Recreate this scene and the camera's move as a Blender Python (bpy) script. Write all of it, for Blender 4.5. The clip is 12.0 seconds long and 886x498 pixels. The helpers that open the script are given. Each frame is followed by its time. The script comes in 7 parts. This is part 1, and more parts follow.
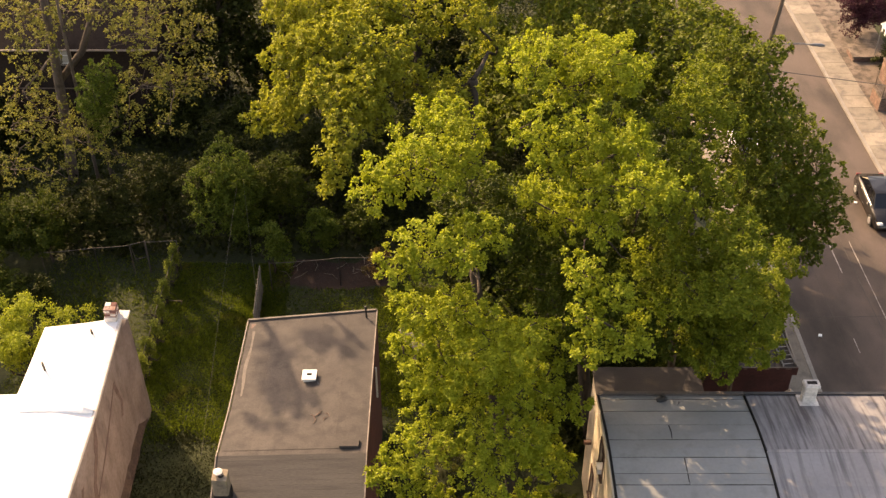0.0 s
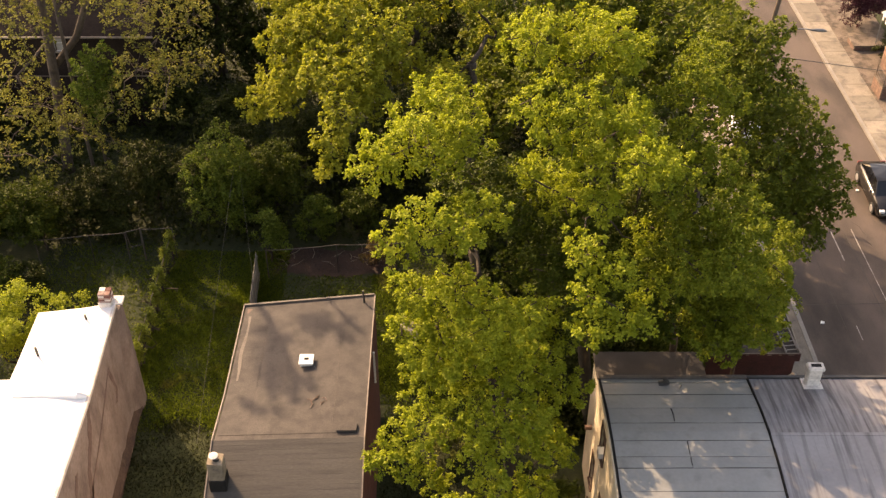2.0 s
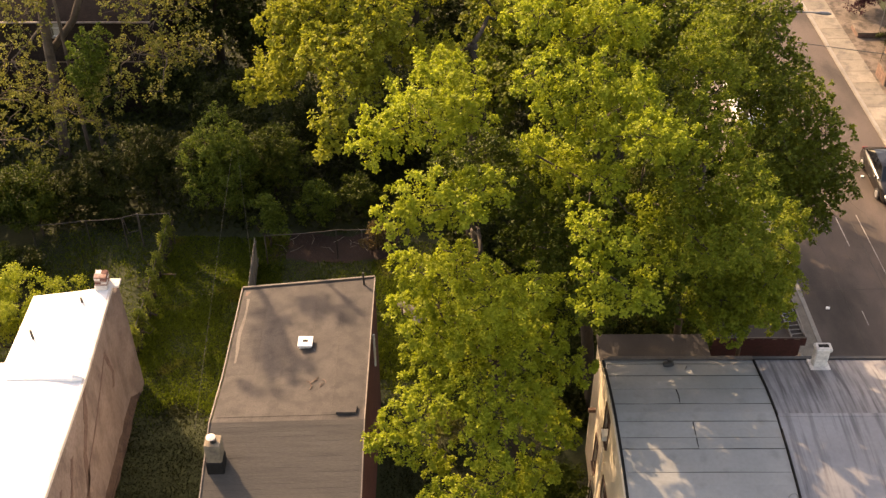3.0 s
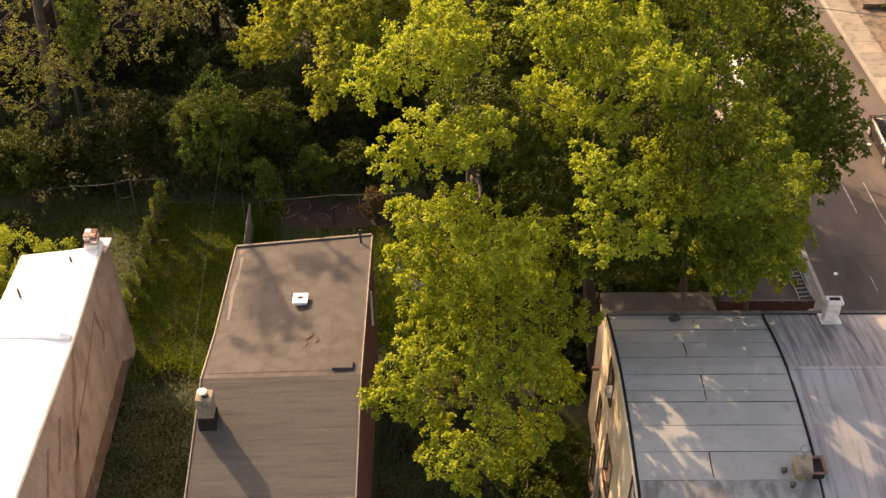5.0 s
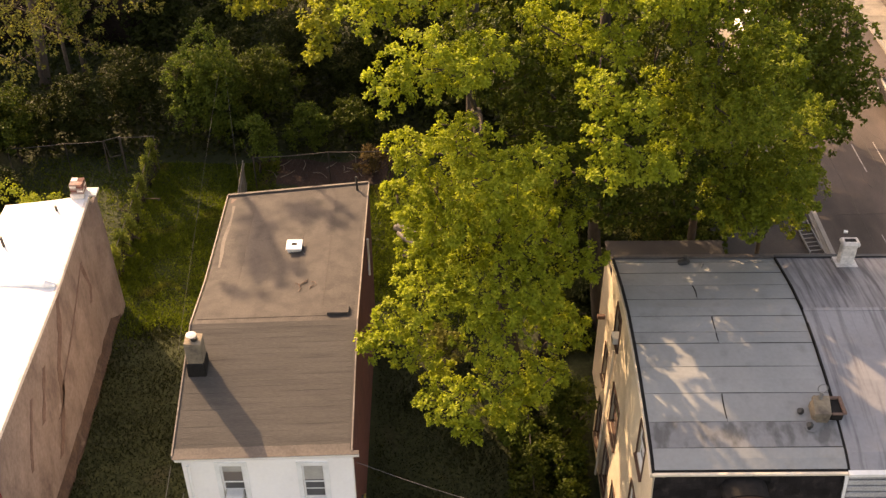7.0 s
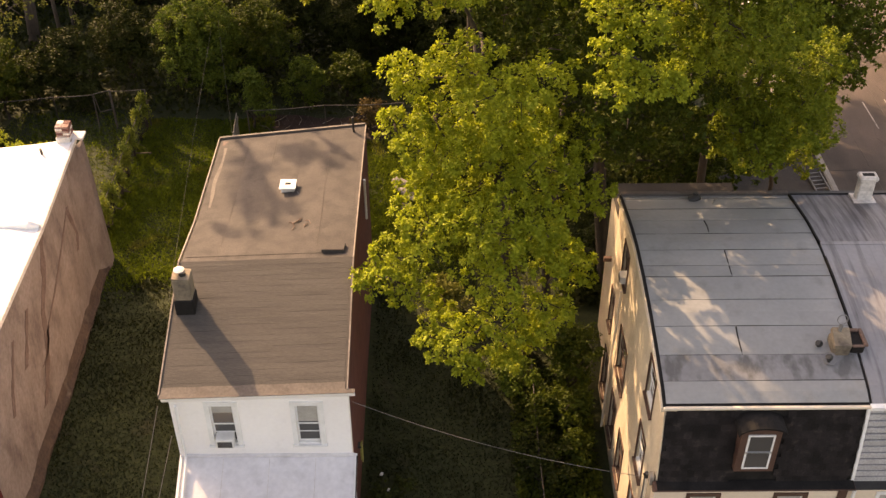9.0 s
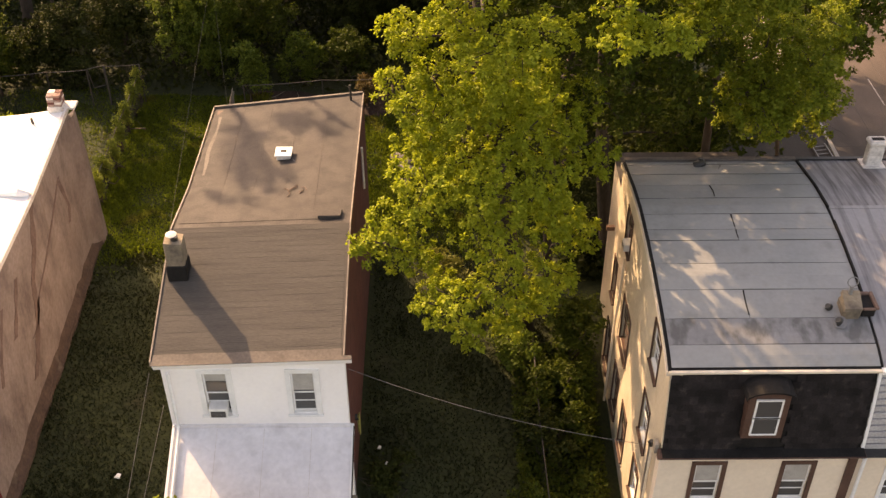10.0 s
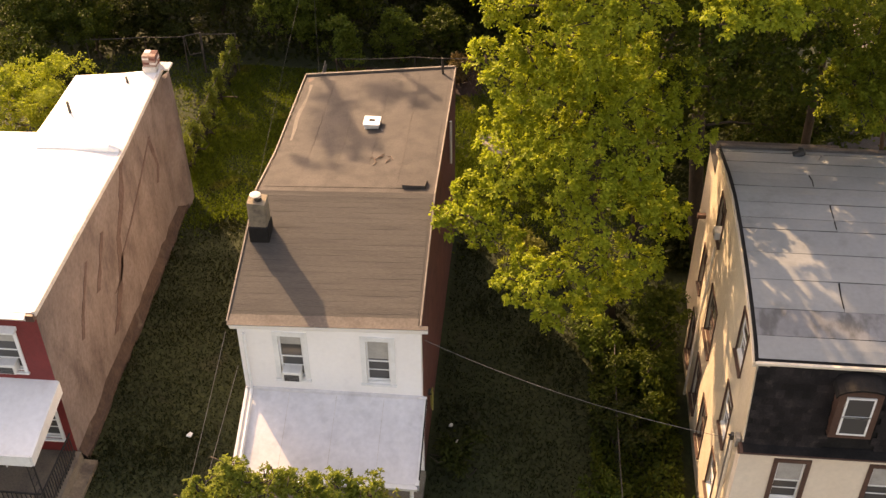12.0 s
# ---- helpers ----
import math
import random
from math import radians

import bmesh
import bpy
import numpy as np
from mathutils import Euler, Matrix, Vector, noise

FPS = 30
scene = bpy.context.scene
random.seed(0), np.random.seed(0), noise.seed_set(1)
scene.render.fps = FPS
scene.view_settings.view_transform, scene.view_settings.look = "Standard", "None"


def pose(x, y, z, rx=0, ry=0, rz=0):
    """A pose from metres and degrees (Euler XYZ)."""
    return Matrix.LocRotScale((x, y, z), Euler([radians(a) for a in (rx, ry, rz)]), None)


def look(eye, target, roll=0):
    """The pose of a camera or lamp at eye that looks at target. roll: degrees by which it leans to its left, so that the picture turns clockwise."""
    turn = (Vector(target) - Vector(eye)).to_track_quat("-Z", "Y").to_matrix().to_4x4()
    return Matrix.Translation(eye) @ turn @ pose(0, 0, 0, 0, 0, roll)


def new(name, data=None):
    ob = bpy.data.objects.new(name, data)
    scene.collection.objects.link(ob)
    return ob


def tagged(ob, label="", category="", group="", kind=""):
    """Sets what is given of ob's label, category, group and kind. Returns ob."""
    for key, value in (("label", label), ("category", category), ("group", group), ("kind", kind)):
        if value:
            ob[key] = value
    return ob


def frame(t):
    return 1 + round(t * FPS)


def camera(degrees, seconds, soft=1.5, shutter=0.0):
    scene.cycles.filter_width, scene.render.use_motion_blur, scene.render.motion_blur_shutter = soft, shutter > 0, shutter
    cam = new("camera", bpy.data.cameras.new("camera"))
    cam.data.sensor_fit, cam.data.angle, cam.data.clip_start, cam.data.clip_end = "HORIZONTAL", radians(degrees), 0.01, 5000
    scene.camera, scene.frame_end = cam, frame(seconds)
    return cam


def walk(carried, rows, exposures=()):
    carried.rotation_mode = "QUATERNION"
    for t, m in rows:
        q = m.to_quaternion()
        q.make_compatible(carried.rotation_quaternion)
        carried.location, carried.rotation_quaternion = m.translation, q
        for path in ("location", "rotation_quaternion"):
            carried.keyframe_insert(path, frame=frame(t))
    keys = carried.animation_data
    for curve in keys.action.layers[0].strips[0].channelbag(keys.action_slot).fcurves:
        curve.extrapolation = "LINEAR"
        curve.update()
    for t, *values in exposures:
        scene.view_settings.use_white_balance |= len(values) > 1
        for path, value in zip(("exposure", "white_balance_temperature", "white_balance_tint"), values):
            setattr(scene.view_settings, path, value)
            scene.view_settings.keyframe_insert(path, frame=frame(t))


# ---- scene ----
cam = camera(43.2, 12.0, 1.4)
METRES, EYE, TILT, LEAN, TURN = 10.7, 35.6, -38.6, 0.0, 0.0
ROWS = [
    (0.0, 0.0, 0.0, 0.0, -0.0, 0.0, 0.0),
    (0.5, -0.0003, -0.0067, 0.0082, -0.03, 0.01, -0.0),
    (1.0, 0.0005, -0.007, 0.0086, -0.06, 0.05, 0.02),
    (1.5, -0.0007, 0.0176, -0.0197, -0.1, 0.03, 0.04),
    (2.0, -0.0029, 0.0519, -0.059, -0.11, 0.01, 0.07),
    (2.5, -0.0048, 0.0774, -0.0896, -0.12, -0.0, 0.09),
    (3.0, -0.0056, 0.109, -0.1222, -0.1, -0.02, 0.13),
    (5.0, -0.0046, 0.2155, -0.2668, -0.13, -0.07, 0.21),
    (5.5, -0.0048, 0.248, -0.3056, -0.15, -0.08, 0.24),
    (6.0, -0.0049, 0.286, -0.35, -0.18, -0.12, 0.28),
    (6.5, -0.0069, 0.314, -0.3846, -0.21, -0.16, 0.31),
    (7.0, -0.0087, 0.3494, -0.432, -0.22, -0.18, 0.33),
    (9.0, -0.009, 0.4863, -0.6113, -0.22, -0.17, 0.37),
    (9.5, -0.0086, 0.5184, -0.6512, -0.21, -0.17, 0.38),
    (10.0, -0.0069, 0.559, -0.7, -0.22, -0.2, 0.39),
    (10.5, -0.007, 0.5863, -0.734, -0.23, -0.25, 0.41),
    (11.0, -0.0077, 0.5994, -0.7481, 1.18, -0.34, -0.64),
    (11.5, -0.0063, 0.6045, -0.7559, 3.82, -0.37, -2.71),
    (12.0, -0.0074, 0.611, -0.7609, 4.04, -0.4, -2.93),
]
walk(cam, [(t, pose(0, 0, EYE, TILT, LEAN, TURN) @ pose(METRES * x, METRES * y, METRES * z, 90 + pitch, roll, yaw)) for t, x, y, z, yaw, pitch, roll in ROWS], [(0.0, 1.92, 9950, 22), (6.0, 1.96, 10300, 23), (9.0, 1.97, 10900, 26), (12.0, 1.97, 10900, 26)])

# ---- light ----
SUN_FROM = Vector((-0.616, 0.788, 0.0)).normalized()
SUN_ELEVATION = radians(30)
world = bpy.data.worlds.new("sky")
scene.world = world
world.use_nodes = True
wn = world.node_tree.nodes
sky = wn.new("ShaderNodeTexSky")
sky.sky_type, sky.sun_disc = "NISHITA", False
sky.sun_elevation, sky.sun_rotation = SUN_ELEVATION, radians(322)
sky.air_density, sky.dust_density = 1.0, 2.5
wn["Background"].inputs["Strength"].default_value = 0.132
world.node_tree.links.new(sky.outputs[0], wn["Background"].inputs["Color"])
sun_data = bpy.data.lights.new("sun", "SUN")
sun_data.energy, sun_data.angle, sun_data.color = 2.35, radians(0.6), (1.0, 0.87, 0.68)
sun = new("sun", sun_data)
sun.matrix_world = look(SUN_FROM * 60 + Vector((0, 0, 60 * math.tan(SUN_ELEVATION))), (0, 0, 0))

# ---- materials ----


def ramp_mix(nt, fac, a, b):
    m = nt.nodes.new("ShaderNodeMix")
    m.data_type = "RGBA"
    if fac is not None:
        nt.links.new(fac, m.inputs[0])
    for socket, v in ((m.inputs[6], a), (m.inputs[7], b)):
        if isinstance(v, tuple):
            socket.default_value = (*v, 1)
        else:
            nt.links.new(v, socket)
    return m


def noise_fac(nt, pos, scale, lo, hi, detail=4.0, stretch=None):
    if stretch:
        mp = nt.nodes.new("ShaderNodeMapping")
        mp.inputs["Scale"].default_value = stretch
        nt.links.new(pos, mp.inputs[0])
        pos = mp.outputs[0]
    n = nt.nodes.new("ShaderNodeTexNoise")
    n.inputs["Scale"].default_value, n.inputs["Detail"].default_value = scale, detail
    nt.links.new(pos, n.inputs["Vector"])
    r = nt.nodes.new("ShaderNodeMapRange")
    r.inputs[1].default_value, r.inputs[2].default_value = lo, hi
    nt.links.new(n.outputs["Fac"], r.inputs[0])
    return r.outputs[0]


def surface(name, base, worn, stain=None, rough=0.8, big=0.6, fine=14.0, bump=0.3, metal=0.0, stretch=None, grain=0.25,
            stain_at=(0.55, 0.75), piece=0.0, stain_stretch=None, stain_scale=1.7, spec=0.5):
    """A weathered surface: base and worn colour in broad patches, a stain in its own patches, fine grain in colour and relief."""
    m = bpy.data.materials.new(name)
    m.use_nodes = True
    nt = m.node_tree
    bsdf = nt.nodes["Principled BSDF"]
    pos = nt.nodes.new("ShaderNodeNewGeometry").outputs["Position"]
    col = ramp_mix(nt, noise_fac(nt, pos, big, 0.35, 0.65, 5, stretch), base, worn).outputs[2]
    if stain:
        col = ramp_mix(nt, noise_fac(nt, pos, stain_scale, *stain_at, 6, stain_stretch), col, stain).outputs[2]
    g = noise_fac(nt, pos, fine, 0.25, 0.75, 6, stretch)
    val = nt.nodes.new("ShaderNodeMapRange")
    val.inputs[3].default_value, val.inputs[4].default_value = 1 - grain, 1 + grain
    nt.links.new(g, val.inputs[0])
    hsv = nt.nodes.new("ShaderNodeHueSaturation")
    nt.links.new(col, hsv.inputs["Color"])
    out = val.outputs[0]
    if piece:
        info = nt.nodes.new("ShaderNodeObjectInfo")
        pr = nt.nodes.new("ShaderNodeMapRange")
        pr.inputs[3].default_value, pr.inputs[4].default_value = 1 - piece, 1 + piece
        nt.links.new(info.outputs["Random"], pr.inputs[0])
        mul = nt.nodes.new("ShaderNodeMath")
        mul.operation = "MULTIPLY"
        nt.links.new(out, mul.inputs[0])
        nt.links.new(pr.outputs[0], mul.inputs[1])
        out = mul.outputs[0]
    nt.links.new(out, hsv.inputs["Value"])
    nt.links.new(hsv.outputs[0], bsdf.inputs["Base Color"])
    bsdf.inputs["Roughness"].default_value, bsdf.inputs["Metallic"].default_value = rough, metal
    bsdf.inputs["Specular IOR Level"].default_value = spec
    if bump:
        b = nt.nodes.new("ShaderNodeBump")
        b.inputs["Strength"].default_value, b.inputs["Distance"].default_value = bump, 0.02
        nt.links.new(g, b.inputs["Height"])
        nt.links.new(b.outputs[0], bsdf.inputs["Normal"])
    return m


def leaf_material(name, a, b, dry, through_light=0.35, dry_share=0.12):
    m = bpy.data.materials.new(name)
    m.use_nodes = True
    nt = m.node_tree
    bsdf, out = nt.nodes["Principled BSDF"], nt.nodes["Material Output"]
    geo = nt.nodes.new("ShaderNodeNewGeometry")
    col = ramp_mix(nt, geo.outputs["Random Per Island"], a, b).outputs[2]
    col = ramp_mix(nt, noise_fac(nt, geo.outputs["Position"], 0.45, 0.62 - dry_share, 0.8, 3), col, dry).outputs[2]
    nt.links.new(col, bsdf.inputs["Base Color"])
    bsdf.inputs["Roughness"].default_value = 0.6
    bsdf.inputs["Specular IOR Level"].default_value = 0.15
    tr = nt.nodes.new("ShaderNodeBsdfTranslucent")
    bright = nt.nodes.new("ShaderNodeHueSaturation")
    bright.inputs["Value"].default_value, bright.inputs["Saturation"].default_value = 1.25, 1.0
    nt.links.new(col, bright.inputs["Color"])
    nt.links.new(bright.outputs[0], tr.inputs["Color"])
    mix = nt.nodes.new("ShaderNodeMixShader")
    mix.inputs[0].default_value = through_light
    nt.links.new(bsdf.outputs[0], mix.inputs[1])
    nt.links.new(tr.outputs[0], mix.inputs[2])
    nt.links.new(mix.outputs[0], out.inputs["Surface"])
    return m


def glass_material(name, tint=(0.02, 0.022, 0.025)):
    m = bpy.data.materials.new(name)
    m.use_nodes = True
    bsdf = m.node_tree.nodes["Principled BSDF"]
    bsdf.inputs["Base Color"].default_value = (*tint, 1)
    bsdf.inputs["Roughness"].default_value = 0.08
    bsdf.inputs["Specular IOR Level"].default_value = 0.6
    return m


MAT_GRASS_GROUND = surface("lawn_soil", (0.02, 0.027, 0.006), (0.029, 0.036, 0.009), (0.038, 0.034, 0.014), 0.95, 0.5, 9, 0.6, grain=0.4, stain_at=(0.6, 0.76), stain_scale=0.7)
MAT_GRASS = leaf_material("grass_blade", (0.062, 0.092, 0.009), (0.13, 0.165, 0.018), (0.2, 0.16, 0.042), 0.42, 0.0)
# Dull worn grass, with the shade between the houses put into its colour.
MAT_SHADED_WORN_GRASS = leaf_material("shaded_worn_grass_blade", (0.018, 0.022, 0.005), (0.025, 0.0285, 0.0065), (0.031, 0.027, 0.01), 0.3, 0.0)
MAT_ASPHALT = surface("asphalt", (0.065, 0.046, 0.037), (0.096, 0.07, 0.057), (0.033, 0.024, 0.019), 0.9, 0.25, 30, 0.25, stain_at=(0.46, 0.72), stain_scale=0.55, stain_stretch=(1, 0.4, 1))
MAT_CONCRETE = surface("pavement_concrete", (0.225, 0.19, 0.148), (0.175, 0.146, 0.114), (0.115, 0.096, 0.08), 0.9, 0.7, 20, 0.2, piece=0.18, stain_at=(0.48, 0.72))
MAT_KERB = surface("kerb_stone", (0.24, 0.215, 0.185), (0.18, 0.16, 0.138), None, 0.85, 0.8, 20, 0.2, piece=0.2)
MAT_YARD = surface("brown_worn_paving", (0.11, 0.08, 0.06), (0.16, 0.122, 0.094), (0.055, 0.04, 0.029), 0.9, 1.1, 16, 0.4, grain=0.3, stain_at=(0.46, 0.62))
MAT_SOIL = surface("bare_soil", (0.032, 0.016, 0.011), (0.05, 0.026, 0.018), (0.02, 0.011, 0.008), 0.95, 0.8, 12, 0.6, grain=0.4)
MAT_ROLL = surface("brown_roll_roofing", (0.043, 0.035, 0.0315), (0.057, 0.047, 0.042), (0.03, 0.025, 0.0225), 0.85, 1.1, 26, 0.3, piece=0.08, stain_at=(0.44, 0.66), grain=0.34, stain_scale=2.4)
MAT_ROLL_FRONT = surface("ribbed_roll_roofing", (0.049, 0.0422, 0.0365), (0.058, 0.0502, 0.043), (0.04, 0.0348, 0.03), 0.85, 0.7, 30, 0.25, stretch=(0.25, 2.2, 1), piece=0.07, stain_at=(0.52, 0.7), stain_stretch=(0.3, 2.5, 1))
MAT_FLASH = surface("tan_flashing", (0.105, 0.085, 0.071), (0.083, 0.067, 0.056), (0.065, 0.048, 0.04), 0.7, 1.5, 14, 0.15)
MAT_EDGE = surface("faded_metal_edge", (0.25, 0.2, 0.165), (0.19, 0.15, 0.12), (0.12, 0.08, 0.06), 0.6, 1.5, 14, 0.1)
MAT_WHITE_ROOF = surface("white_roof_coating", (0.76, 0.755, 0.75), (0.7, 0.695, 0.685), (0.6, 0.58, 0.54), 0.6, 0.6, 6, 0.15, grain=0.06, stain_at=(0.6, 0.85))
MAT_WHITE_WALL = surface("white_painted_wall", (0.88, 0.845, 0.815), (0.84, 0.80, 0.77), (0.74, 0.70, 0.67), 0.7, 0.8, 9, 0.04, grain=0.025, stain_at=(0.62, 0.95))
MAT_PORCH_ROOF = surface("grey_porch_coating", (0.63, 0.605, 0.605), (0.69, 0.665, 0.665), (0.53, 0.505, 0.5), 0.7, 0.9, 7, 0.2, grain=0.08, stain_at=(0.55, 0.8))
MAT_TRIM = surface("white_trim_paint", (0.78, 0.77, 0.75), (0.7, 0.69, 0.66), None, 0.5, 2.0, 12, 0.05, grain=0.05)
MAT_CREAM_TRIM = surface("cream_trim_paint", (0.70, 0.60, 0.48), (0.62, 0.52, 0.40), None, 0.55, 2.0, 12, 0.05, grain=0.08)
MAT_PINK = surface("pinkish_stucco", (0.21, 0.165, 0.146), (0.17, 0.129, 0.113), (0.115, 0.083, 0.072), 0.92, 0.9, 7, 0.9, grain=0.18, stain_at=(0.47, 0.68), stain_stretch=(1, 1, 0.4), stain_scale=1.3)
MAT_STREAK = surface("dark_crack_sealant", (0.095, 0.058, 0.047), (0.13, 0.085, 0.07), None, 0.95, 2.0, 10, 0.5)
MAT_DARK_RENDER = surface("dark_brown_render", (0.045, 0.027, 0.02), (0.075, 0.046, 0.034), (0.12, 0.09, 0.07), 0.95, 1.5, 9, 0.6, grain=0.3, stain_at=(0.6, 0.75))
MAT_RED_PAINT = surface("red_painted_brick", (0.2, 0.022, 0.02), (0.16, 0.016, 0.015), None, 0.6, 1.0, 12, 0.2, grain=0.12)
MAT_BRICK = surface("brown_red_brick", (0.12, 0.038, 0.03), (0.155, 0.052, 0.042), (0.075, 0.028, 0.023), 0.85, 2.0, 18, 0.4, stain_at=(0.5, 0.8), piece=0.2)
MAT_PLANTER_BRICK = surface("brown_brick", (0.13, 0.075, 0.055), (0.17, 0.1, 0.075), (0.08, 0.048, 0.036), 0.85, 2.0, 18, 0.4, stain_at=(0.5, 0.8), piece=0.25)
MAT_CHIMNEY_BRICK = surface("faded_pink_brick", (0.25, 0.14, 0.11), (0.19, 0.1, 0.08), (0.36, 0.31, 0.28), 0.9, 2.5, 16, 0.4, stain_at=(0.5, 0.7))
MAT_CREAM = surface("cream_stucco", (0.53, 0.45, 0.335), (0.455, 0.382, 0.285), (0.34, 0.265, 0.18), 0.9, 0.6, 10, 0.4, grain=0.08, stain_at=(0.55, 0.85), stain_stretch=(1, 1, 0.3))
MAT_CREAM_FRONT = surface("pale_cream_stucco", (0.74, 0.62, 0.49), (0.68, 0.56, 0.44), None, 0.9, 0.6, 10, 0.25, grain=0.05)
MAT_BROWN_TRIM = surface("dark_brown_trim", (0.075, 0.035, 0.024), (0.10, 0.05, 0.035), None, 0.6, 2.0, 12, 0.1)
MAT_GREY_ROOF = surface("grey_sheet_roofing", (0.222, 0.226, 0.218), (0.265, 0.265, 0.255), (0.178, 0.178, 0.17), 0.5, 0.5, 9, 0.1, grain=0.07, piece=0.07, stain_at=(0.55, 0.8))
MAT_GREY_STREAK = surface("streaked_silver_roofing", (0.24, 0.228, 0.23), (0.19, 0.18, 0.183), (0.085, 0.077, 0.08), 0.6, 0.9, 9, 0.1, grain=0.08, stain_at=(0.44, 0.66), stain_stretch=(6.5, 0.35, 1), stain_scale=1.15, spec=0.3)
MAT_GREY_DIRTY = surface("dirty_grey_sheet", (0.18, 0.178, 0.177), (0.21, 0.206, 0.204), (0.10, 0.097, 0.093), 0.55, 0.7, 9, 0.15, grain=0.1, stain_at=(0.47, 0.62), stain_scale=1.6, stain_stretch=(1.6, 0.8, 1))
MAT_SILVER = surface("pale_silver_roofing", (0.25, 0.242, 0.246), (0.205, 0.198, 0.202), (0.11, 0.104, 0.108), 0.5, 0.6, 9, 0.1, grain=0.07, stain_at=(0.5, 0.72), stain_stretch=(6.5, 0.4, 1), stain_scale=1.1)
MAT_TAR = surface("black_tar", (0.009, 0.008, 0.0075), (0.017, 0.015, 0.014), None, 0.8, 2.0, 15, 0.3, spec=0.2)
MAT_SEAM = surface("worn_road_joint", (0.05, 0.04, 0.035), (0.07, 0.056, 0.048), None, 0.9, 1.2, 15, 0.2)
MAT_SHINGLE = surface("black_slate_shingle", (0.010, 0.0085, 0.0085), (0.02, 0.016, 0.016), (0.036, 0.029, 0.026), 0.8, 2.0, 20, 0.3, piece=0.35, stain_at=(0.58, 0.75), stain_scale=4.0, spec=0.2)
MAT_SHINGLE_GREY = surface("pale_grey_shingle", (0.42, 0.41, 0.41), (0.34, 0.33, 0.33), None, 0.75, 2.0, 20, 0.3, piece=0.12)
MAT_GLASS = glass_material("window_glass", (0.07, 0.067, 0.063))
MAT_CAR_GLASS = glass_material("car_glass", (0.006, 0.006, 0.007))
MAT_CURTAIN = surface("window_blind", (0.42, 0.39, 0.35), (0.34, 0.32, 0.29), None, 0.8, 3.0, 20, 0.1, grain=0.08)
MAT_METAL = surface("weathered_metal", (0.24, 0.235, 0.23), (0.17, 0.165, 0.16), (0.12, 0.085, 0.06), 0.5, 3.0, 20, 0.1, metal=0.4)
MAT_RUSTY = surface("dull_galvanised_pipe", (0.09, 0.08, 0.072), (0.062, 0.054, 0.048), (0.1, 0.06, 0.04), 0.7, 3.0, 20, 0.1, metal=0.2)
MAT_IRON = surface("black_iron", (0.018, 0.017, 0.017), (0.03, 0.028, 0.026), None, 0.5, 3.0, 20, 0.1)
MAT_CHIMNEY = surface("tan_parged_chimney", (0.25, 0.195, 0.135), (0.19, 0.145, 0.1), (0.1, 0.078, 0.06), 0.9, 1.5, 12, 0.5, stain_at=(0.46, 0.68))
MAT_WHITE_CHIMNEY = surface("white_parged_chimney", (0.62, 0.57, 0.52), (0.52, 0.47, 0.43), (0.36, 0.31, 0.28), 0.9, 1.5, 12, 0.5, stain_at=(0.55, 0.8))
MAT_BARK = surface("bark", (0.032, 0.023, 0.016), (0.055, 0.04, 0.028), None, 0.95, 1.5, 14, 0.8, stretch=(1, 1, 0.3), grain=0.3)
MAT_PALE_BARK = surface("pale_grey_bark", (0.075, 0.053, 0.04), (0.115, 0.085, 0.064), (0.045, 0.032, 0.025), 0.95, 1.5, 14, 0.8, stretch=(1, 1, 0.3), grain=0.3)
MAT_POLE = surface("weathered_pole_wood", (0.10, 0.07, 0.05), (0.14, 0.1, 0.072), None, 0.9, 1.2, 14, 0.4, stretch=(1, 1, 0.2))
MAT_WOOD_GREY = surface("weathered_boards", (0.26, 0.23, 0.19), (0.2, 0.17, 0.14), None, 0.9, 1.2, 16, 0.4, piece=0.2)
MAT_DARK_HOUSE = surface("dark_brown_siding", (0.022, 0.015, 0.012), (0.034, 0.024, 0.019), None, 0.95, 0.8, 10, 0.3, spec=0.1)
MAT_DARK_RED = surface("dark_red_fascia", (0.035, 0.011, 0.01), (0.055, 0.018, 0.016), (0.02, 0.009, 0.008), 0.7, 1.0, 10, 0.2, spec=0.25)
# Dark roofing, darkened further for tree shade; paler patches stand for sun dapples.
MAT_FLAT_DARK = surface("dark_flat_roofing", (0.036, 0.03, 0.027), (0.05, 0.042, 0.037), (0.075, 0.058, 0.046), 0.9, 0.9, 20, 0.3, stain_at=(0.6, 0.75))
MAT_ALU = surface("aluminium", (0.62, 0.62, 0.63), (0.5, 0.5, 0.51), None, 0.35, 3.0, 20, 0.05, metal=0.8)
MAT_WIRE = surface("cable_sheath", (0.15, 0.14, 0.13), (0.1, 0.095, 0.09), None, 0.6, 3.0, 20, 0.0)
MAT_CAR = surface("dark_car_paint", (0.01, 0.0085, 0.0085), (0.012, 0.01, 0.01), None, 0.2, 1.0, 6, 0.0, grain=0.03)
MAT_RUBBER = surface("tyre_rubber", (0.018, 0.018, 0.018), (0.03, 0.03, 0.03), None, 0.85, 3.0, 20, 0.2)
MAT_WHITE_CAR = surface("white_car_paint", (0.75, 0.75, 0.74), (0.7, 0.7, 0.69), None, 0.25, 1.0, 6, 0.0, grain=0.03)
MAT_AC = surface("white_plastic", (0.70, 0.68, 0.64), (0.62, 0.6, 0.56), None, 0.5, 3.0, 20, 0.05, grain=0.06)
MAT_HOSE = surface("yellow_green_hose", (0.30, 0.27, 0.08), (0.25, 0.22, 0.06), None, 0.5, 3.0, 20, 0.0)
MAT_LINE = surface("worn_road_paint", (0.36, 0.32, 0.28), (0.26, 0.225, 0.195), (0.13, 0.105, 0.09), 0.8, 3.0, 20, 0.1, stain_at=(0.5, 0.7))

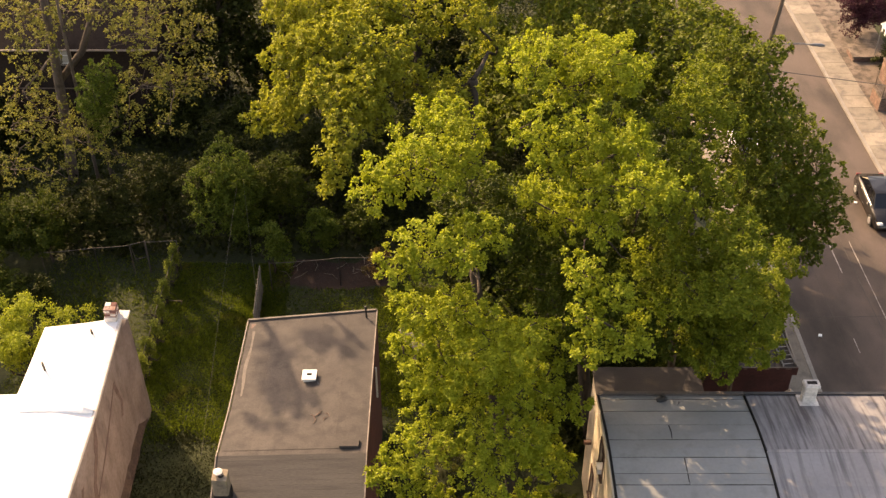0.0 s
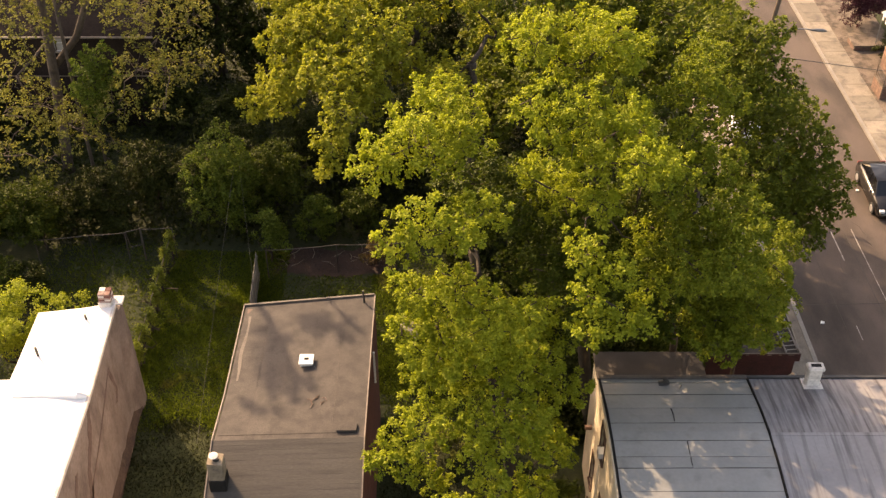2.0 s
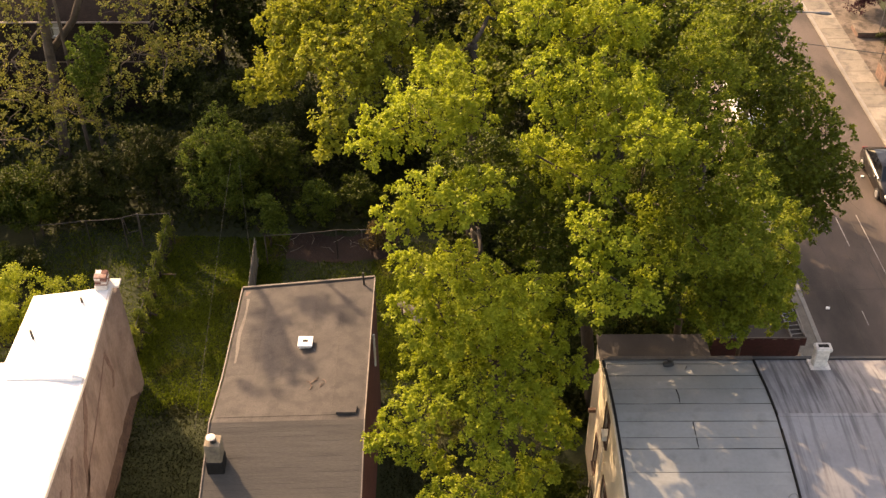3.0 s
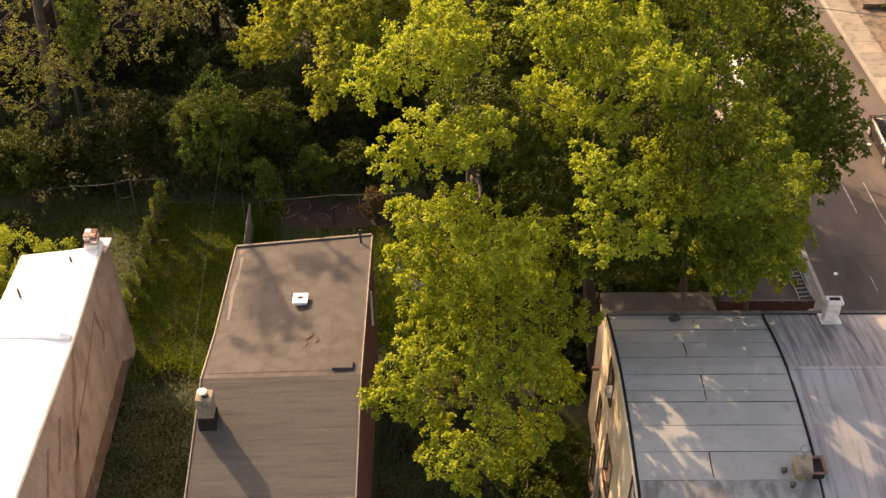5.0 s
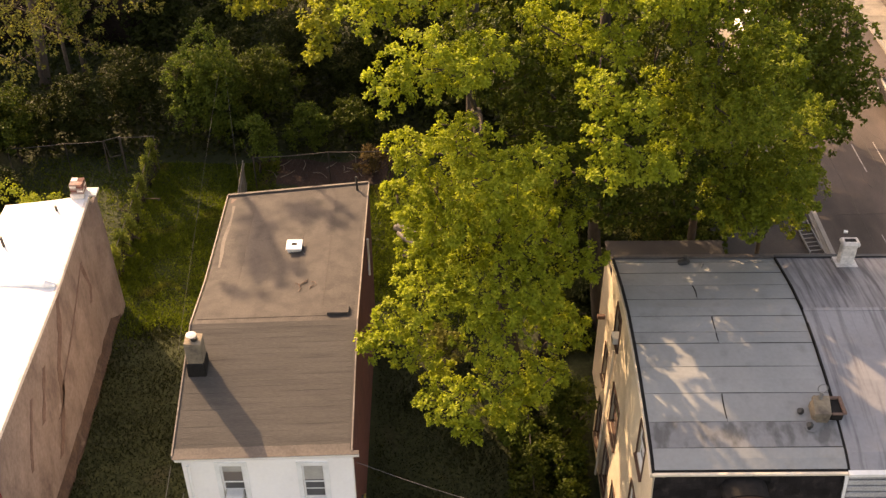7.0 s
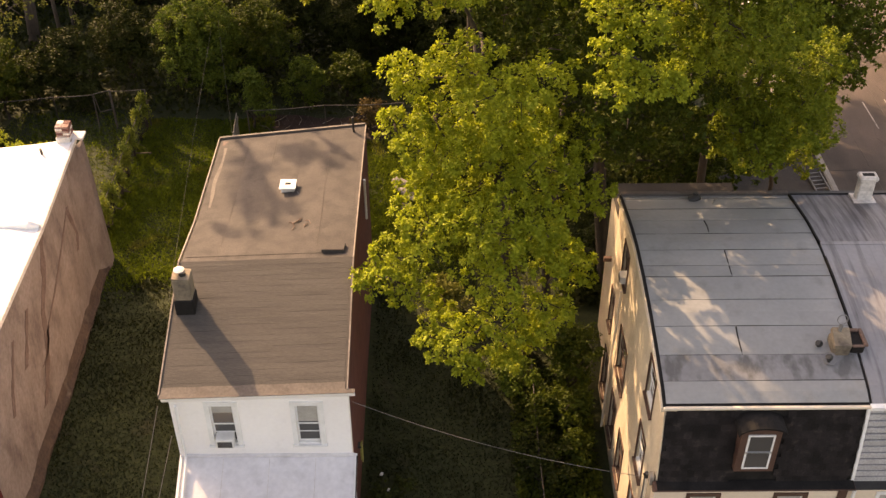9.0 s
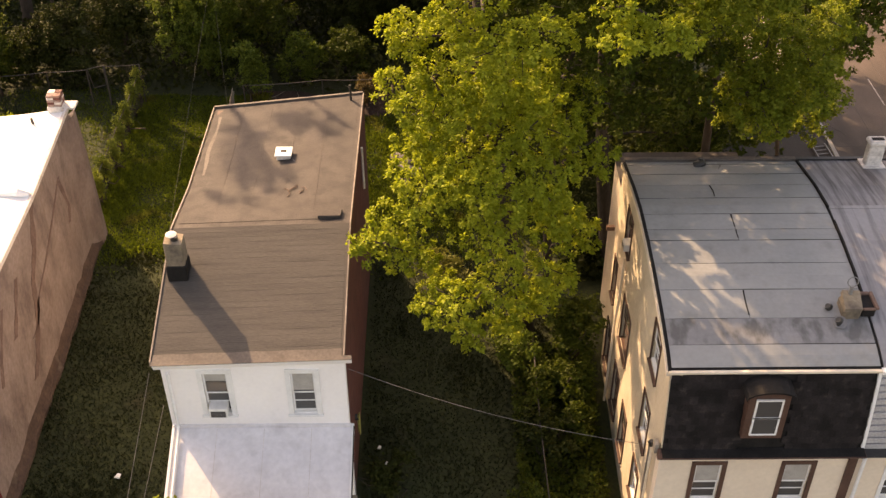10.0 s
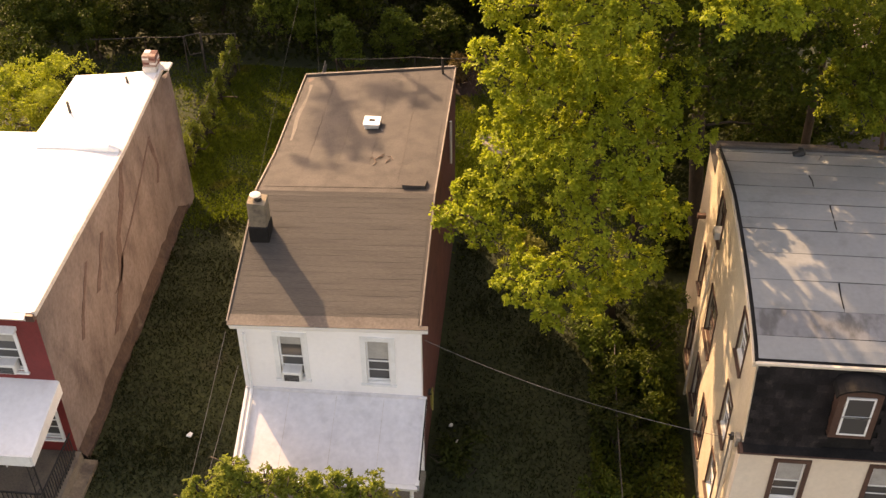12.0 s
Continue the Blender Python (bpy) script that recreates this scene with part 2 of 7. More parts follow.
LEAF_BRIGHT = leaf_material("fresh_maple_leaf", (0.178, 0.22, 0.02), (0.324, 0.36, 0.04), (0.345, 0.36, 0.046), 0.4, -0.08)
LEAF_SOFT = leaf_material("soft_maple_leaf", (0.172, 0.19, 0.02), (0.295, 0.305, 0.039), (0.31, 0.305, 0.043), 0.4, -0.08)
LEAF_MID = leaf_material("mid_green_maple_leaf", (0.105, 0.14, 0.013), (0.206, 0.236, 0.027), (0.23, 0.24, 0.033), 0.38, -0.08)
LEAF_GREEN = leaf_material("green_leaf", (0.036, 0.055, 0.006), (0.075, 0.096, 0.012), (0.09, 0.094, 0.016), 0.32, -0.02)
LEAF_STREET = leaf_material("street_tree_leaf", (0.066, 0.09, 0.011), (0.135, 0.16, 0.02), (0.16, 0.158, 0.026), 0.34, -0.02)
# Very dark leaf: the shade under and behind the trees is in its colour.
LEAF_SHADED = leaf_material("shaded_dark_green_leaf", (0.022, 0.03, 0.006), (0.044, 0.054, 0.01), (0.055, 0.052, 0.015), 0.3, 0.0)
LEAF_OLIVE = leaf_material("olive_young_leaf", (0.118, 0.122, 0.026), (0.205, 0.202, 0.047), (0.17, 0.13, 0.042), 0.4, 0.0)
LEAF_DRY = leaf_material("dry_brown_leaf", (0.08, 0.05, 0.018), (0.15, 0.1, 0.035), (0.12, 0.11, 0.03), 0.3, 0.1)
LEAF_VINE = leaf_material("vine_leaf", (0.13, 0.165, 0.026), (0.24, 0.27, 0.048), (0.27, 0.25, 0.07), 0.45, 0.0)
LEAF_SHRUB = leaf_material("shrub_leaf", (0.055, 0.085, 0.012), (0.12, 0.165, 0.024), (0.15, 0.16, 0.03), 0.4, -0.05)
LEAF_PURPLE = leaf_material("purple_leaf", (0.045, 0.014, 0.022), (0.075, 0.022, 0.03), (0.06, 0.03, 0.03), 0.25, 0.05)

# ---- shape helpers ----
AT = {}


def thing(name, at, label, category, group="", kind=""):
    ob = new(name)
    ob.empty_display_size = 0.2
    ob.location = at
    AT[ob.name] = Vector(at)
    return tagged(ob, label, category, group, kind)


def link_mesh(name, me, material, parent=None, label=""):
    me.materials.append(material)
    ob = new(name, me)
    if parent:
        ob.parent = parent
        ob.matrix_parent_inverse = Matrix.Translation(-AT.get(parent.name, Vector((0, 0, 0))))
    if label:
        ob["label"] = label
    return ob


def part(name, bm, material, parent=None, label="", smooth=False):
    bmesh.ops.recalc_face_normals(bm, faces=bm.faces)
    me = bpy.data.meshes.new(name)
    bm.to_mesh(me)
    bm.free()
    if smooth:
        me.shade_smooth()
    return link_mesh(name, me, material, parent, label)


def box(lo, hi, bm=None, bevel=0.0):
    """A box between two corners, with bevelled edges if asked."""
    own = bmesh.new()
    bmesh.ops.create_cube(own, size=1)
    lo, hi = Vector(lo), Vector(hi)
    for v in own.verts:
        v.co = Vector([lo[i] + (v.co[i] + 0.5) * (hi[i] - lo[i]) for i in range(3)])
    if bevel:
        bmesh.ops.bevel(own, geom=own.edges[:], offset=bevel, segments=1, affect="EDGES")
    if bm is None:
        return own
    me = bpy.data.meshes.new("tmp")
    own.to_mesh(me)
    own.free()
    bm.from_mesh(me)
    bpy.data.meshes.remove(me)
    return bm


def prism(points, extrude, bm=None):
    """A solid from a closed outline of 3D points, pushed along a vector."""
    bm = bm or bmesh.new()
    e = Vector(extrude)
    a = [bm.verts.new(p) for p in points]
    b = [bm.verts.new(Vector(p) + e) for p in points]
    n = len(a)
    bm.faces.new(a)
    bm.faces.new(b[::-1])
    for i in range(n):
        bm.faces.new((a[i], b[i], b[(i + 1) % n], a[(i + 1) % n]))
    return bm


def tube(path, radii, sides=6, bm=None):
    """A tapered tube along a path."""
    bm = bm or bmesh.new()
    rings = []
    path = [Vector(p) for p in path]
    for i, p in enumerate(path):
        d = (path[min(i + 1, len(path) - 1)] - path[max(i - 1, 0)]).normalized()
        u = d.orthogonal().normalized()
        w = d.cross(u)
        r = radii[i] if isinstance(radii, (list, tuple)) else radii
        rings.append([bm.verts.new(p + (u * math.cos(k * math.tau / sides) + w * math.sin(k * math.tau / sides)) * r) for k in range(sides)])
    for a, b in zip(rings, rings[1:]):
        for k in range(sides):
            bm.faces.new((a[k], a[(k + 1) % sides], b[(k + 1) % sides], b[k]))
    bm.faces.new(rings[0][::-1])
    bm.faces.new(rings[-1])
    return bm


def sweep(points, profile, bm=None):
    """One connected bar: a profile of (dx, dz) offsets carried along points."""
    bm = bm or bmesh.new()
    rings = [[bm.verts.new((p[0] + dx, p[1], p[2] + dz)) for dx, dz in profile] for p in points]
    k = len(profile)
    for a, b in zip(rings, rings[1:]):
        for i in range(k):
            bm.faces.new((a[i], a[(i + 1) % k], b[(i + 1) % k], b[i]))
    bm.faces.new(rings[0][::-1])
    bm.faces.new(rings[-1])
    return bm


def sag_line(a, b, sag, n=14):
    a, b = Vector(a), Vector(b)
    return [a.lerp(b, i / n) - Vector((0, 0, sag * 4 * (i / n) * (1 - i / n))) for i in range(n + 1)]


def wall(along, at, thick, u0, u1, z0, top, holes=(), cuts=()):
    """An upright wall with openings. along 'x' or 'y'; its outer face stands at 'at', and 'thick' (signed) leads inwards.
    top(u) is its upper edge; holes are (u0, u1, z0, z1)."""
    bm = bmesh.new()
    us = sorted({u0, u1, *cuts, *[h[0] for h in holes], *[h[1] for h in holes]})
    zs = sorted({z0, *[h[2] for h in holes], *[h[3] for h in holes]})
    seen = {}

    def vert(i, j, side):
        key = (i, j, side)
        if key not in seen:
            z = zs[j] if j < len(zs) else top(us[i])
            d = at + (thick if side else 0)
            seen[key] = bm.verts.new((us[i], d, z) if along == "x" else (d, us[i], z))
        return seen[key]

    def solid(i, j):
        if not (0 <= i < len(us) - 1 and 0 <= j < len(zs)):
            return False
        u, z = (us[i] + us[i + 1]) / 2, (zs[j] + (zs[j + 1] if j + 1 < len(zs) else zs[j] + 0.001)) / 2
        return not any(h[0] < u < h[1] and h[2] < z < h[3] for h in holes)

    for i in range(len(us) - 1):
        for j in range(len(zs)):
            if not solid(i, j):
                continue
            for s in (0, 1):
                bm.faces.new((vert(i, j, s), vert(i + 1, j, s), vert(i + 1, j + 1, s), vert(i, j + 1, s)))
            for di, dj, p, q in ((-1, 0, (i, j), (i, j + 1)), (1, 0, (i + 1, j), (i + 1, j + 1)), (0, -1, (i, j), (i + 1, j)), (0, 1, (i, j + 1), (i + 1, j + 1))):
                if not solid(i + di, j + dj):
                    bm.faces.new((vert(*p, 0), vert(*q, 0), vert(*q, 1), vert(*p, 1)))
    return bm


def sash_window(parent, along, at, out, u0, u1, z0, z1, casing, trim_w=0.09, sash=None, shade=0.5):
    """A double-hung window set in an opening: casing, sill, two sashes with glass, and a blind behind the upper glass.
    'out' is +1 or -1: the direction of the street side along the wall's normal."""
    sash = sash or MAT_TRIM

    def bx(a, b, c, d, n0, n1, bm=None, bev=0.0):
        n0, n1 = sorted((at + out * n0, at + out * n1))
        return box((a, n0, c), (b, n1, d), bm, bev) if along == "x" else box((n0, a, c), (n1, b, d), bm, bev)

    win = part("window", bx(u0, u1, z0, z0 + 0.05, -0.16, -0.02), sash, parent)
    t = trim_w
    bm = bx(u0 - t, u0, z0 - 0.02, z1 + t, -0.02, 0.035)
    bx(u1, u1 + t, z0 - 0.02, z1 + t, -0.02, 0.035, bm)
    bx(u0, u1, z1, z1 + t, -0.02, 0.04, bm)
    part("casing", bm, casing, win)
    part("sill", bx(u0 - t - 0.03, u1 + t + 0.03, z0 - 0.07, z0 - 0.005, -0.05, 0.08, None, 0.008), casing, win)
    zm = (z0 + z1) / 2
    for lo, hi, back in ((z0 + 0.05, zm + 0.02, -0.12), (zm - 0.02, z1, -0.08)):
        f = 0.045
        bm = bx(u0, u0 + f, lo, hi, back, back + 0.035)
        bx(u1 - f, u1, lo, hi, back, back + 0.035, bm)
        bx(u0 + f, u1 - f, lo, lo + f, back, back + 0.035, bm)
        bx(u0 + f, u1 - f, hi - f, hi, back, back + 0.035, bm)
        part("sash", bm, sash, win)
        part("pane", bx(u0 + f, u1 - f, lo + f, hi - f, back + 0.012, back + 0.018), MAT_GLASS, win)
        if back == -0.12:
            part("storm_rail", bx(u0 + f, u1 - f, (lo + hi) / 2 - 0.015, (lo + hi) / 2 + 0.015, back + 0.02, back + 0.034), sash, win)
    part("blind", bx(u0 + 0.01, u1 - 0.01, z1 - (z1 - z0) * shade, z1 - 0.005, -0.062, -0.056), MAT_CURTAIN, win) if shade else None
    return win


def loft(name, rows, material, parent, label="", thick=0.12):
    """A slab whose upper surface runs through rows of points of equal count."""
    bm = bmesh.new()
    grid = [[bm.verts.new(p) for p in r] for r in rows]
    low = [[bm.verts.new(Vector(p) - Vector((0, 0, thick))) for p in r] for r in rows]
    n, k = len(rows), len(rows[0])
    for i in range(n - 1):
        for j in range(k - 1):
            bm.faces.new((grid[i][j], grid[i][j + 1], grid[i + 1][j + 1], grid[i + 1][j]))
            bm.faces.new((low[i][j], low[i + 1][j], low[i + 1][j + 1], low[i][j + 1]))
    for i in range(n - 1):
        for j in (0, k - 1):
            bm.faces.new((grid[i][j], grid[i + 1][j], low[i + 1][j], low[i][j]))
    for j in range(k - 1):
        for i in (0, n - 1):
            bm.faces.new((grid[i][j], grid[i][j + 1], low[i][j + 1], low[i][j]))
    return part(name, bm, material, parent, label)


# ---- foliage ----


def leaf_cards(name, base, axis, normal, length, width, material, parent=None, label=""):
    """Many folded leaves: arrays of base points, growing directions, face normals, lengths and widths."""
    axis = axis / np.linalg.norm(axis, axis=1, keepdims=True)
    side = np.cross(axis, normal)
    side /= np.linalg.norm(side, axis=1, keepdims=True) + 1e-9
    up = np.cross(side, axis)
    ln, wd = length[:, None], width[:, None]
    mid = base + axis * ln * 0.5
    co = np.stack([base - up * ln * 0.05, mid + side * wd * 0.5 + up * wd * 0.15, base + axis * ln - up * ln * 0.12, mid - side * wd * 0.5 + up * wd * 0.15], 1).reshape(-1, 3)
    n = len(base)
    tri = (np.arange(n)[:, None] * 4 + np.array([0, 1, 2, 0, 2, 3])).reshape(-1)
    me = bpy.data.meshes.new(name)
    me.vertices.add(n * 4)
    me.vertices.foreach_set("co", co.astype(np.float32).ravel())
    me.loops.add(n * 6)
    me.loops.foreach_set("vertex_index", tri.astype(np.int32))
    me.polygons.add(n * 2)
    me.polygons.foreach_set("loop_start", np.arange(0, n * 6, 3, dtype=np.int32))
    me.update(calc_edges=True)
    return link_mesh(name, me, material, parent, label)


def sphere_dirs(rng, n):
    d = rng.normal(size=(n, 3))
    return d / np.linalg.norm(d, axis=1, keepdims=True)


def crown_points(rng, lobes, subs, tufts, leaves, sub_r=0.34, spread=0.16, up_bias=0.35):
    """Leaf bases and outward directions: lobes carry smaller rounded boughs, boughs carry tufts, tufts carry leaves."""
    base, out, heads = [], [], []
    for cx, cy, cz, rx, ry, rz in lobes:
        c, r = np.array((cx, cy, cz)), np.array((rx, ry, rz))
        n = max(4, int(subs * (rx * ry * rz) ** (2 / 3) / 3.2))
        d = sphere_dirs(rng, n)
        d[:, 2] = d[:, 2] * 0.9 + 0.1
        sc = c + d * r * rng.uniform(0.5, 1.08, (n, 1))
        sr = sub_r * (rx * ry * rz) ** (1 / 3) * rng.uniform(0.65, 1.35, n)
        for p, rad, dd in zip(sc, sr, d):
            heads.append((c, p))
            m = max(3, int(tufts * rng.uniform(0.6, 1.3)))
            e = sphere_dirs(rng, m) + dd * 0.5 + np.array((0, 0, up_bias))
            e /= np.linalg.norm(e, axis=1, keepdims=True)
            tp = p + e * rad * rng.uniform(0.72, 1.08, (m, 1)) * np.array((1.0, 1.0, 0.95))
            b = np.repeat(tp, leaves, 0) + rng.normal(size=(m * leaves, 3)) * spread * np.array((1, 1, 0.6))
            base.append(b)
            out.append(np.repeat(e, leaves, 0))
    return np.concatenate(base), np.concatenate(out), heads


def tree(name, foot, lobes, material, label, seed, trunk_r=0.3, fork=0.4, subs=13, tufts=13, leaves=15, leaf=0.17, category="tree", twigs=0.5, spread=0.16, sub_r=0.34, limb=1.0):
    rng = np.random.default_rng(seed)
    ob = thing(name, foot, label, category)
    base, out, heads = crown_points(rng, lobes, subs, tufts, leaves, sub_r, spread)
    n = len(base)
    axis = out * 0.5 + rng.normal(size=(n, 3)) * 0.75 - np.array((0, 0, 0.1))
    normal = out * 0.7 + np.array((0, 0, 0.6)) + rng.normal(size=(n, 3)) * 0.24
    leaf_cards("crown", base, axis, normal, leaf * rng.uniform(0.7, 1.3, n), leaf * rng.uniform(0.5, 0.8, n), material, ob)
    foot = Vector(foot)
    mean = Vector(np.mean([l[:3] for l in lobes], 0))
    top = foot.lerp(Vector((mean.x, mean.y, mean.z)), fork)
    top.x, top.y = foot.x + (mean.x - foot.x) * fork * 0.5, foot.y + (mean.y - foot.y) * fork * 0.5
    k = Vector((rng.normal() * 0.1, rng.normal() * 0.1, 0))
    part("trunk", tube([foot - Vector((0, 0, 0.3)), foot + Vector((0, 0, 0.3)), foot.lerp(top, 0.5) + k, top], [trunk_r * 1.35, trunk_r, trunk_r * 0.85, trunk_r * 0.7], 9), MAT_BARK, ob, smooth=True)
    for l in lobes:
        c = Vector(l[:3])
        m = top.lerp(c, 0.5) + Vector((rng.normal() * 0.35, rng.normal() * 0.35, 0.1 * (c - top).length))
        q = top.lerp(m, 0.5) + Vector((rng.normal() * 0.2, rng.normal() * 0.2, rng.normal() * 0.15))
        s = m.lerp(c, 0.5) + Vector(rng.normal(size=3) * 0.18)
        root = foot.lerp(top, rng.uniform(0.72, 1.0))
        part("limb", tube([root, q, m, s, c], [trunk_r * w * limb for w in (0.5, 0.4, 0.3, 0.22, 0.14)], 6), MAT_BARK, ob, smooth=True)
    bm = bmesh.new()
    for c, p in heads:
        if rng.random() < twigs:
            c, p = Vector(c), Vector(p)
            m = c.lerp(p, 0.45) + Vector(rng.normal(size=3) * 0.3)
            tube([c.lerp(m, 0.25), m, p], [trunk_r * 0.08, trunk_r * 0.06, 0.008], 4, bm)
    if bm.faces:
        tagged(part("twig_growth", bm, MAT_BARK, ob, smooth=True), kind="stuff")
    else:
        bm.free()
    return ob


SUNWARD = np.array((SUN_FROM.x * math.cos(SUN_ELEVATION), SUN_FROM.y * math.cos(SUN_ELEVATION), math.sin(SUN_ELEVATION)))


def puff_points(rng, lobes, spacing, leaves, droop=0.3, ragged=0.34, inner=0.34):
    """Leaves of a crown: each bough carries evenly spread tufts on its uneven outer shell, each tuft is a small dome of leaves."""
    base, axis, normal, heads = [], [], [], []
    cs, rs = np.array([l[:3] for l in lobes]), np.array([l[3] for l in lobes])
    for i, (x, y, z, r) in enumerate(lobes):
        n = max(8, int(13.2 * r * r / spacing ** 2))
        k = np.arange(n) + 0.5
        polar, turn = np.arccos(1 - 2 * k / n), k * 2.399963 + rng.uniform(0, 6.28)
        d = np.stack([np.cos(turn) * np.sin(polar), np.sin(turn) * np.sin(polar), np.cos(polar)], 1) + rng.normal(size=(n, 3)) * 0.45 * spacing / r
        d /= np.linalg.norm(d, axis=1, keepdims=True)
        swell = np.array([noise.noise((q[0] * 1.9 + i * 7.3, q[1] * 1.9, q[2] * 1.9)) for q in d])
        p = cs[i] + d * (r * (0.86 + ragged * swell + rng.normal(size=n) * 0.12))[:, None] * np.array((1.0, 1.0, 0.92))
        gap = np.linalg.norm(p[:, None] - cs[None], axis=2) / rs[None]
        gap[:, i] = 9
        keep = (gap.min(1) > 0.72) & (rng.random(n) > 0.08) & ((d[:, 2] > -0.5) | (rng.random(n) < 0.5))
        p, d = p[keep], d[keep]
        m = len(p)
        if not m:
            continue
        heads += [(cs[i], q) for q in p]
        up = d * 0.65 + np.array((0, 0, 0.6)) + rng.normal(size=(m, 3)) * 0.25
        up /= np.linalg.norm(up, axis=1, keepdims=True)
        size = spacing * rng.uniform(0.26, 0.52, m)
        rep = lambda a: np.repeat(a, leaves, 0)
        v = rng.normal(size=(m * leaves, 3)) * 0.75 + rep(up) * 0.75
        v /= np.linalg.norm(v, axis=1, keepdims=True)
        base.append(rep(p) + v * (rep(size) * rng.uniform(0.1, 0.8, m * leaves))[:, None])
        axis.append(v * 0.8 + rng.normal(size=(m * leaves, 3)) * 0.4 - np.array((0, 0, droop)))
        normal.append(rep(up) * 0.5 + v * 0.55 + SUNWARD * 0.55 + rng.normal(size=(m * leaves, 3)) * 0.3)
        m = int(n * leaves * inner)
        e = sphere_dirs(rng, m)
        base.append(cs[i] + e * r * rng.uniform(0.2, 0.78, (m, 1)))
        axis.append(e + rng.normal(size=(m, 3)) * 0.6)
        normal.append(e * 0.4 + rng.normal(size=(m, 3)) * 0.4 + np.array((0, 0, 0.7)))
    return np.concatenate(base), np.concatenate(axis), np.concatenate(normal), heads


def leafy_tree(name, foot, fork, lobes, material, label, seed, trunk_r=0.26, spacing=0.45, leaves=44, leaf=0.1, twigs=0.12, back=0.7, limb=1.0, every=2, bark=None, ragged=0.6, inner=0.13):
    """A broad-leaved tree: a trunk from foot to fork, limbs into the boughs (x, y, z, radius), twigs and tufted leaves. 'back' adds boughs on the far side."""
    rng = np.random.default_rng(seed)
    lobes = list(lobes)
    for x, y, z, r in lobes[:]:
        if rng.random() < back:
            lobes.append((x + rng.normal() * 0.4, y + r + rng.uniform(0.4, 1.4), z - rng.uniform(0.1, 0.9), r * rng.uniform(1.0, 1.35)))
    ob = thing(name, foot, label, "tree")
    base, axis, normal, heads = puff_points(rng, lobes, spacing, leaves, ragged=ragged, inner=inner)
    n = len(base)
    leaf_cards("crown", base, axis, normal, leaf * rng.uniform(0.7, 1.25, n), leaf * rng.uniform(0.65, 1.05, n), material, ob)
    foot, fork = Vector(foot), Vector(fork)
    bow = Vector((rng.normal() * 0.2, rng.normal() * 0.2, 0))
    part("trunk", tube([foot - Vector((0, 0, 0.3)), foot + Vector((0, 0, 0.35)), foot.lerp(fork, 0.35) + bow, foot.lerp(fork, 0.7) + bow, fork], [trunk_r * w for w in (1.5, 1.0, 0.88, 0.75, 0.6)], 10), bark or MAT_BARK, ob, smooth=True)
    # limbs branch: each bough hangs on the nearest trunk point or bough that lies further in
    nodes = [(foot.lerp(fork, f) + (bow if f < 0.9 else bow * 0), trunk_r * (0.8 - 0.35 * f)) for f in (0.45, 0.55, 0.65, 0.75, 0.85, 1.0)]
    order = sorted(lobes, key=lambda l: (Vector(l[:3]) - fork).length)
    for i, l in enumerate(order):
        c = Vector(l[:3])
        root, thick = min(nodes, key=lambda n: (n[0] - c).length + 0.8 * max(0.0, n[0].z - c.z))
        thick = max(0.035, thick * 0.62 * limb)
        nodes.append((c, thick))
        if i % every and i > 6:
            continue
        m = root.lerp(c, 0.5) + Vector((rng.normal() * 0.12, rng.normal() * 0.12, 0.07)) * (c - root).length
        q, e = root.lerp(m, 0.5) + Vector(rng.normal(size=3) * 0.08), m.lerp(c, 0.5) + Vector(rng.normal(size=3) * 0.1)
        part("limb", tube([root, q, m, e, c], [thick * w for w in (1.0, 0.9, 0.75, 0.6, 0.4)], 6), bark or MAT_BARK, ob, smooth=True)
    bm = bmesh.new()
    for c, p in heads:
        if rng.random() < twigs:
            c, p = Vector(c), Vector(p)
            c = c.lerp(p, rng.uniform(0.1, 0.6)) + Vector(rng.normal(size=3) * 0.2)
            m = c.lerp(p, 0.5) + Vector(rng.normal(size=3) * 0.14)
            tube([c, m, p], [0.022, 0.014, 0.006], 3, bm)
    tagged(part("twig_growth", bm, bark or MAT_BARK, ob, smooth=True), kind="stuff")
    return ob


# ---- ground, street ----


def smooth(a, b, t):
    t = min(1.0, max(0.0, (t - a) / (b - a)))
    return t * t * (3 - 2 * t)


def road_z(y):
    return -0.8 - 0.026 * min(max(y - 35, -60), 60)


def ground_z(x, y):
    lawn = -0.3 * (1 - smooth(20, 28, y)) - 0.85 * smooth(-1.5, 4.5, x)
    lawn += 0.05 * math.sin(x * 1.3 + y * 0.4) * math.sin(y * 0.9) * (1 - smooth(60, 90, y))
    low = road_z(y) - 0.35
    right = road_z(y) - 0.1 + 0.7 * smooth(30.2, 34, x)
    z = lawn + (min(low, lawn) - lawn) * smooth(13.0, 15.2, x)
    return z if x < 20 else (low if x < 26.7 else low + (right - low) * smooth(26.7, 27.1, x))


def ground_sheet():
    xs = [-1500, -600, -250, -120, -80] + [-60 + i * 1.0 for i in range(73)] + [12.5 + i * 0.5 for i in range(38)] + [32 + i * 2 for i in range(15)] + [80, 120, 250, 600, 1500]
    ys = [-1500, -600, -250, -100, -50, -20] + [-10 + i * 1.0 for i in range(106)] + [100, 120, 160, 250, 600, 1500]
    bm = bmesh.new()
    grid = [[bm.verts.new((x, y, ground_z(x, y))) for x in xs] for y in ys]
    for a, b in zip(grid, grid[1:]):
        for i in range(len(xs) - 1):
            bm.faces.new((a[i], a[i + 1], b[i + 1], b[i]))
    return tagged(part("ground", bm, MAT_GRASS_GROUND, smooth=True), "shaded green lawn and bare earth between the houses", "ground", kind="structure")


ground_sheet()


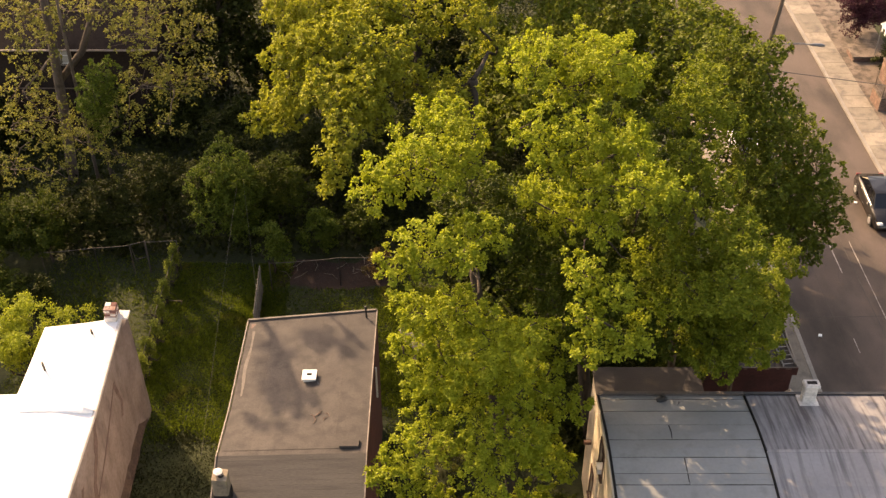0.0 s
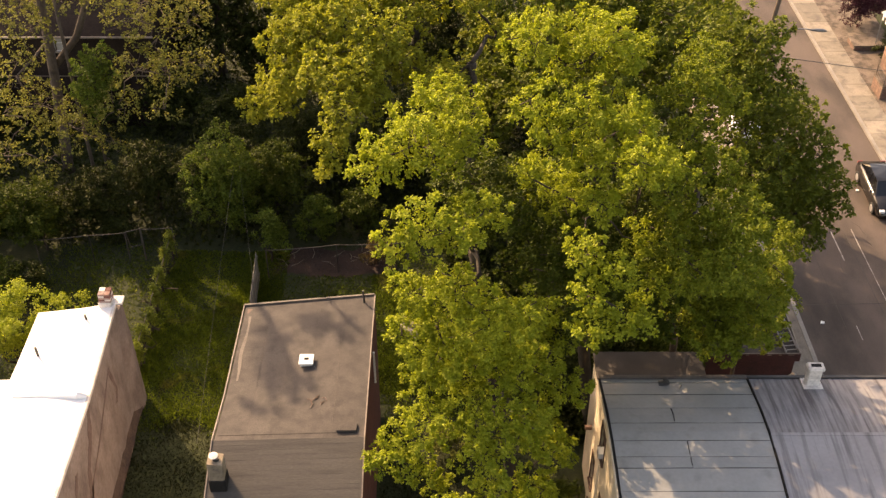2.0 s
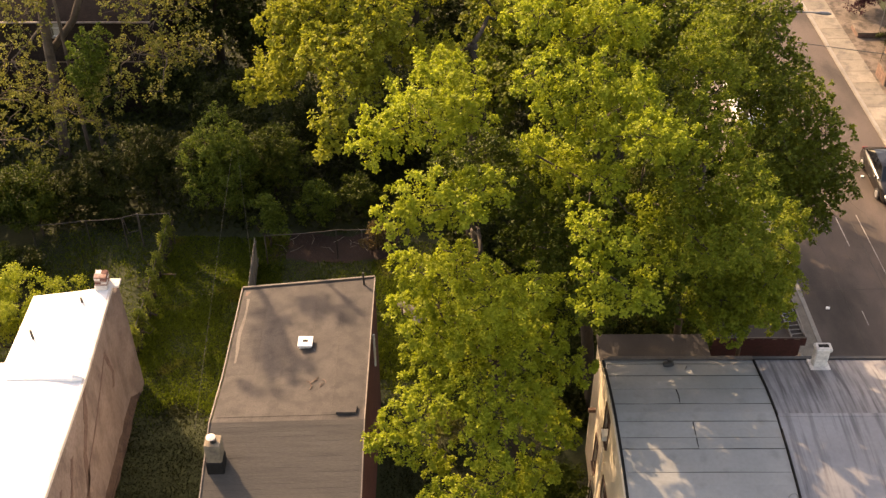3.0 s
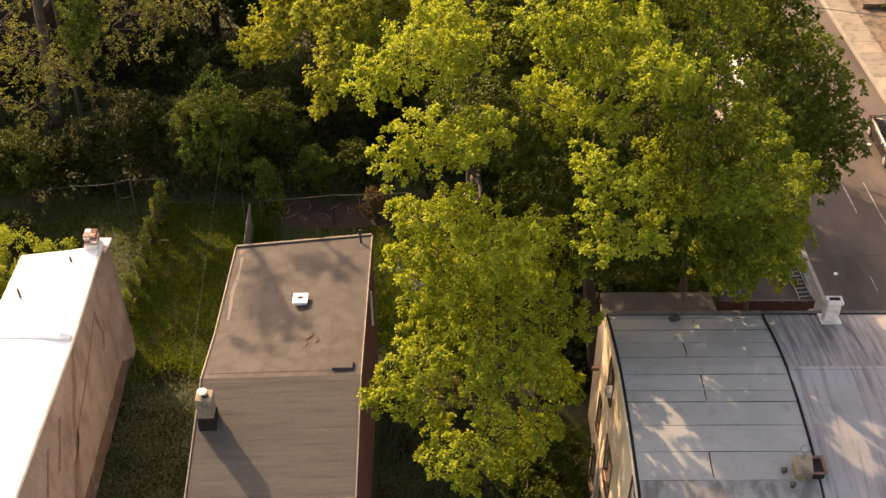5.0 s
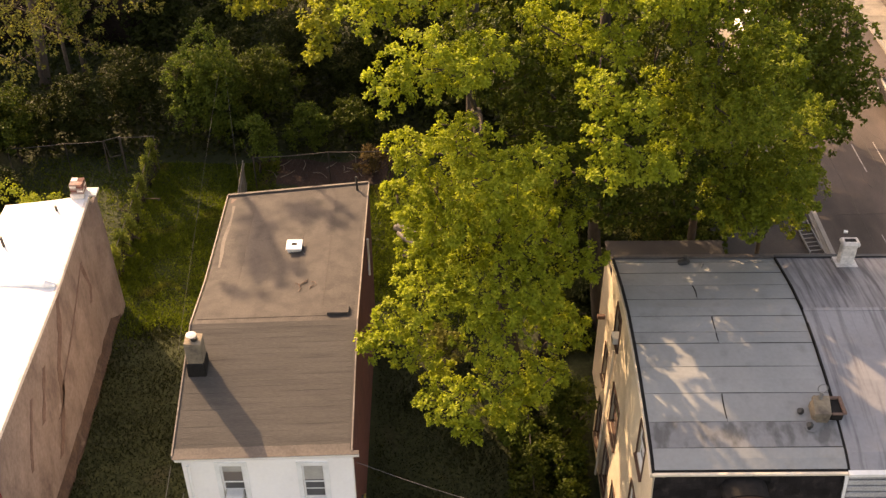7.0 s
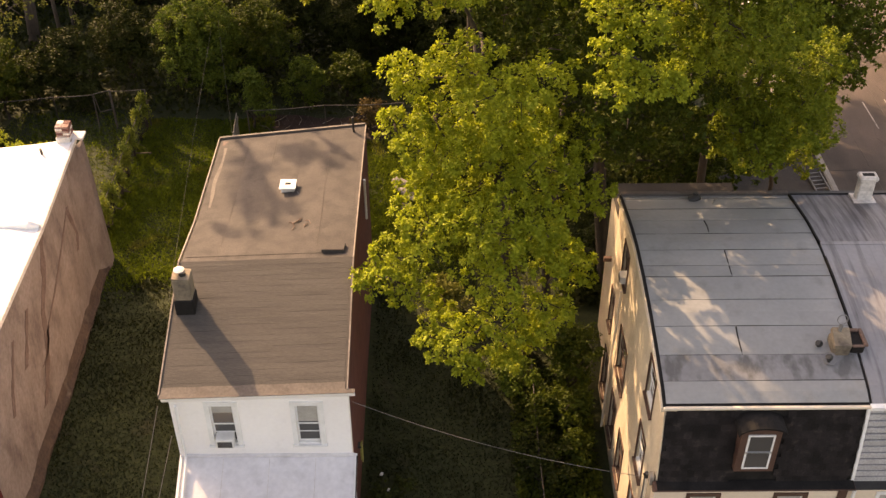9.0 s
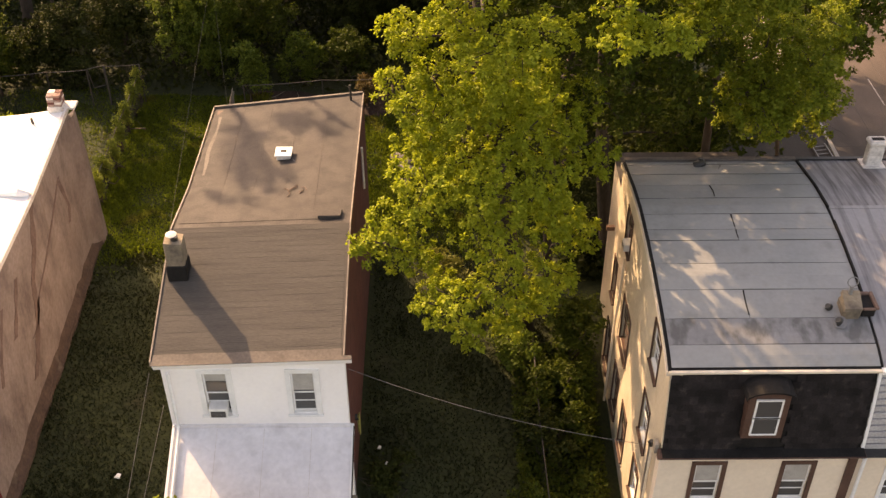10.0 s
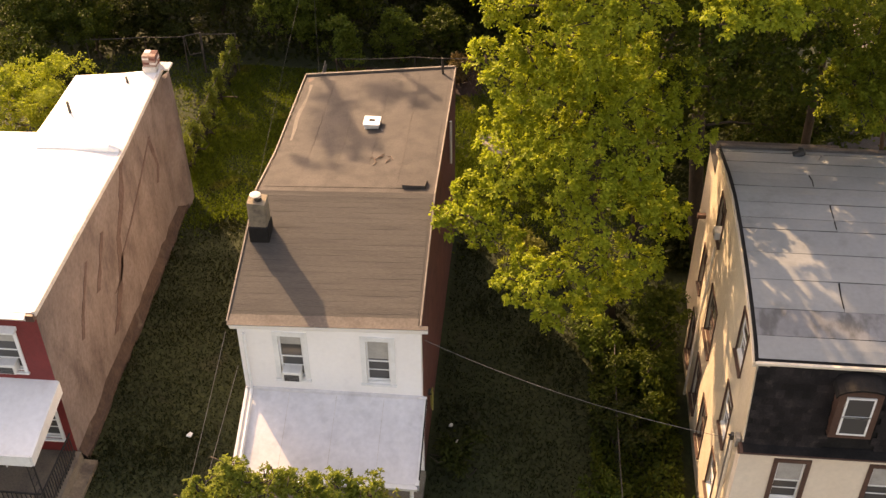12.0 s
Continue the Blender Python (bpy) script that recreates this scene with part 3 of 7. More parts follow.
def strip(name, x0, x1, y0, y1, lift, material, label, category, thick=0.3, step=2.0):
    n = int((y1 - y0) / step)
    rows = [[(x0, y0 + (y1 - y0) * i / n, road_z(y0 + (y1 - y0) * i / n) + lift), (x1, y0 + (y1 - y0) * i / n, road_z(y0 + (y1 - y0) * i / n) + lift)] for i in range(n + 1)]
    return tagged(loft(name, rows, material, None, "", thick), label, category, kind="structure")


road = strip("road", 17.0, 25.2, -60, 200, 0.0, MAT_ASPHALT, "worn brownish asphalt street with patched seams", "road")
strip("pavement_west", 15.35, 16.8, -60, 200, 0.12, MAT_CONCRETE, "narrow concrete pavement beside the garage", "pavement")
pave_r = strip("pavement_east", 25.4, 27.0, -60, 200, 0.12, MAT_CONCRETE, "pale sunlit concrete pavement with cracked slabs", "pavement")
strip("kerb_west", 16.8, 17.0, -60, 200, 0.14, MAT_KERB, "low stone kerb along the street", "kerb")
strip("kerb_east", 25.2, 25.4, -60, 200, 0.14, MAT_KERB, "low stone kerb along the sunlit pavement", "kerb")

# slabs of the sunny pavement
slab_mesh = None
for i in range(28):
    for j in range(1):
        y, x = 44 + i * 1.5, 25.42
        z = road_z(y + 0.73)
        if slab_mesh is None:
            bm = box((0, 0, 0), (1.57, 1.48, 0.035), None, 0.008)
            slab_mesh = bpy.data.meshes.new("slab")
            bm.to_mesh(slab_mesh)
            bm.free()
            slab_mesh.materials.append(MAT_CONCRETE)
        s = new("slab", slab_mesh)
        s.parent = pave_r
        s.matrix_basis = Matrix.Translation((x, y + 0.01, z + 0.115 + 0.02)) @ Matrix.Rotation(-0.026, 4, "X")

# Unseen front street, added to bounce sunlight up onto the house fronts.
tagged(part("front_pavement", box((-60, 13.0, -0.75), (16.0, 16.6, -0.42)), MAT_CONCRETE), "unseen concrete pavement added before the houses to bounce light", "pavement", kind="structure")
tagged(part("front_road", box((-60, 3.0, -0.9), (17.0, 13.0, -0.56)), MAT_ASPHALT), "unseen asphalt street added before the row of houses", "road", kind="structure")

# worn paint and joints on the road
for x0, x1, y0, y1, mtl, nm in ((20.37, 20.43, 43.9, 46.4, MAT_LINE, "road_line"), (21.5, 21.54, 36, 46.6, MAT_LINE, "road_line"), (21.06, 21.1, 20, 100, MAT_SEAM, "tar_joint"), (18.98, 19.0, 20, 100, MAT_SEAM, "tar_joint"), (19.5, 19.54, 37.9, 38.9, MAT_LINE, "road_line")):
    n = 20
    rows = [[(x0, y0 + (y1 - y0) * i / n, road_z(y0 + (y1 - y0) * i / n) + 0.006), (x1, y0 + (y1 - y0) * i / n, road_z(y0 + (y1 - y0) * i / n) + 0.006)] for i in range(n + 1)]
    loft(nm, rows, mtl, road, "", 0.005)

loft("tar_joint", [[(17.1, y, road_z(y) + 0.006), (25.1, y + 0.25, road_z(y + 0.25) + 0.006)] for y in (40.4, 40.43)], MAT_SEAM, road, "", 0.005)
rng_road = random.Random(41)
for k in range(16):
    x, y = rng_road.uniform(17.6, 24.6), rng_road.uniform(32, 78)
    pts = []
    for i in range(9):
        pts.append((x, y))
        x, y = x + rng_road.uniform(-0.3, 0.3), y + rng_road.uniform(0.15, 0.5)
    loft("crack", [[(px - 0.012, py, road_z(py) + 0.006), (px + 0.012, py, road_z(py) + 0.006)] for px, py in pts], MAT_SEAM, road, "", 0.005)
for x, y in ((17.95, 39.1), (24.7, 44.2), (22.9, 50.2), (24.0, 44.6)):
    litter = part("paper_scrap", prism([(x - 0.09, y - 0.06, road_z(y) + 0.002), (x + 0.08, y - 0.08, road_z(y) + 0.002), (x + 0.12, y + 0.05, road_z(y) + 0.002), (x - 0.03, y + 0.1, road_z(y) + 0.002)], (0.01, 0, 0.05)), MAT_TRIM)
    tagged(litter, "crumpled scrap of white paper litter on the asphalt", "litter", "paper litter")
tagged(part("front_yard", prism([(27.0, 40, road_z(40) + 0.14), (27.0, 84, road_z(84) + 0.14), (30.5, 84, road_z(84) + 0.2), (30.5, 40, road_z(40) + 0.2)], (0, 0, -0.6)), MAT_YARD), "worn brown paving and bare earth of front yards", "yard", kind="structure")

# ---- the white house ----


def white_house():
    h = thing("house", (-5, 26, -0.3), "narrow two-storey white-fronted house with a brown rolled roof and brick side", "house")
    x0, x1, yf, ym, yb = -7.42, -2.56, 21.0, 25.05, 32.35

    def right(y):
        return 5.62 + (6.84 - 5.62) * (y - 20.85) / (ym - 20.85) if y < ym else 6.84 - 0.24 * (y - ym) / (yb - ym)

    def left(y):
        if y < ym:
            return 5.42 + (6.68 - 5.42) * (y - 20.85) / (ym - 20.85)
        return 6.68 - 0.4 * (y - ym) / 2.5 if y < ym + 2.5 else 6.28 - 0.22 * (y - ym - 2.5) / (yb - ym - 2.5)

    wins = [(-6.36, -5.72, 3.42, 4.98), (-4.03, -3.4, 3.42, 4.98)]
    part("front_wall", wall("x", yf, 0.25, x0, x1, -0.5, lambda u: left(yf) + (right(yf) - left(yf)) * (u - x0) / (x1 - x0) - 0.14, wins + [(-5.4, -4.5, -0.3, 1.8), (-4.0, -3.1, 0.4, 1.8)]), MAT_WHITE_WALL, h)
    part("side_wall", wall("y", x1, -0.25, yf + 0.25, yb, -1.4, lambda u: right(u) - 0.14, [], [ym, 22, 23, 24, 28]), MAT_BRICK, h, "brown-red brick side wall")
    part("side_wall", wall("y", x0, 0.25, yf + 0.25, yb, -0.6, lambda u: left(u) - 0.14, [], [ym, ym + 2.5, 23]), MAT_WHITE_WALL, h)
    part("back_wall", wall("x", yb, -0.25, x0 + 0.25, x1 - 0.25, -0.6, lambda u: left(yb) + (right(yb) - left(yb)) * (u - x0) / (x1 - x0) - 0.14), MAT_BRICK, h)
    # roof decks
    a, b = x0 - 0.2, x1 - 0.02

    def surf(x, y):
        f = (x - a) / (b - a)
        return left(y) * (1 - f) + right(y) * f

    front = loft("roof", [[(a + (b - a) * k / 6, y, surf(a + (b - a) * k / 6, y)) for k in range(7)] for y in (20.9, 22, 23, 24, ym)], MAT_ROLL_FRONT, h, "brown ribbed roll roofing", 0.14)
    n = 24
    for i in range(n):
        ya, yc = 20.91 + (ym - 20.91) * i / n, 20.91 + (ym - 20.91) * (i + 1) / n + 0.02
        wob = 0.005 * math.sin(i * 2.1)
        rows = [[(a + 0.05 + (b - a - 0.12) * k / 6, y + wob * math.sin(k * 1.7), surf(a + (b - a) * k / 6, y) + lift) for k in range(7)] for y, lift in ((ya, 0.006), (yc, 0.004))]
        loft("roofing_strip", rows, MAT_ROLL_FRONT, front, "", 0.004)
    back = loft("roof", [[(a + 0.06 + (b - a - 0.06) * k / 6, y, surf(a + (b - a) * k / 6, y)) for k in range(7)] for y in (ym + 0.002, 26, 27, ym + 2.5, 29, 31, yb + 0.15)], MAT_ROLL, h, "faded brown rolled roofing", 0.14)
    for i in range(5):
        xa, xb = a + 0.15 + (b - a - 0.3) * i / 5, a + 0.15 + (b - a - 0.3) * (i + 1) / 5 + 0.03
        rows = [[(x, y, surf(x, y) + lift) for x, lift in ((xa, 0.016), (xb, 0.008))] for y in (ym + 0.25, 26, 27, ym + 2.5, 29, 31, yb)]
        loft("roofing_strip", rows, MAT_ROLL, back, "", 0.008)
        if i:
            part("seam", tube([(xa + 0.01 * math.sin(y * 2 + i), y, surf(xa, y) + 0.02) for y in (ym + 0.3 + 0.4 * i % 1.3, 26.6, 27, ym + 2.5, 29, 30, 31, yb)], 0.005, 4), MAT_SEAM, back)
    # crease flashing, edge trims and cornice
    for xx, f, top_y in ((a - 0.01, left, yb + 0.15), (b + 0.02, right, yb + 0.15)):
        pts = [(xx, y, f(y) + 0.01) for y in (20.92, 22, 23, 24, ym, ym + 2.5, 30, top_y)]
        part("edge_trim", sweep(pts, [(-0.018, 0.025), (0.018, 0.025), (0.018, -0.12), (-0.018, -0.12)]), MAT_EDGE, h, "sun-bleached tan metal edge")
    part("edge_trim", prism([(a, yb + 0.12, left(yb) + 0.06), (a, yb + 0.2, left(yb) + 0.06), (a, yb + 0.2, left(yb) - 0.12), (a, yb + 0.12, left(yb) - 0.12)], (b - a, 0, right(yb) - left(yb))), MAT_FLASH, h)
    za, zb = left(20.9), right(20.9)
    part("cornice", prism([(a + 0.04, 20.83, za - 0.005), (a + 0.04, 20.96, za + 0.0), (a + 0.04, 20.99, za - 0.26), (a + 0.04, 20.94, za - 0.26), (a + 0.04, 20.87, za - 0.12)], (b - a + 0.17, 0, zb - za)), MAT_WHITE_WALL, h, "white painted cornice")
    part("drip_edge", prism([(a + 0.02, 20.81, za + 0.004), (a + 0.02, 20.93, za + 0.035), (a + 0.02, 20.93, za + 0.02), (a + 0.02, 20.81, za - 0.015)], (b - a + 0.2, 0, zb - za)), MAT_FLASH, h)
    rows = [[(a + 0.04 + (b - a - 0.08) * k / 12, y + 0.012 * math.sin(k * 2.3) * (y > 21), surf(a + (b - a) * k / 12, y) + 0.014) for k in range(13)] for y in (20.9, 21.14)]
    loft("eave_strip", rows, MAT_FLASH, front, "faded tan strip along the eave", 0.006)
    for w in wins:
        sash_window(h, "x", yf, -1, *w, MAT_TRIM, 0.14, shade=0.45 if w[0] > -5 else 0.22)
    part("door", box((-5.38, yf + 0.06, -0.3), (-4.52, yf + 0.11, 1.78)), MAT_BROWN_TRIM, h)
    sash_window(h, "x", yf, -1, -3.98, -3.12, 0.42, 1.78, MAT_TRIM, 0.1)
    # porch
    py, pz = 18.74, 2.06
    fall = (2.95 - pz) / (21.0 - py)
    pr = part("porch_roof", prism([(-7.36, 21.0, 2.95), (-7.36, py, pz), (-7.36, py, pz - 0.15), (-7.36, 21.0, 2.75)], (4.86, 0, 0)), MAT_PORCH_ROOF, h, "pale grey coated sloping porch roof")
    part("roof_edge", box((-2.52, py - 0.05, pz - 0.18), (-2.44, py + 0.05, pz + 0.02)), MAT_TRIM, pr)
    for xx in (-7.42, -2.5):
        part("roof_edge", prism([(xx, 21.0, 3.0), (xx, py - 0.05, pz + 0.03), (xx, py - 0.05, pz - 0.16), (xx, 21.0, 2.76)], (0.07, 0, 0)), MAT_TRIM, pr)
    bm = bmesh.new()
    tube([(-2.43, 20.9 - 0.21 * i, 3.0 - 0.21 * fall * i + 0.014 * math.sin(i * 1.9)) for i in range(11)], 0.018, 5, bm)
    part("tar_seam", bm, MAT_TAR, pr)
    for xs in (-6.2, -4.9, -3.6):
        part("lap_joint", prism([(xs, 20.9, 2.95 - 0.1 * fall + 0.005), (xs + 0.012, 20.9, 2.95 - 0.1 * fall + 0.005), (xs + 0.012, py + 0.03, pz + 0.017), (xs, py + 0.03, pz + 0.017)], (0, 0, -0.008)), MAT_WHITE_CHIMNEY, pr)
    part("wall_flashing", box((-7.4, 20.93, 2.93), (-2.5, 21.0, 3.02)), MAT_PORCH_ROOF, pr)
    part("gutter", prism([(-7.42, py, pz - 0.02), (-7.42, py - 0.15, pz - 0.02), (-7.42, py - 0.12, pz - 0.14), (-7.42, py - 0.02, pz - 0.14)], (4.95, 0, 0)), MAT_TRIM, h)
    for xx in (-7.3, -5.6, -4.2, -2.65):
        part("post", tube([(xx, py + 0.15, -0.3), (xx, py + 0.15, pz - 0.1)], 0.055, 8), MAT_TRIM, h)
    part("porch_floor", box((-7.4, py - 0.05, -0.75), (-2.5, 20.98, -0.05)), MAT_CONCRETE, h)
    bm = tube([(-7.22, 20.88, 5.1), (-7.24, 20.9, 4.0), (-7.24, 20.9, 3.05), (-7.22, 20.6, 2.86), (-7.2, py + 0.05, pz + 0.08), (-7.2, py - 0.03, pz - 0.1), (-7.2, py + 0.05, 0.0)], 0.045, 8)
    part("downspout", bm, MAT_TRIM, h)
    bm = tube([(-2.49, 29.6, 6.35), (-2.49, 29.65, 5.6), (-2.49, 29.7, 4.7)], 0.04, 8)
    part("vent_pipe", bm, MAT_TRIM, h)
    # vent, patches and hatch on the roof
    vz = surf(-4.8, 28.9) - 0.02
    v = part("roof_vent", box((-5.07, 28.73, vz), (-4.63, 29.11, vz + 0.18), None, 0.01), MAT_WHITE_CHIMNEY, h, "white square roof vent")
    part("vent_cap", box((-5.11, 28.64, vz + 0.18), (-4.59, 29.16, vz + 0.23), None, 0.012), MAT_TRIM, v)
    part("vent_hole", box((-4.94, 28.85, vz + 0.23), (-4.76, 28.97, vz + 0.236)), MAT_TAR, v)
    hz = surf(-3.1, 25.6)
    part("roof_hatch", prism([(-3.5, 25.3, hz + 0.02), (-2.86, 25.3, hz + 0.02), (-2.82, 25.62, hz + 0.02), (-3.42, 25.62, hz + 0.02)], (0, 0, 0.1)), MAT_ROLL, h, "low brown hatch curb on the roof")
    bm = bmesh.new()
    rng = random.Random(4)
    for k in range(7):
        p = Vector((-4.3 + rng.uniform(-0.25, 0.25), 26.9 + rng.uniform(-0.2, 0.2), 0))
        q = p + Vector((rng.uniform(-0.3, 0.3), rng.uniform(-0.3, 0.3), 0))
        p.z, q.z = surf(p.x, p.y) + 0.03, surf(q.x, q.y) + 0.03
        tube([p, p.lerp(q, 0.5) + Vector((0.03, 0.04, 0.03)), q], 0.014, 5, bm)
    part("cable_scrap", bm, MAT_BROWN_TRIM, h)
    part("wire_loop", tube([(-4.55, 28.66, vz + 0.1), (-4.45, 28.5, vz + 0.05), (-4.33, 28.3, vz + 0.06), (-4.25, 28.2, vz + 0.06)], 0.014, 5), MAT_WIRE, h)
    part("vent_stub", tube([(-2.95, 32.1, right(32.1) - 0.05), (-2.97, 32.1, right(32.1) + 0.55)], 0.04, 8), MAT_IRON, h)
    part("roof_patch", box((-7.45, 32.0, left(32.2) + 0.01), (-7.2, 32.25, left(32.2) + 0.05)), MAT_BROWN_TRIM, h)
    pts = [(-7.3 + 0.05 * math.sin(i), 31.8 - i * 0.45, surf(-7.3, 31.8 - i * 0.45) + 0.012) for i in range(9)]
    loft("rust_streak", [[(p[0] - 0.06, p[1], p[2] + 0.008), (p[0] + 0.06, p[1], p[2] + 0.008)] for p in pts], MAT_FLASH, h, "", 0.006)
    # chimney at the left edge
    cz = surf(-7.3, 23.6)
    c = part("chimney", box((-7.44, 23.36, cz - 0.5), (-6.95, 23.87, 7.42), None, 0.04), MAT_CHIMNEY, h, "tan parged chimney with white top")
    # Near-black lower part of the chimney.
    part("chimney_foot", box((-7.47, 23.33, cz - 0.6), (-6.92, 23.9, cz + 0.44), None, 0.03), MAT_TAR, c)
    part("chimney_top", prism([(-7.43, 23.37, 7.38), (-6.96, 23.37, 7.34), (-6.96, 23.86, 7.34), (-7.43, 23.86, 7.4)], (0, 0, 0.08)), MAT_CHIMNEY, c)
    part("flue", tube([(-7.16, 23.58, 7.4), (-7.16, 23.58, 7.56)], 0.1, 12), MAT_IRON, c)
    part("flue_cap", tube([(-7.24, 23.64, 7.55), (-7.24, 23.64, 7.58), (-7.24, 23.64, 7.61)], [0.15, 0.15, 0.05], 16), MAT_WHITE_CHIMNEY, c)
    return h


white_house()


def air_conditioner(at, out, along="x"):
    x, y, z = at
    ac = thing("air_conditioner", at, "white window air conditioner with a dark grille", "air conditioner", "window air conditioners")
    bm = box((x - 0.25, y - 0.24, z), (x + 0.25, y + 0.1, z + 0.34), None, 0.02)
    part("case", bm, MAT_AC, ac)
    part("grille", box((x - 0.2, y - 0.248, z + 0.04), (x + 0.2, y - 0.242, z + 0.26)), MAT_IRON, ac)
    for k in range(4):
        part("slat", box((x - 0.2, y - 0.254, z + 0.06 + k * 0.05), (x + 0.2, y - 0.248, z + 0.072 + k * 0.05)), MAT_METAL, ac)
    return ac


air_conditioner((-6.05, 21.02, 3.48), -1)

# ---- the cream row house with the black mansard, and its neighbour ----
ROOF_Y = [(18.77, 7.12), (19.3, 7.33), (20.3, 7.55), (21.5, 7.74), (22.8, 7.86), (24.2, 7.9), (25.4, 7.76), (27.2, 7.38)]


def roof_z(y):
    for (a, za), (b, zb) in zip(ROOF_Y, ROOF_Y[1:]):
        if y <= b:
            return za + (zb - za) * (y - a) / (b - a)
    return ROOF_Y[-1][1]


def mansard_point(z):
    t = (z - 4.62) / (7.1 - 4.62)
    return 18.45 + 0.36 * t + 0.12 * t * (1 - t) * -1.0


def cream_house():
    h = thing("house", (8, 23, -0.9), "three-storey cream stucco row house with black mansard, grey roof", "house")
    x0, x1 = 5.4, 10.42
    side = [(19.9, 20.8, 5.6, 7.0), (24.85, 25.7, 5.65, 6.9), (26.25, 26.8, 2.7, 4.2), (23.5, 24.75, 2.65, 4.35), (19.95, 20.85, 2.9, 4.45), (25.9, 26.75, -0.1, 1.65), (24.0, 24.85, -0.2, 1.55), (22.3, 23.15, -0.2, 1.55), (20.1, 20.95, 0.3, 1.75)]
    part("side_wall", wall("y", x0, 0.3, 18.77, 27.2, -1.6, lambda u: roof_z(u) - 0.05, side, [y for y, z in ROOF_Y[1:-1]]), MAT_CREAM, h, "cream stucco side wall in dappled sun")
    fr = [(6.35, 7.02, 2.75, 4.2), (8.6, 9.27, 2.75, 4.2), (6.35, 7.02, -0.1, 1.5), (8.6, 9.27, -0.1, 1.5)]
    part("front_wall", wall("x", 18.45, 0.318, x0, x1, -1.6, lambda u: 4.62, fr), MAT_CREAM_FRONT, h)
    part("back_wall", box((x0 + 0.3, 26.9, -1.6), (x1, 27.2, 7.3)), MAT_CREAM, h)
    for i, w in enumerate(side):
        sash_window(h, "y", x0, -1, *w, MAT_BROWN_TRIM, 0.035, MAT_TRIM if i in (0, 4, 8) else MAT_BROWN_TRIM, 0.3 if i in (0, 4) else 0)
    for i, w in enumerate(fr):
        sash_window(h, "x", 18.45, -1, *w, MAT_BROWN_TRIM, 0.11, MAT_TRIM, 0.5)
    # side return under the mansard, sheltering its end
    zs = [4.62 + (7.1 - 4.62) * k / 8 for k in range(9)]
    bm = prism([(x0, mansard_point(z), z) for z in zs] + [(x0, 18.79, 7.1), (x0, 18.79, 4.62)], (0.03, 0, 0))
    part("mansard_cheek", bm, MAT_CREAM, h)
    mans = loft("mansard", [[(x0 + 0.03, mansard_point(z) + 0.0, z), (x1 - 0.05, mansard_point(z) + 0.03, z)] for z in zs], MAT_TAR, h, "black shingled mansard front", 0.05)
    # roof deck and sheets
    deck = loft("roof", [[(x0 - 0.02, y, z), (x1 + 0.05, y, z)] for y, z in [(18.81, 7.12)] + ROOF_Y[1:]], MAT_TAR, h, "grey sheet roofing with dark lapped seams", 0.12)
    edges = [18.87, 19.45, 20.2, 21.1, 22.0, 22.85, 23.3, 23.95, 24.75, 25.5, 26.25, 26.95, 27.18]
    splits = [None, None, 0.42, None, None, 0.47, 0.47, None, 0.42, None, None, None]
    rng = random.Random(5)
    for i, (ya, yb) in enumerate(zip(edges, edges[1:])):
        cuts = [0.0, 1.0] if splits[i] is None else [0.0, splits[i], 1.0]
        for c0, c1 in zip(cuts, cuts[1:]):
            xa, xb = x0 + 0.03 + (x1 - x0 - 0.04) * c0 + 0.006, x0 + 0.03 + (x1 - x0 - 0.04) * c1 - 0.006
            lift = 0.010 + rng.random() * 0.006
            ym = (ya + yb) / 2
            j = [rng.uniform(-0.012, 0.012) for _ in range(4)]
            rows = [[(xa, ya + 0.012 + j[0], roof_z(ya) + lift), ((xa + xb) / 2, ya + 0.012 + j[1], roof_z(ya) + lift + 0.004), (xb, ya + 0.012 + j[2], roof_z(ya) + lift)], [(xa, ym, roof_z(ym) + lift + 0.004), ((xa + xb) / 2, ym, roof_z(ym) + lift + 0.012), (xb, ym, roof_z(ym) + lift + 0.004)], [(xa, yb - 0.012, roof_z(yb) + lift), ((xa + xb) / 2, yb - 0.012, roof_z(yb) + lift + 0.004), (xb, yb - 0.012, roof_z(yb) + lift)]]
            if c0 > 0:
                part("split_seam", tube([(xa - 0.01, ya + 0.1, roof_z(ya + 0.1) + 0.02), (xa + 0.03 * j[0] / 0.012, ym, roof_z(ym) + 0.022), (xa - 0.01, yb - 0.05, roof_z(yb) + 0.02)], [0.016, 0.011, 0.02], 5), MAT_TAR, deck)
            loft("roof_sheet", rows, MAT_GREY_DIRTY if i == 1 else MAT_GREY_ROOF, deck, "", 0.008)
    pts = [(x0 - 0.03, y, z) for y, z in [(18.81, 7.12)] + ROOF_Y[1:]]
    part("edge_strip", sweep(pts, [(-0.02, 0.045), (0.04, 0.03), (0.04, -0.02), (-0.02, -0.02)]), MAT_TAR, h, "black tarred roof edge")
    part("fascia", sweep(pts, [(-0.06, -0.02), (0.03, -0.02), (0.03, -0.16), (-0.06, -0.16)]), MAT_CREAM_TRIM, h)
    part("back_edge", box((x0, 27.16, 7.36), (x1, 27.3, 7.48)), MAT_FLASH, h)
    part("front_edge", box((x0 - 0.04, 18.74, 7.07), (x1, 18.83, 7.14), None, 0.01), MAT_CREAM_TRIM, h, "cream front roof edge")
    part("cornice", prism([(x0 - 0.08, 18.17, 4.72), (x0 - 0.08, 18.49, 4.76), (x0 - 0.08, 18.49, 4.5), (x0 - 0.08, 18.35, 4.5), (x0 - 0.08, 18.23, 4.62)], (x1 - x0 + 0.1, 0, 0)), MAT_BROWN_TRIM, h, "dark brown cornice")
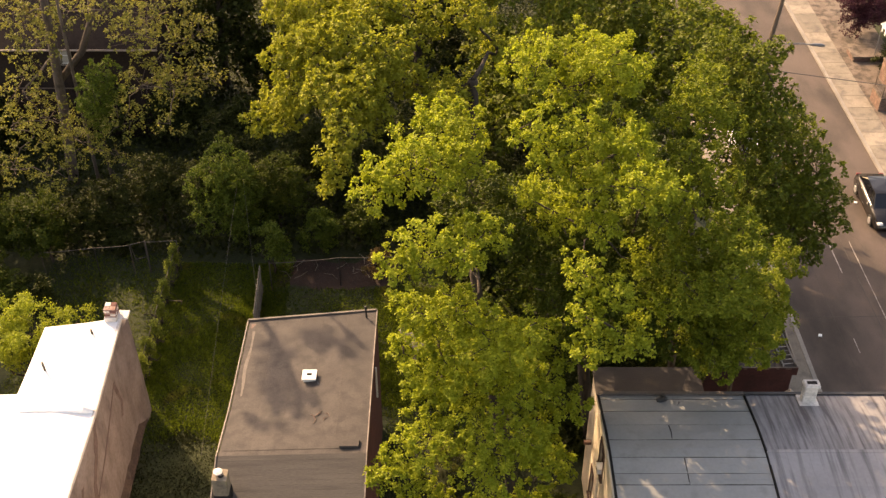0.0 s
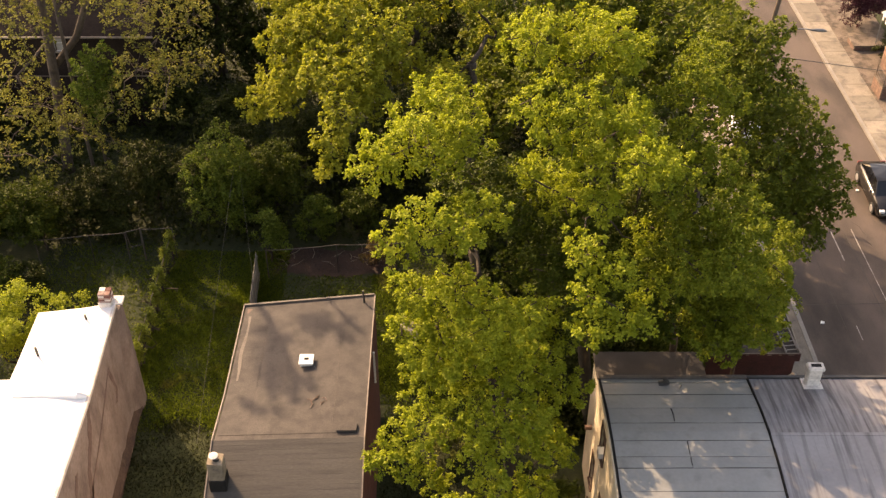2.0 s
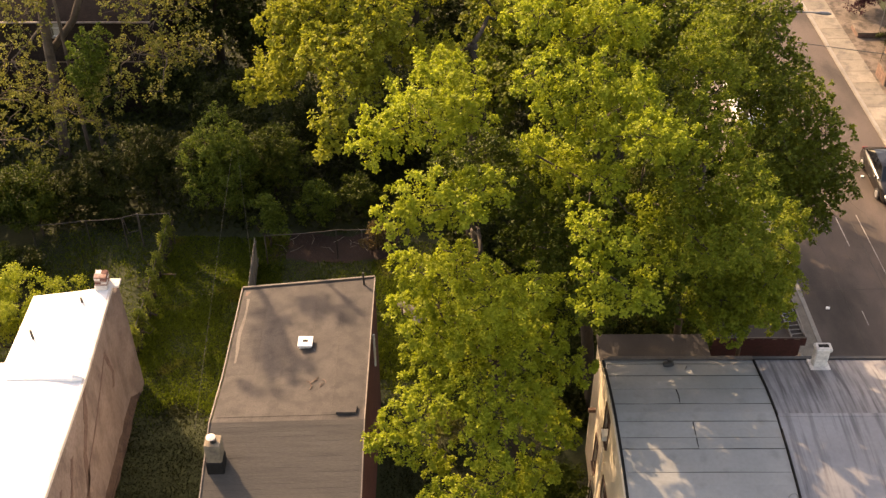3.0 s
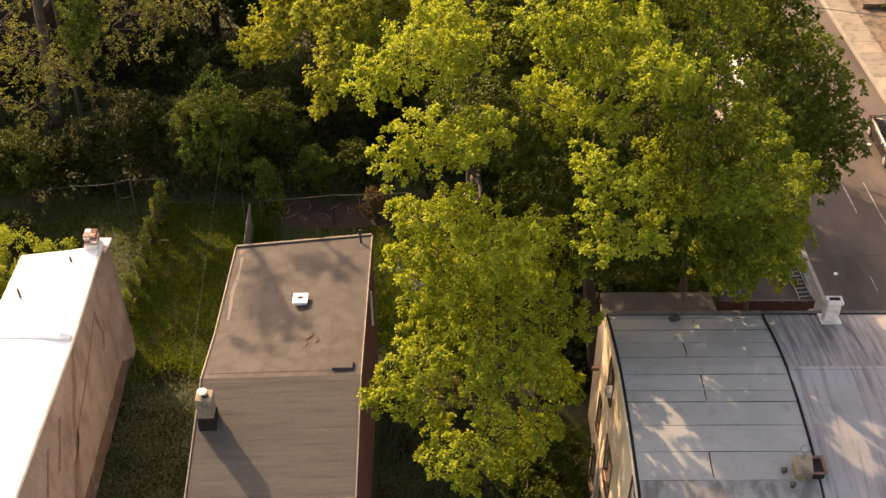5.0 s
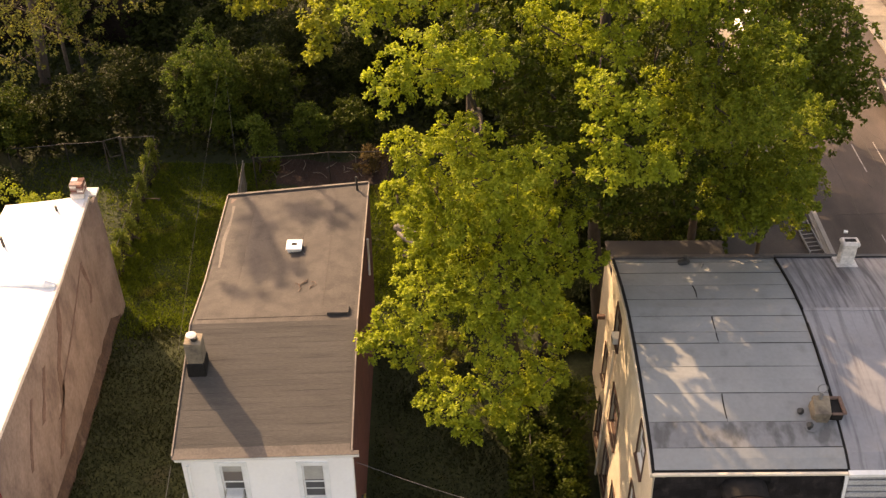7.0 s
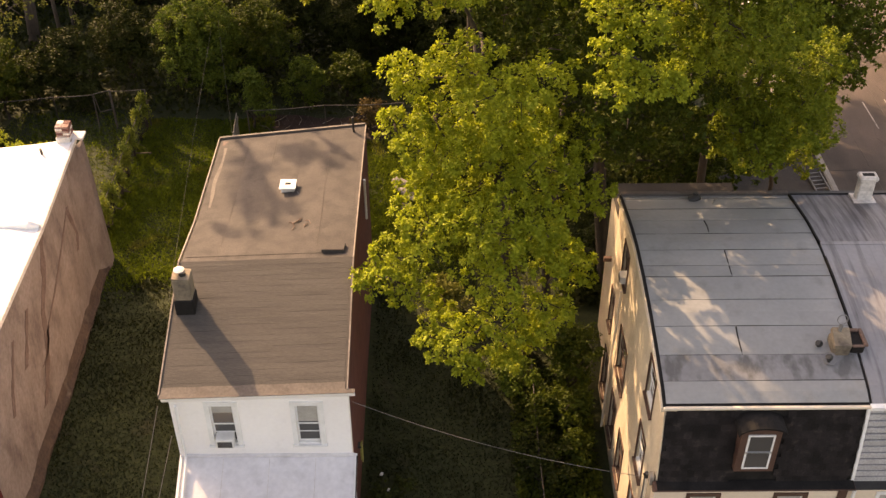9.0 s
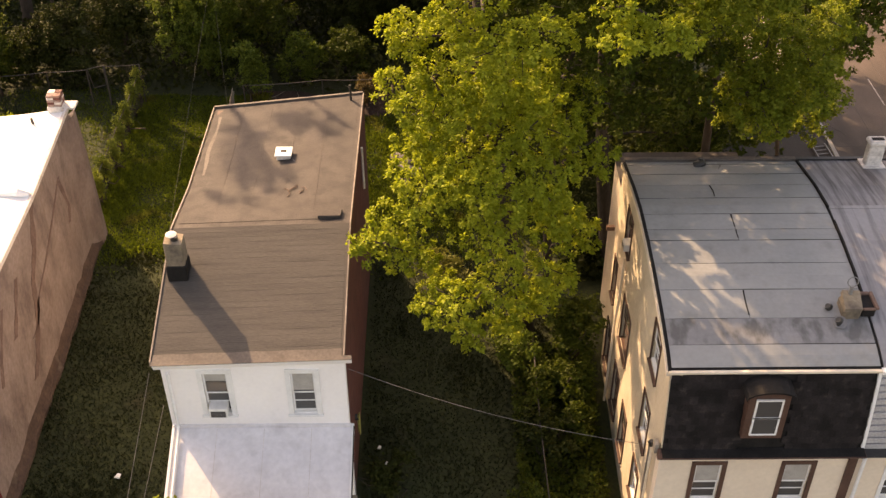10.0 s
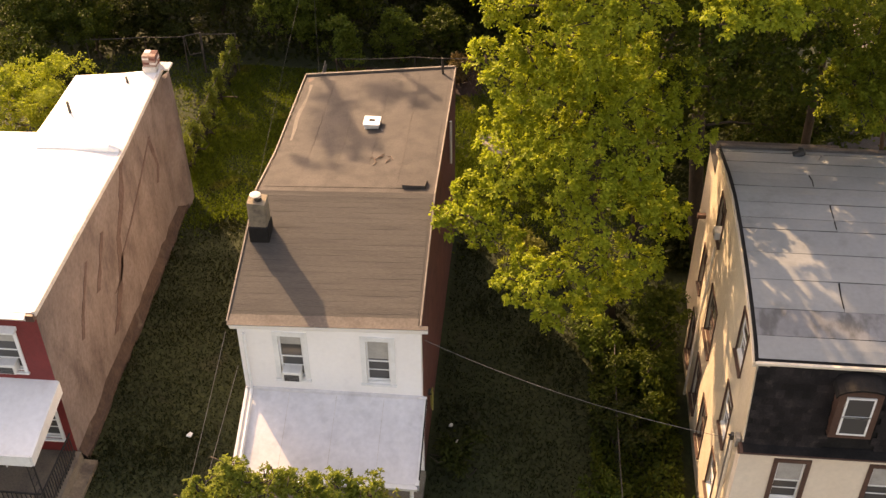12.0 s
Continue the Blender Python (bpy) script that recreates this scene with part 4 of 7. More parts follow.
    part("cornice_top", prism([(x0, 18.19, 4.735), (x0, 18.47, 4.79), (x0, 18.47, 4.765)], (x1 - x0, 0, 0)), MAT_TAR, h)
    part("corner_board", box((x1 - 0.28, 18.39, -1.5), (x1 - 0.06, 18.45, 4.5)), MAT_BROWN_TRIM, h)
    # dormer
    dx, dz = 7.75, 5.44
    d = part("dormer", prism([(dx - 0.49, 18.33, dz - 0.15), (dx + 0.49, 18.33, dz - 0.15), (dx + 0.49, 18.33, dz + 1.36), (dx + 0.25, 18.33, dz + 1.47), (dx - 0.25, 18.33, dz + 1.47), (dx - 0.49, 18.33, dz + 1.36)], (0, 0.5, 0)), MAT_BROWN_TRIM, h, "brown dormer with a white sash window")
    arch = [(dx + 0.6 * math.cos(a * math.pi / 8), dz + 1.3 + 0.26 * math.sin(a * math.pi / 8)) for a in range(9)]
    bm = prism([(x, 18.2, z) for x, z in arch] + [(x, 18.2, z - 0.05) for x, z in arch[::-1]], (0, 0.66, 0.0))
    # Tar black, darker than the shingle, stands in for shade on the hood.
    part("dormer_roof", bm, MAT_TAR, d)
    for lo, hi in ((dz, dz + 0.62), (dz + 0.58, dz + 1.22)):
        bm = box((dx - 0.33, 18.28, lo), (dx - 0.285, 18.32, hi))
        for q in (((dx + 0.285, 18.28, lo), (dx + 0.33, 18.32, hi)), ((dx - 0.285, 18.28, lo), (dx + 0.285, 18.32, lo + 0.045)), ((dx - 0.285, 18.28, hi - 0.045), (dx + 0.285, 18.32, hi))):
            box(*q, bm)
        part("sash", bm, MAT_TRIM, d)
        part("pane", box((dx - 0.285, 18.295, lo + 0.045), (dx + 0.285, 18.302, hi - 0.045)), MAT_GLASS, d)
    part("blind", box((dx - 0.28, 18.306, dz + 0.64), (dx + 0.28, 18.31, dz + 1.17)), MAT_CURTAIN, d)
    # shingles of the mansard: overlapping courses
    mesh = bpy.data.meshes.new("shingle")
    bm = prism([(0, 0, 0), (0.2, 0, 0), (0.2, 0, -0.23), (0.1, 0, -0.245), (0, 0, -0.225)], (0, 0.006, 0))
    bm.to_mesh(mesh)
    bm.free()
    mesh.materials.append(MAT_SHINGLE)
    for r in range(11):
        z = 4.98 + r * 0.205
        for c in range(24):
            x = x0 + 0.04 + c * 0.2 + (0.1 if r % 2 else 0)
            if x + 0.2 > x1 - 0.05 or (7.25 < x + 0.1 < 8.4 and z < 7.2):
                continue
            s = new("shingle", mesh)
            s.parent = mans
            s.matrix_basis = Matrix.Translation((x, mansard_point(z) - 0.03 + rng.uniform(0, 0.006), z)) @ Matrix.Rotation(radians(-9.6), 4, "X")
    # pipes on the roof and side wall
    bm = tube([(7.55, 26.9, 7.35), (7.55, 26.9, 7.72)], 0.07, 8)
    tube([(7.4, 26.88, 7.45), (7.66, 26.84, 7.62)], [0.13, 0.1], 8, bm)
    part("roof_pipe", bm, MAT_IRON, h)
    part("pipe_hook", tube([(7.8, 26.75, 7.47), (7.98, 26.5, 7.5), (8.1, 26.72, 7.56)], 0.03, 6), MAT_METAL, h)
    part("downpipe", tube([(5.3, 25.0, 5.5), (5.3, 25.05, 4.0), (5.3, 25.3, 2.5), (5.3, 25.4, -0.8)], 0.04, 6), MAT_CREAM_TRIM, h)
    part("conduit", tube([(5.28, 18.9, 4.4), (5.28, 18.93, 2.0), (5.28, 18.95, -1.0)], 0.035, 6), MAT_CREAM_TRIM, h)
    part("conduit", tube([(5.28, 19.13, 4.2), (5.28, 19.13, -1.0)], 0.025, 6), MAT_METAL, h)
    part("service_head", tube([(5.26, 18.9, 4.4), (5.24, 18.89, 4.58), (5.16, 18.87, 4.56)], [0.05, 0.06, 0.045], 8), MAT_IRON, h)
    part("cornice_end", box((5.26, 18.51, 4.55), (5.36, 18.71, 4.86)), MAT_WOOD_GREY, h)
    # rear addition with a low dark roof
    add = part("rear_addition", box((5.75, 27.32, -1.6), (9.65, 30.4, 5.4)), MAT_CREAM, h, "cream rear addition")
    part("addition_roof", box((5.69, 27.31, 5.4), (9.71, 30.5, 5.5)), MAT_FLAT_DARK, add)
    part("roof_gutter", box((5.1, 27.18, 4.84), (5.35, 27.3, 4.98)), MAT_BROWN_TRIM, add)
    return h


cream_house()
ac_side = air_conditioner((0, 0, 0), -1)
ac_side.matrix_basis = pose(5.43, 25.28, 5.68, 0, 0, -90) @ Matrix.Scale(0.72, 4)


def neighbour_house():
    h = thing("house", (13, 23, -0.9), "cream row house with a streaked silver roof and grey mansard", "house")
    x0, x1 = 10.42, 15.2
    part("front_wall", wall("x", 18.47, 0.3, x0, x1, -1.8, lambda u: 4.6, [(11.25, 11.95, 2.75, 4.2), (13.5, 14.2, 2.75, 4.2)]), MAT_CREAM_FRONT, h)
    part("side_wall", wall("y", x1, -0.3, 18.77, 27.2, -1.8, lambda u: roof_z(u) - 0.05, [], [y for y, z in ROOF_Y[1:-1]]), MAT_CREAM_FRONT, h)
    part("back_wall", box((x0, 26.9, -1.8), (x1 - 0.3, 27.2, 7.3)), MAT_CREAM_FRONT, h)
    for w in ((11.25, 11.95, 2.75, 4.2), (13.5, 14.2, 2.75, 4.2)):
        sash_window(h, "x", 18.47, -1, *w, MAT_TRIM, 0.1)
    deck = [(18.81, 7.12)] + ROOF_Y[1:]
    for run, mtl, lab in ((deck[:6], MAT_SILVER, "pale silver roof coating"), (deck[5:], MAT_GREY_STREAK, "silver roof coating with dark run streaks")):
        loft("roof", [[(x0 + 0.06 + (x1 - x0) * k / 5, y, z + 0.02) for k in range(6)] for y, z in run], mtl, h, lab, 0.12)
    part("ridge_cap", sweep([(12.8, deck[5][0] - 0.07, deck[5][1] + 0.03), (12.8, deck[5][0] + 0.07, deck[5][1] + 0.02)], [(-2.3, 0.0), (2.35, 0.0), (2.35, -0.02), (-2.3, -0.02)]), MAT_SILVER, h)
    pts = [(x0 + 0.03, y, z + 0.02) for y, z in [(18.81, 7.12)] + ROOF_Y[1:]]
    part("party_strip", sweep(pts[5:], [(-0.022, 0.05), (0.022, 0.05), (0.022, -0.02), (-0.022, -0.02)]), MAT_TAR, h, "black tarred strip between the roofs")
    part("party_strip", sweep([(x0 + 0.03, y, roof_z(y) + 0.02) for y in (20.9, 21.5, 22.2, 22.8, 23.6)], [(-0.022, 0.05), (0.022, 0.05), (0.022, -0.02), (-0.022, -0.02)]), MAT_TAR, h)
    part("back_edge", box((x0, 27.18, 7.34), (x1 + 0.1, 27.3, 7.46)), MAT_IRON, h)
    zs = [4.62 + (7.1 - 4.62) * k / 8 for k in range(9)]
    mans = loft("mansard", [[(x0 - 0.03, mansard_point(z) + 0.03, z), (x1, mansard_point(z) + 0.03, z)] for z in zs], MAT_SHINGLE_GREY, h, "pale grey shingled mansard", 0.05)
    part("mansard_edge", prism([(x0 - 0.06, mansard_point(z) - 0.03, z) for z in zs] + [(x0 - 0.06, mansard_point(z) + 0.03, z) for z in zs[::-1]], (0.08, 0, 0)), MAT_TRIM, h)
    for r in range(12):
        z = 4.72 + r * 0.2
        part("shingle_course", box((x0 + 0.03, mansard_point(z) - 0.012, z), (x1, mansard_point(z) + 0.02, z + 0.17)), MAT_SHINGLE_GREY, mans)
    part("front_edge", box((x0, 18.7, 7.06), (x1, 18.85, 7.16)), MAT_TRIM, h)
    part("cornice", prism([(x0 + 0.02, 18.19, 4.7), (x0 + 0.02, 18.49, 4.74), (x0 + 0.02, 18.49, 4.5), (x0 + 0.02, 18.35, 4.5)], (x1 - x0, 0, 0)), MAT_IRON, h)
    part("downspout", tube([(x0 + 0.08, 18.35, 4.5), (x0 + 0.08, 18.35, -1)], 0.05, 8), MAT_TRIM, h)
    part("vent_hood", prism([(12.0, 27.32, 6.75), (12.6, 27.32, 6.75), (12.3, 27.32, 7.05)], (0, 0.6, -0.05)), MAT_METAL, h)
    c = part("chimney", box((12.3, 26.7, 7.2), (12.76, 27., 8.28), None, 0.04), MAT_WHITE_CHIMNEY, h, "white parged chimney")
    part("chimney_cap", box((12.25, 26.65, 8.2), (12.81, 27.05, 8.36), None, 0.05), MAT_WHITE_CHIMNEY, c)
    part("flue", box((12.36, 26.78, 8.36), (12.7, 26.92, 8.37)), MAT_TAR, c)
    part("chimney_foot", prism([(12.2, 26.55, 7.45), (12.86, 26.55, 7.45), (12.86, 27.1, 7.42), (12.2, 27.1, 7.42)], (0, 0, 0.1)), MAT_WHITE_CHIMNEY, c)
    c = part("chimney", box((9.76, 20.15, 7.3), (10.22, 20.72, 7.86), None, 0.07), MAT_CHIMNEY, h, "tan parged party-wall chimney, half stained black")
    part("chimney_side", box((10.22, 20.22, 7.3), (10.58, 20.8, 7.78), None, 0.04), MAT_TAR, c)
    part("chimney_cap", prism([(9.73, 20.12, 7.8), (10.18, 20.14, 7.76), (10.26, 20.74, 7.84), (9.8, 20.7, 7.9)], (0.03, 0.02, 0.08)), MAT_CHIMNEY, c)
    bm = box((10.54, 20.2, 7.76), (10.64, 20.84, 7.84), None, 0.02)
    box((10.24, 20.74, 7.76), (10.54, 20.84, 7.84), bm, 0.02)
    box((10.24, 20.18, 7.76), (10.54, 20.26, 7.82), bm, 0.02)
    part("rim", bm, MAT_PLANTER_BRICK, c)
    part("flue_pipe", tube([(10.0, 20.62, 7.8), (10.02, 20.66, 8.16)], [0.05, 0.05], 10), MAT_METAL, c)
    part("wire_ring", tube([(10.02 + 0.13 * math.cos(a * math.tau / 14), 20.67 + 0.03 * math.sin(a * math.tau / 14), 8.28 + 0.13 * math.sin(a * math.tau / 14)) for a in range(15)], 0.014, 5), MAT_METAL, c)
    for p in ((9.5, 20.45), (9.62, 19.95)):
        bm = tube([(p[0], p[1], 7.4), (p[0], p[1], 7.66)], 0.05, 8)
        tube([(p[0], p[1], 7.66), (p[0] - 0.06, p[1] - 0.03, 7.73)], [0.1, 0.07], 8, bm)
        part("roof_vent", bm, MAT_IRON, c)
    part("mortar_patch", prism([(9.55, 19.86, 7.5), (9.72, 19.82, 7.5), (9.86, 20.0, 7.53), (9.82, 20.22, 7.57), (9.6, 20.2, 7.57), (9.5, 20.02, 7.54)], (0, 0, 0.02)), MAT_GREY_DIRTY, c)
    return h


neighbour_house()

# ---- the pinkish house ----


def pink_house():
    h = thing("house", (-15, 26, -0.3), "two-storey stuccoed end house with bright white roof, red front", "house")
    xr, yf, ys, yb = -12.62, 20.62, 27.95, 32.9

    def wx(y):
        return xr - 0.16 * smooth(27, 33, y)

    def top(y):
        return 5.68 + (0.06 if y < ys else 0.02 + 0.12 * (y - ys) / (yb - ys))

    n = 16
    ring = [(wx(y), y, 0) for y in [yf + 0.004 + (yb - yf - 0.004) * i / n for i in range(n + 1)]]
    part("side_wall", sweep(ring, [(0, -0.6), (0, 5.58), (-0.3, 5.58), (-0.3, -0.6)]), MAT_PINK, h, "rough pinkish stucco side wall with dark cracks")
    # bulging stucco at the far corner and the dark brown foot of the wall
    part("wall_buttress", prism([(wx(31.6) - 0.1, 31.7, -0.4), (wx(31.6) + 0.22, 33.0, -0.4), (wx(33) + 0.14, 33.1, 3.6), (wx(33) + 0.08, 33.1, 5.4), (wx(32) - 0.1, 32.3, 5.5)], (-0.05, 0.5, 0)), MAT_PINK, h)
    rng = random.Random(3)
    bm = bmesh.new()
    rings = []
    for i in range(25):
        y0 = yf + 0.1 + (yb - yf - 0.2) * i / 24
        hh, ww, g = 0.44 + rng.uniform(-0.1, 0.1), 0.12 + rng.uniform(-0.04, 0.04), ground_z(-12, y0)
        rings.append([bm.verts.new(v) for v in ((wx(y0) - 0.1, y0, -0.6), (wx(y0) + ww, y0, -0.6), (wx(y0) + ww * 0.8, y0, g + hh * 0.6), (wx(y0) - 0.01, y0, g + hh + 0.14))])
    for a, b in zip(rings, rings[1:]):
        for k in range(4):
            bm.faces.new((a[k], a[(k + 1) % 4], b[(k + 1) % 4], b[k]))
    part("wall_foot", bm, MAT_DARK_RENDER, h, "dark brown base course")
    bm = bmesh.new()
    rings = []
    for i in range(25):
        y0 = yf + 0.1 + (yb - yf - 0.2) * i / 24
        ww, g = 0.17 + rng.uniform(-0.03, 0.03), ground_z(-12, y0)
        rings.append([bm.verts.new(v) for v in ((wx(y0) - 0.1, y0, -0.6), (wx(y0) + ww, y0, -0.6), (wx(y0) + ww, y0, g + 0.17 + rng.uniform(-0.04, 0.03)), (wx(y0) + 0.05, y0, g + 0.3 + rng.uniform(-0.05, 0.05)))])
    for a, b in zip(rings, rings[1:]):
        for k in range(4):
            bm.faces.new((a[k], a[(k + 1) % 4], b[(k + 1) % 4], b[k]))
    part("footing", bm, MAT_DARK_RENDER, h, "rough dark reddish footing strip at the grass")
    for i, pts in enumerate((((27.75, 5.5), (27.2, 4.4), (26.4, 3.6), (26.1, 2.6), (25.2, 1.5), (24.6, 1.0)), ((30.6, 4.6), (29.2, 4.0), (27.5, 3.3), (26.4, 2.9), (26.1, 2.7)), ((30.5, 4.5), (30.9, 3.2), (30.5, 2.6)), ((25.4, 4.6), (24.6, 3.6), (24.2, 3.1)), ((26.5, 2.9), (25.9, 2.3), (25.2, 2.2)), ((24.0, 4.6), (23.0, 3.4), (22.6, 2.6)))):
        w = (0.2, 0.08, 0.13, 0.12, 0.08, 0.09)[i]
        rows = []
        for (y, z), (y2, z2) in zip(pts, pts[1:]):
            for k in range(5):
                f = k / 5
                yy, zz = y + (y2 - y) * f, z + (z2 - z) * f
                ww = w * (0.6 + 0.6 * rng.random())
                rows.append([(wx(yy) + 0.012, yy - ww, zz + ww * 0.3), (wx(yy) + 0.012, yy + ww, zz - ww * 0.3)])
        bm = bmesh.new()
        vs = [[bm.verts.new(p) for p in r] for r in rows]
        low = [[bm.verts.new(Vector(p) - Vector((0.03, 0, 0))) for p in r] for r in rows]
        for a, b, c, d in zip(vs, vs[1:], low, low[1:]):
            bm.faces.new((a[0], a[1], b[1], b[0]))
            bm.faces.new((a[0], b[0], d[0], c[0]))
            bm.faces.new((a[1], c[1], d[1], b[1]))
        part("crack_seal", bm, MAT_STREAK, h)
    part("front_wall", wall("x", yf, 0.25, -21.5, xr - 0.004, -0.6, lambda u: 5.6, [(-14.2, -13.4, 3.45, 4.95), (-13.9, -12.95, 0.75, 2.2), (-17.2, -16.4, 3.45, 4.95)]), MAT_RED_PAINT, h, "red painted front wall")
    for w in ((-14.2, -13.4, 3.45, 4.95), (-13.9, -12.95, 0.75, 2.2), (-17.2, -16.4, 3.45, 4.95)):
        sash_window(h, "x", yf, -1, *w, MAT_TRIM, 0.1, shade=0.3)
    part("window_hood", prism([(-14.35, yf, 5.12), (-14.35, yf - 0.22, 5.05), (-14.35, yf - 0.22, 5.0), (-14.35, yf, 5.0)], (1.1, 0, 0)), MAT_TRIM, h)
    part("back_wall", box((-21.5, 28.55, -0.6), (-15.6, 28.8, 5.6)), MAT_PINK, h)
    part("wing_wall", box((-15.6, 28.8, -0.6), (-15.35, yb - 0.4, 5.5)), MAT_PINK, h)
    part("wing_back", prism([(-15.6, yb - 0.65, -0.6), (-15.6, yb - 0.4, -0.6), (xr - 0.46, yb, -0.6), (xr - 0.46, yb - 0.25, -0.6)], (0, 0, 6.1)), MAT_PINK, h)
    rows = [[(x, y, 5.74 + 0.03 * math.sin(y * 1.2 + x) + (0.03 if y > 27.5 else 0)) for x in (-21.5, -20, -18.5, -17, -15.5, -14.5, -13.5, xr + 0.02)] for y in (yf - 0.08, 22, 23.5, 25, 26.5, 27.6, 28.8)]
    roof = loft("roof", rows, MAT_WHITE_ROOF, h, "bright white coated flat roof", 0.14)
    rows = [[(x if x < -13 else wx(y) + 0.02, y - 0.42 * f * (-12.6 - x) / 3.08, 5.72 + 0.1 * f - 0.16 * f * (-12.6 - x) / 3.08 + 0.02 * math.sin(x * 2 + y)) for x in (-15.68, -14.8, -14, -13.3, -12.6)] for y, f in ((28.805, 0.0), (29.6, 0.2), (30.5, 0.42), (31.4, 0.64), (32.2, 0.82), (yb + 0.05, 1.0))]
    wing = loft("roof", rows, MAT_WHITE_ROOF, h, "bright white coated wing roof", 0.14)
    part("roof_upstand", tube([(-15.3, ys, 5.76), (-14.2, ys + 0.02, 5.78), (-13.4, ys, 5.84), (-12.95, ys - 0.03, 5.9), (-12.64, ys - 0.02, 5.82)], [0.05, 0.06, 0.1, 0.15, 0.09], 8), MAT_WHITE_ROOF, h)
    bm = bmesh.new()
    prism([(-12.64, yf - 0.1, 5.78), (-12.54, yf - 0.1, 5.78), (-12.54, yf - 0.1, 5.62), (-12.64, yf - 0.1, 5.62)], (0, ys - yf + 0.1, 0.02), bm)
    prism([(-12.64, ys, 5.8), (-12.54, ys, 5.8), (-12.54, ys, 5.64), (-12.64, ys, 5.64)], (-0.16, yb - ys, 0.12), bm)
    part("edge_trim", bm, MAT_WHITE_CHIMNEY, h)
    part("cornice", prism([(-21.5, yf - 0.3, 5.66), (-21.5, yf, 5.72), (-21.5, yf, 5.5), (-21.5, yf - 0.2, 5.52)], (8.7, 0, 0)), MAT_TRIM, h)
    part("cornice_end", box((-12.8, yf - 0.2, 5.5), (-12.58, yf + 0.03, 5.7)), MAT_BROWN_TRIM, h)
    for p, hgt in (((-15.0, 30.1), 0.4), ((-13.7, 32.1), 0.22)):
        part("roof_pipe", tube([(p[0], p[1], 5.7), (p[0] - 0.02, p[1], 5.75 + hgt)], 0.05, 8), MAT_IRON, h)
    c = part("chimney", box((-13.35, 32.7, 5.5), (-12.85, 33.2, 6.0), None, 0.03), MAT_WHITE_CHIMNEY, h, "brick chimney with white coated base")
    for r in range(5):
        for k in range(2):
            for s in range(2):
                off = 0.06 if r % 2 else 0.0
                part("brick", box((-13.31 + k * 0.235, 32.74 + s * 0.24, 6.0 + r * 0.085), (-13.09 + k * 0.235, 32.96 + s * 0.24, 6.075 + r * 0.085), None, 0.006), (MAT_CHIMNEY_BRICK, MAT_WHITE_CHIMNEY, MAT_CHIMNEY_BRICK, MAT_BRICK)[(r * 3 + k * 2 + s) % 4], c)
    part("mortar", box((-13.29, 32.76, 5.99), (-12.88, 33.17, 6.4)), MAT_CONCRETE, c)
    part("wall_cap", box((-12.98, 32.8, 5.84), (-12.45, 33.3, 5.92), None, 0.02), MAT_WHITE_CHIMNEY, h)
    # porch
    pts = [(-21.5, yf, 3.15), (-21.5, yf - 2.3, 2.72), (-21.5, yf - 2.3, 2.5), (-21.5, yf, 2.9)]
    pr = part("porch_roof", prism(pts, (8.95, 0, 0)), MAT_WHITE_ROOF, h, "white coated porch roof")
    part("porch_fascia", prism([(-12.55, yf - 0.05, 3.17), (-12.55, yf - 2.36, 2.73), (-12.55, yf - 2.36, 2.38), (-12.55, yf - 0.05, 2.72)], (0.06, 0, 0)), MAT_TRIM, pr)
    part("porch_fascia", box((-21.5, yf - 2.38, 2.36), (-12.56, yf - 2.31, 2.73)), MAT_TRIM, pr)
    part("porch_floor", box((-21.5, yf - 2.4, -0.8), (-12.5, yf - 0.02, 0.25)), MAT_CONCRETE, h)
    part("porch_step", box((-12.5, yf - 2.4, -0.8), (-12.1, yf, -0.1)), MAT_CHIMNEY, h)
    return h


pink_house()
air_conditioner((-13.8, 20.64, 3.5), -1)


def porch_railing(x0, x1, y0, y1):
    r = thing("railing", (x1, y0, 0.25), "black wrought-iron porch railing with slim bars", "railing")
    for z in (0.38, 1.12):
        part("rail", box((x0, y0 - 0.02, z), (x1, y0 + 0.02, z + 0.04)), MAT_IRON, r)
        part("rail", box((x1 - 0.02, y0 + 0.02, z), (x1 + 0.02, y1, z + 0.04)), MAT_IRON, r)
    mesh = bpy.data.meshes.new("baluster")
    bm = box((-0.012, -0.012, 0.25), (0.012, 0.012, 1.12))
    bm.to_mesh(mesh)
    bm.free()
    mesh.materials.append(MAT_IRON)
    spots = [(x0 + 0.13 * i, y0) for i in range(int((x1 - x0) / 0.13))] + [(x1, y0 + 0.13 * (i + 1)) for i in range(int((y1 - y0) / 0.13))]
    for x, y in spots:
        b = new("baluster", mesh)
        b.parent = r
        b.matrix_parent_inverse = Matrix.Translation(-Vector((x1, y0, 0.25)))
        b.location = (x, y, 0)
    return r


porch_railing(-17.5, -12.62, 18.32, 20.5)


def iron_column(x, y):
    c = thing("porch_column", (x, y, 0.25), "black scrolled iron porch column", "column", "porch columns")
    for dx, dy in ((-0.1, 0), (0.1, 0), (0, 0.12)):
        part("upright", tube([(x + dx, y + dy, 0.25), (x + dx, y + dy, 2.5)], 0.016, 6), MAT_IRON, c)
    for k in range(7):
        z = 0.4 + k * 0.29
        part("scroll", tube([(x - 0.1, y, z), (x - 0.03, y, z + 0.06), (x + 0.03, y, z + 0.2), (x + 0.1, y, z + 0.26)], 0.012, 5), MAT_IRON, c)
    return c


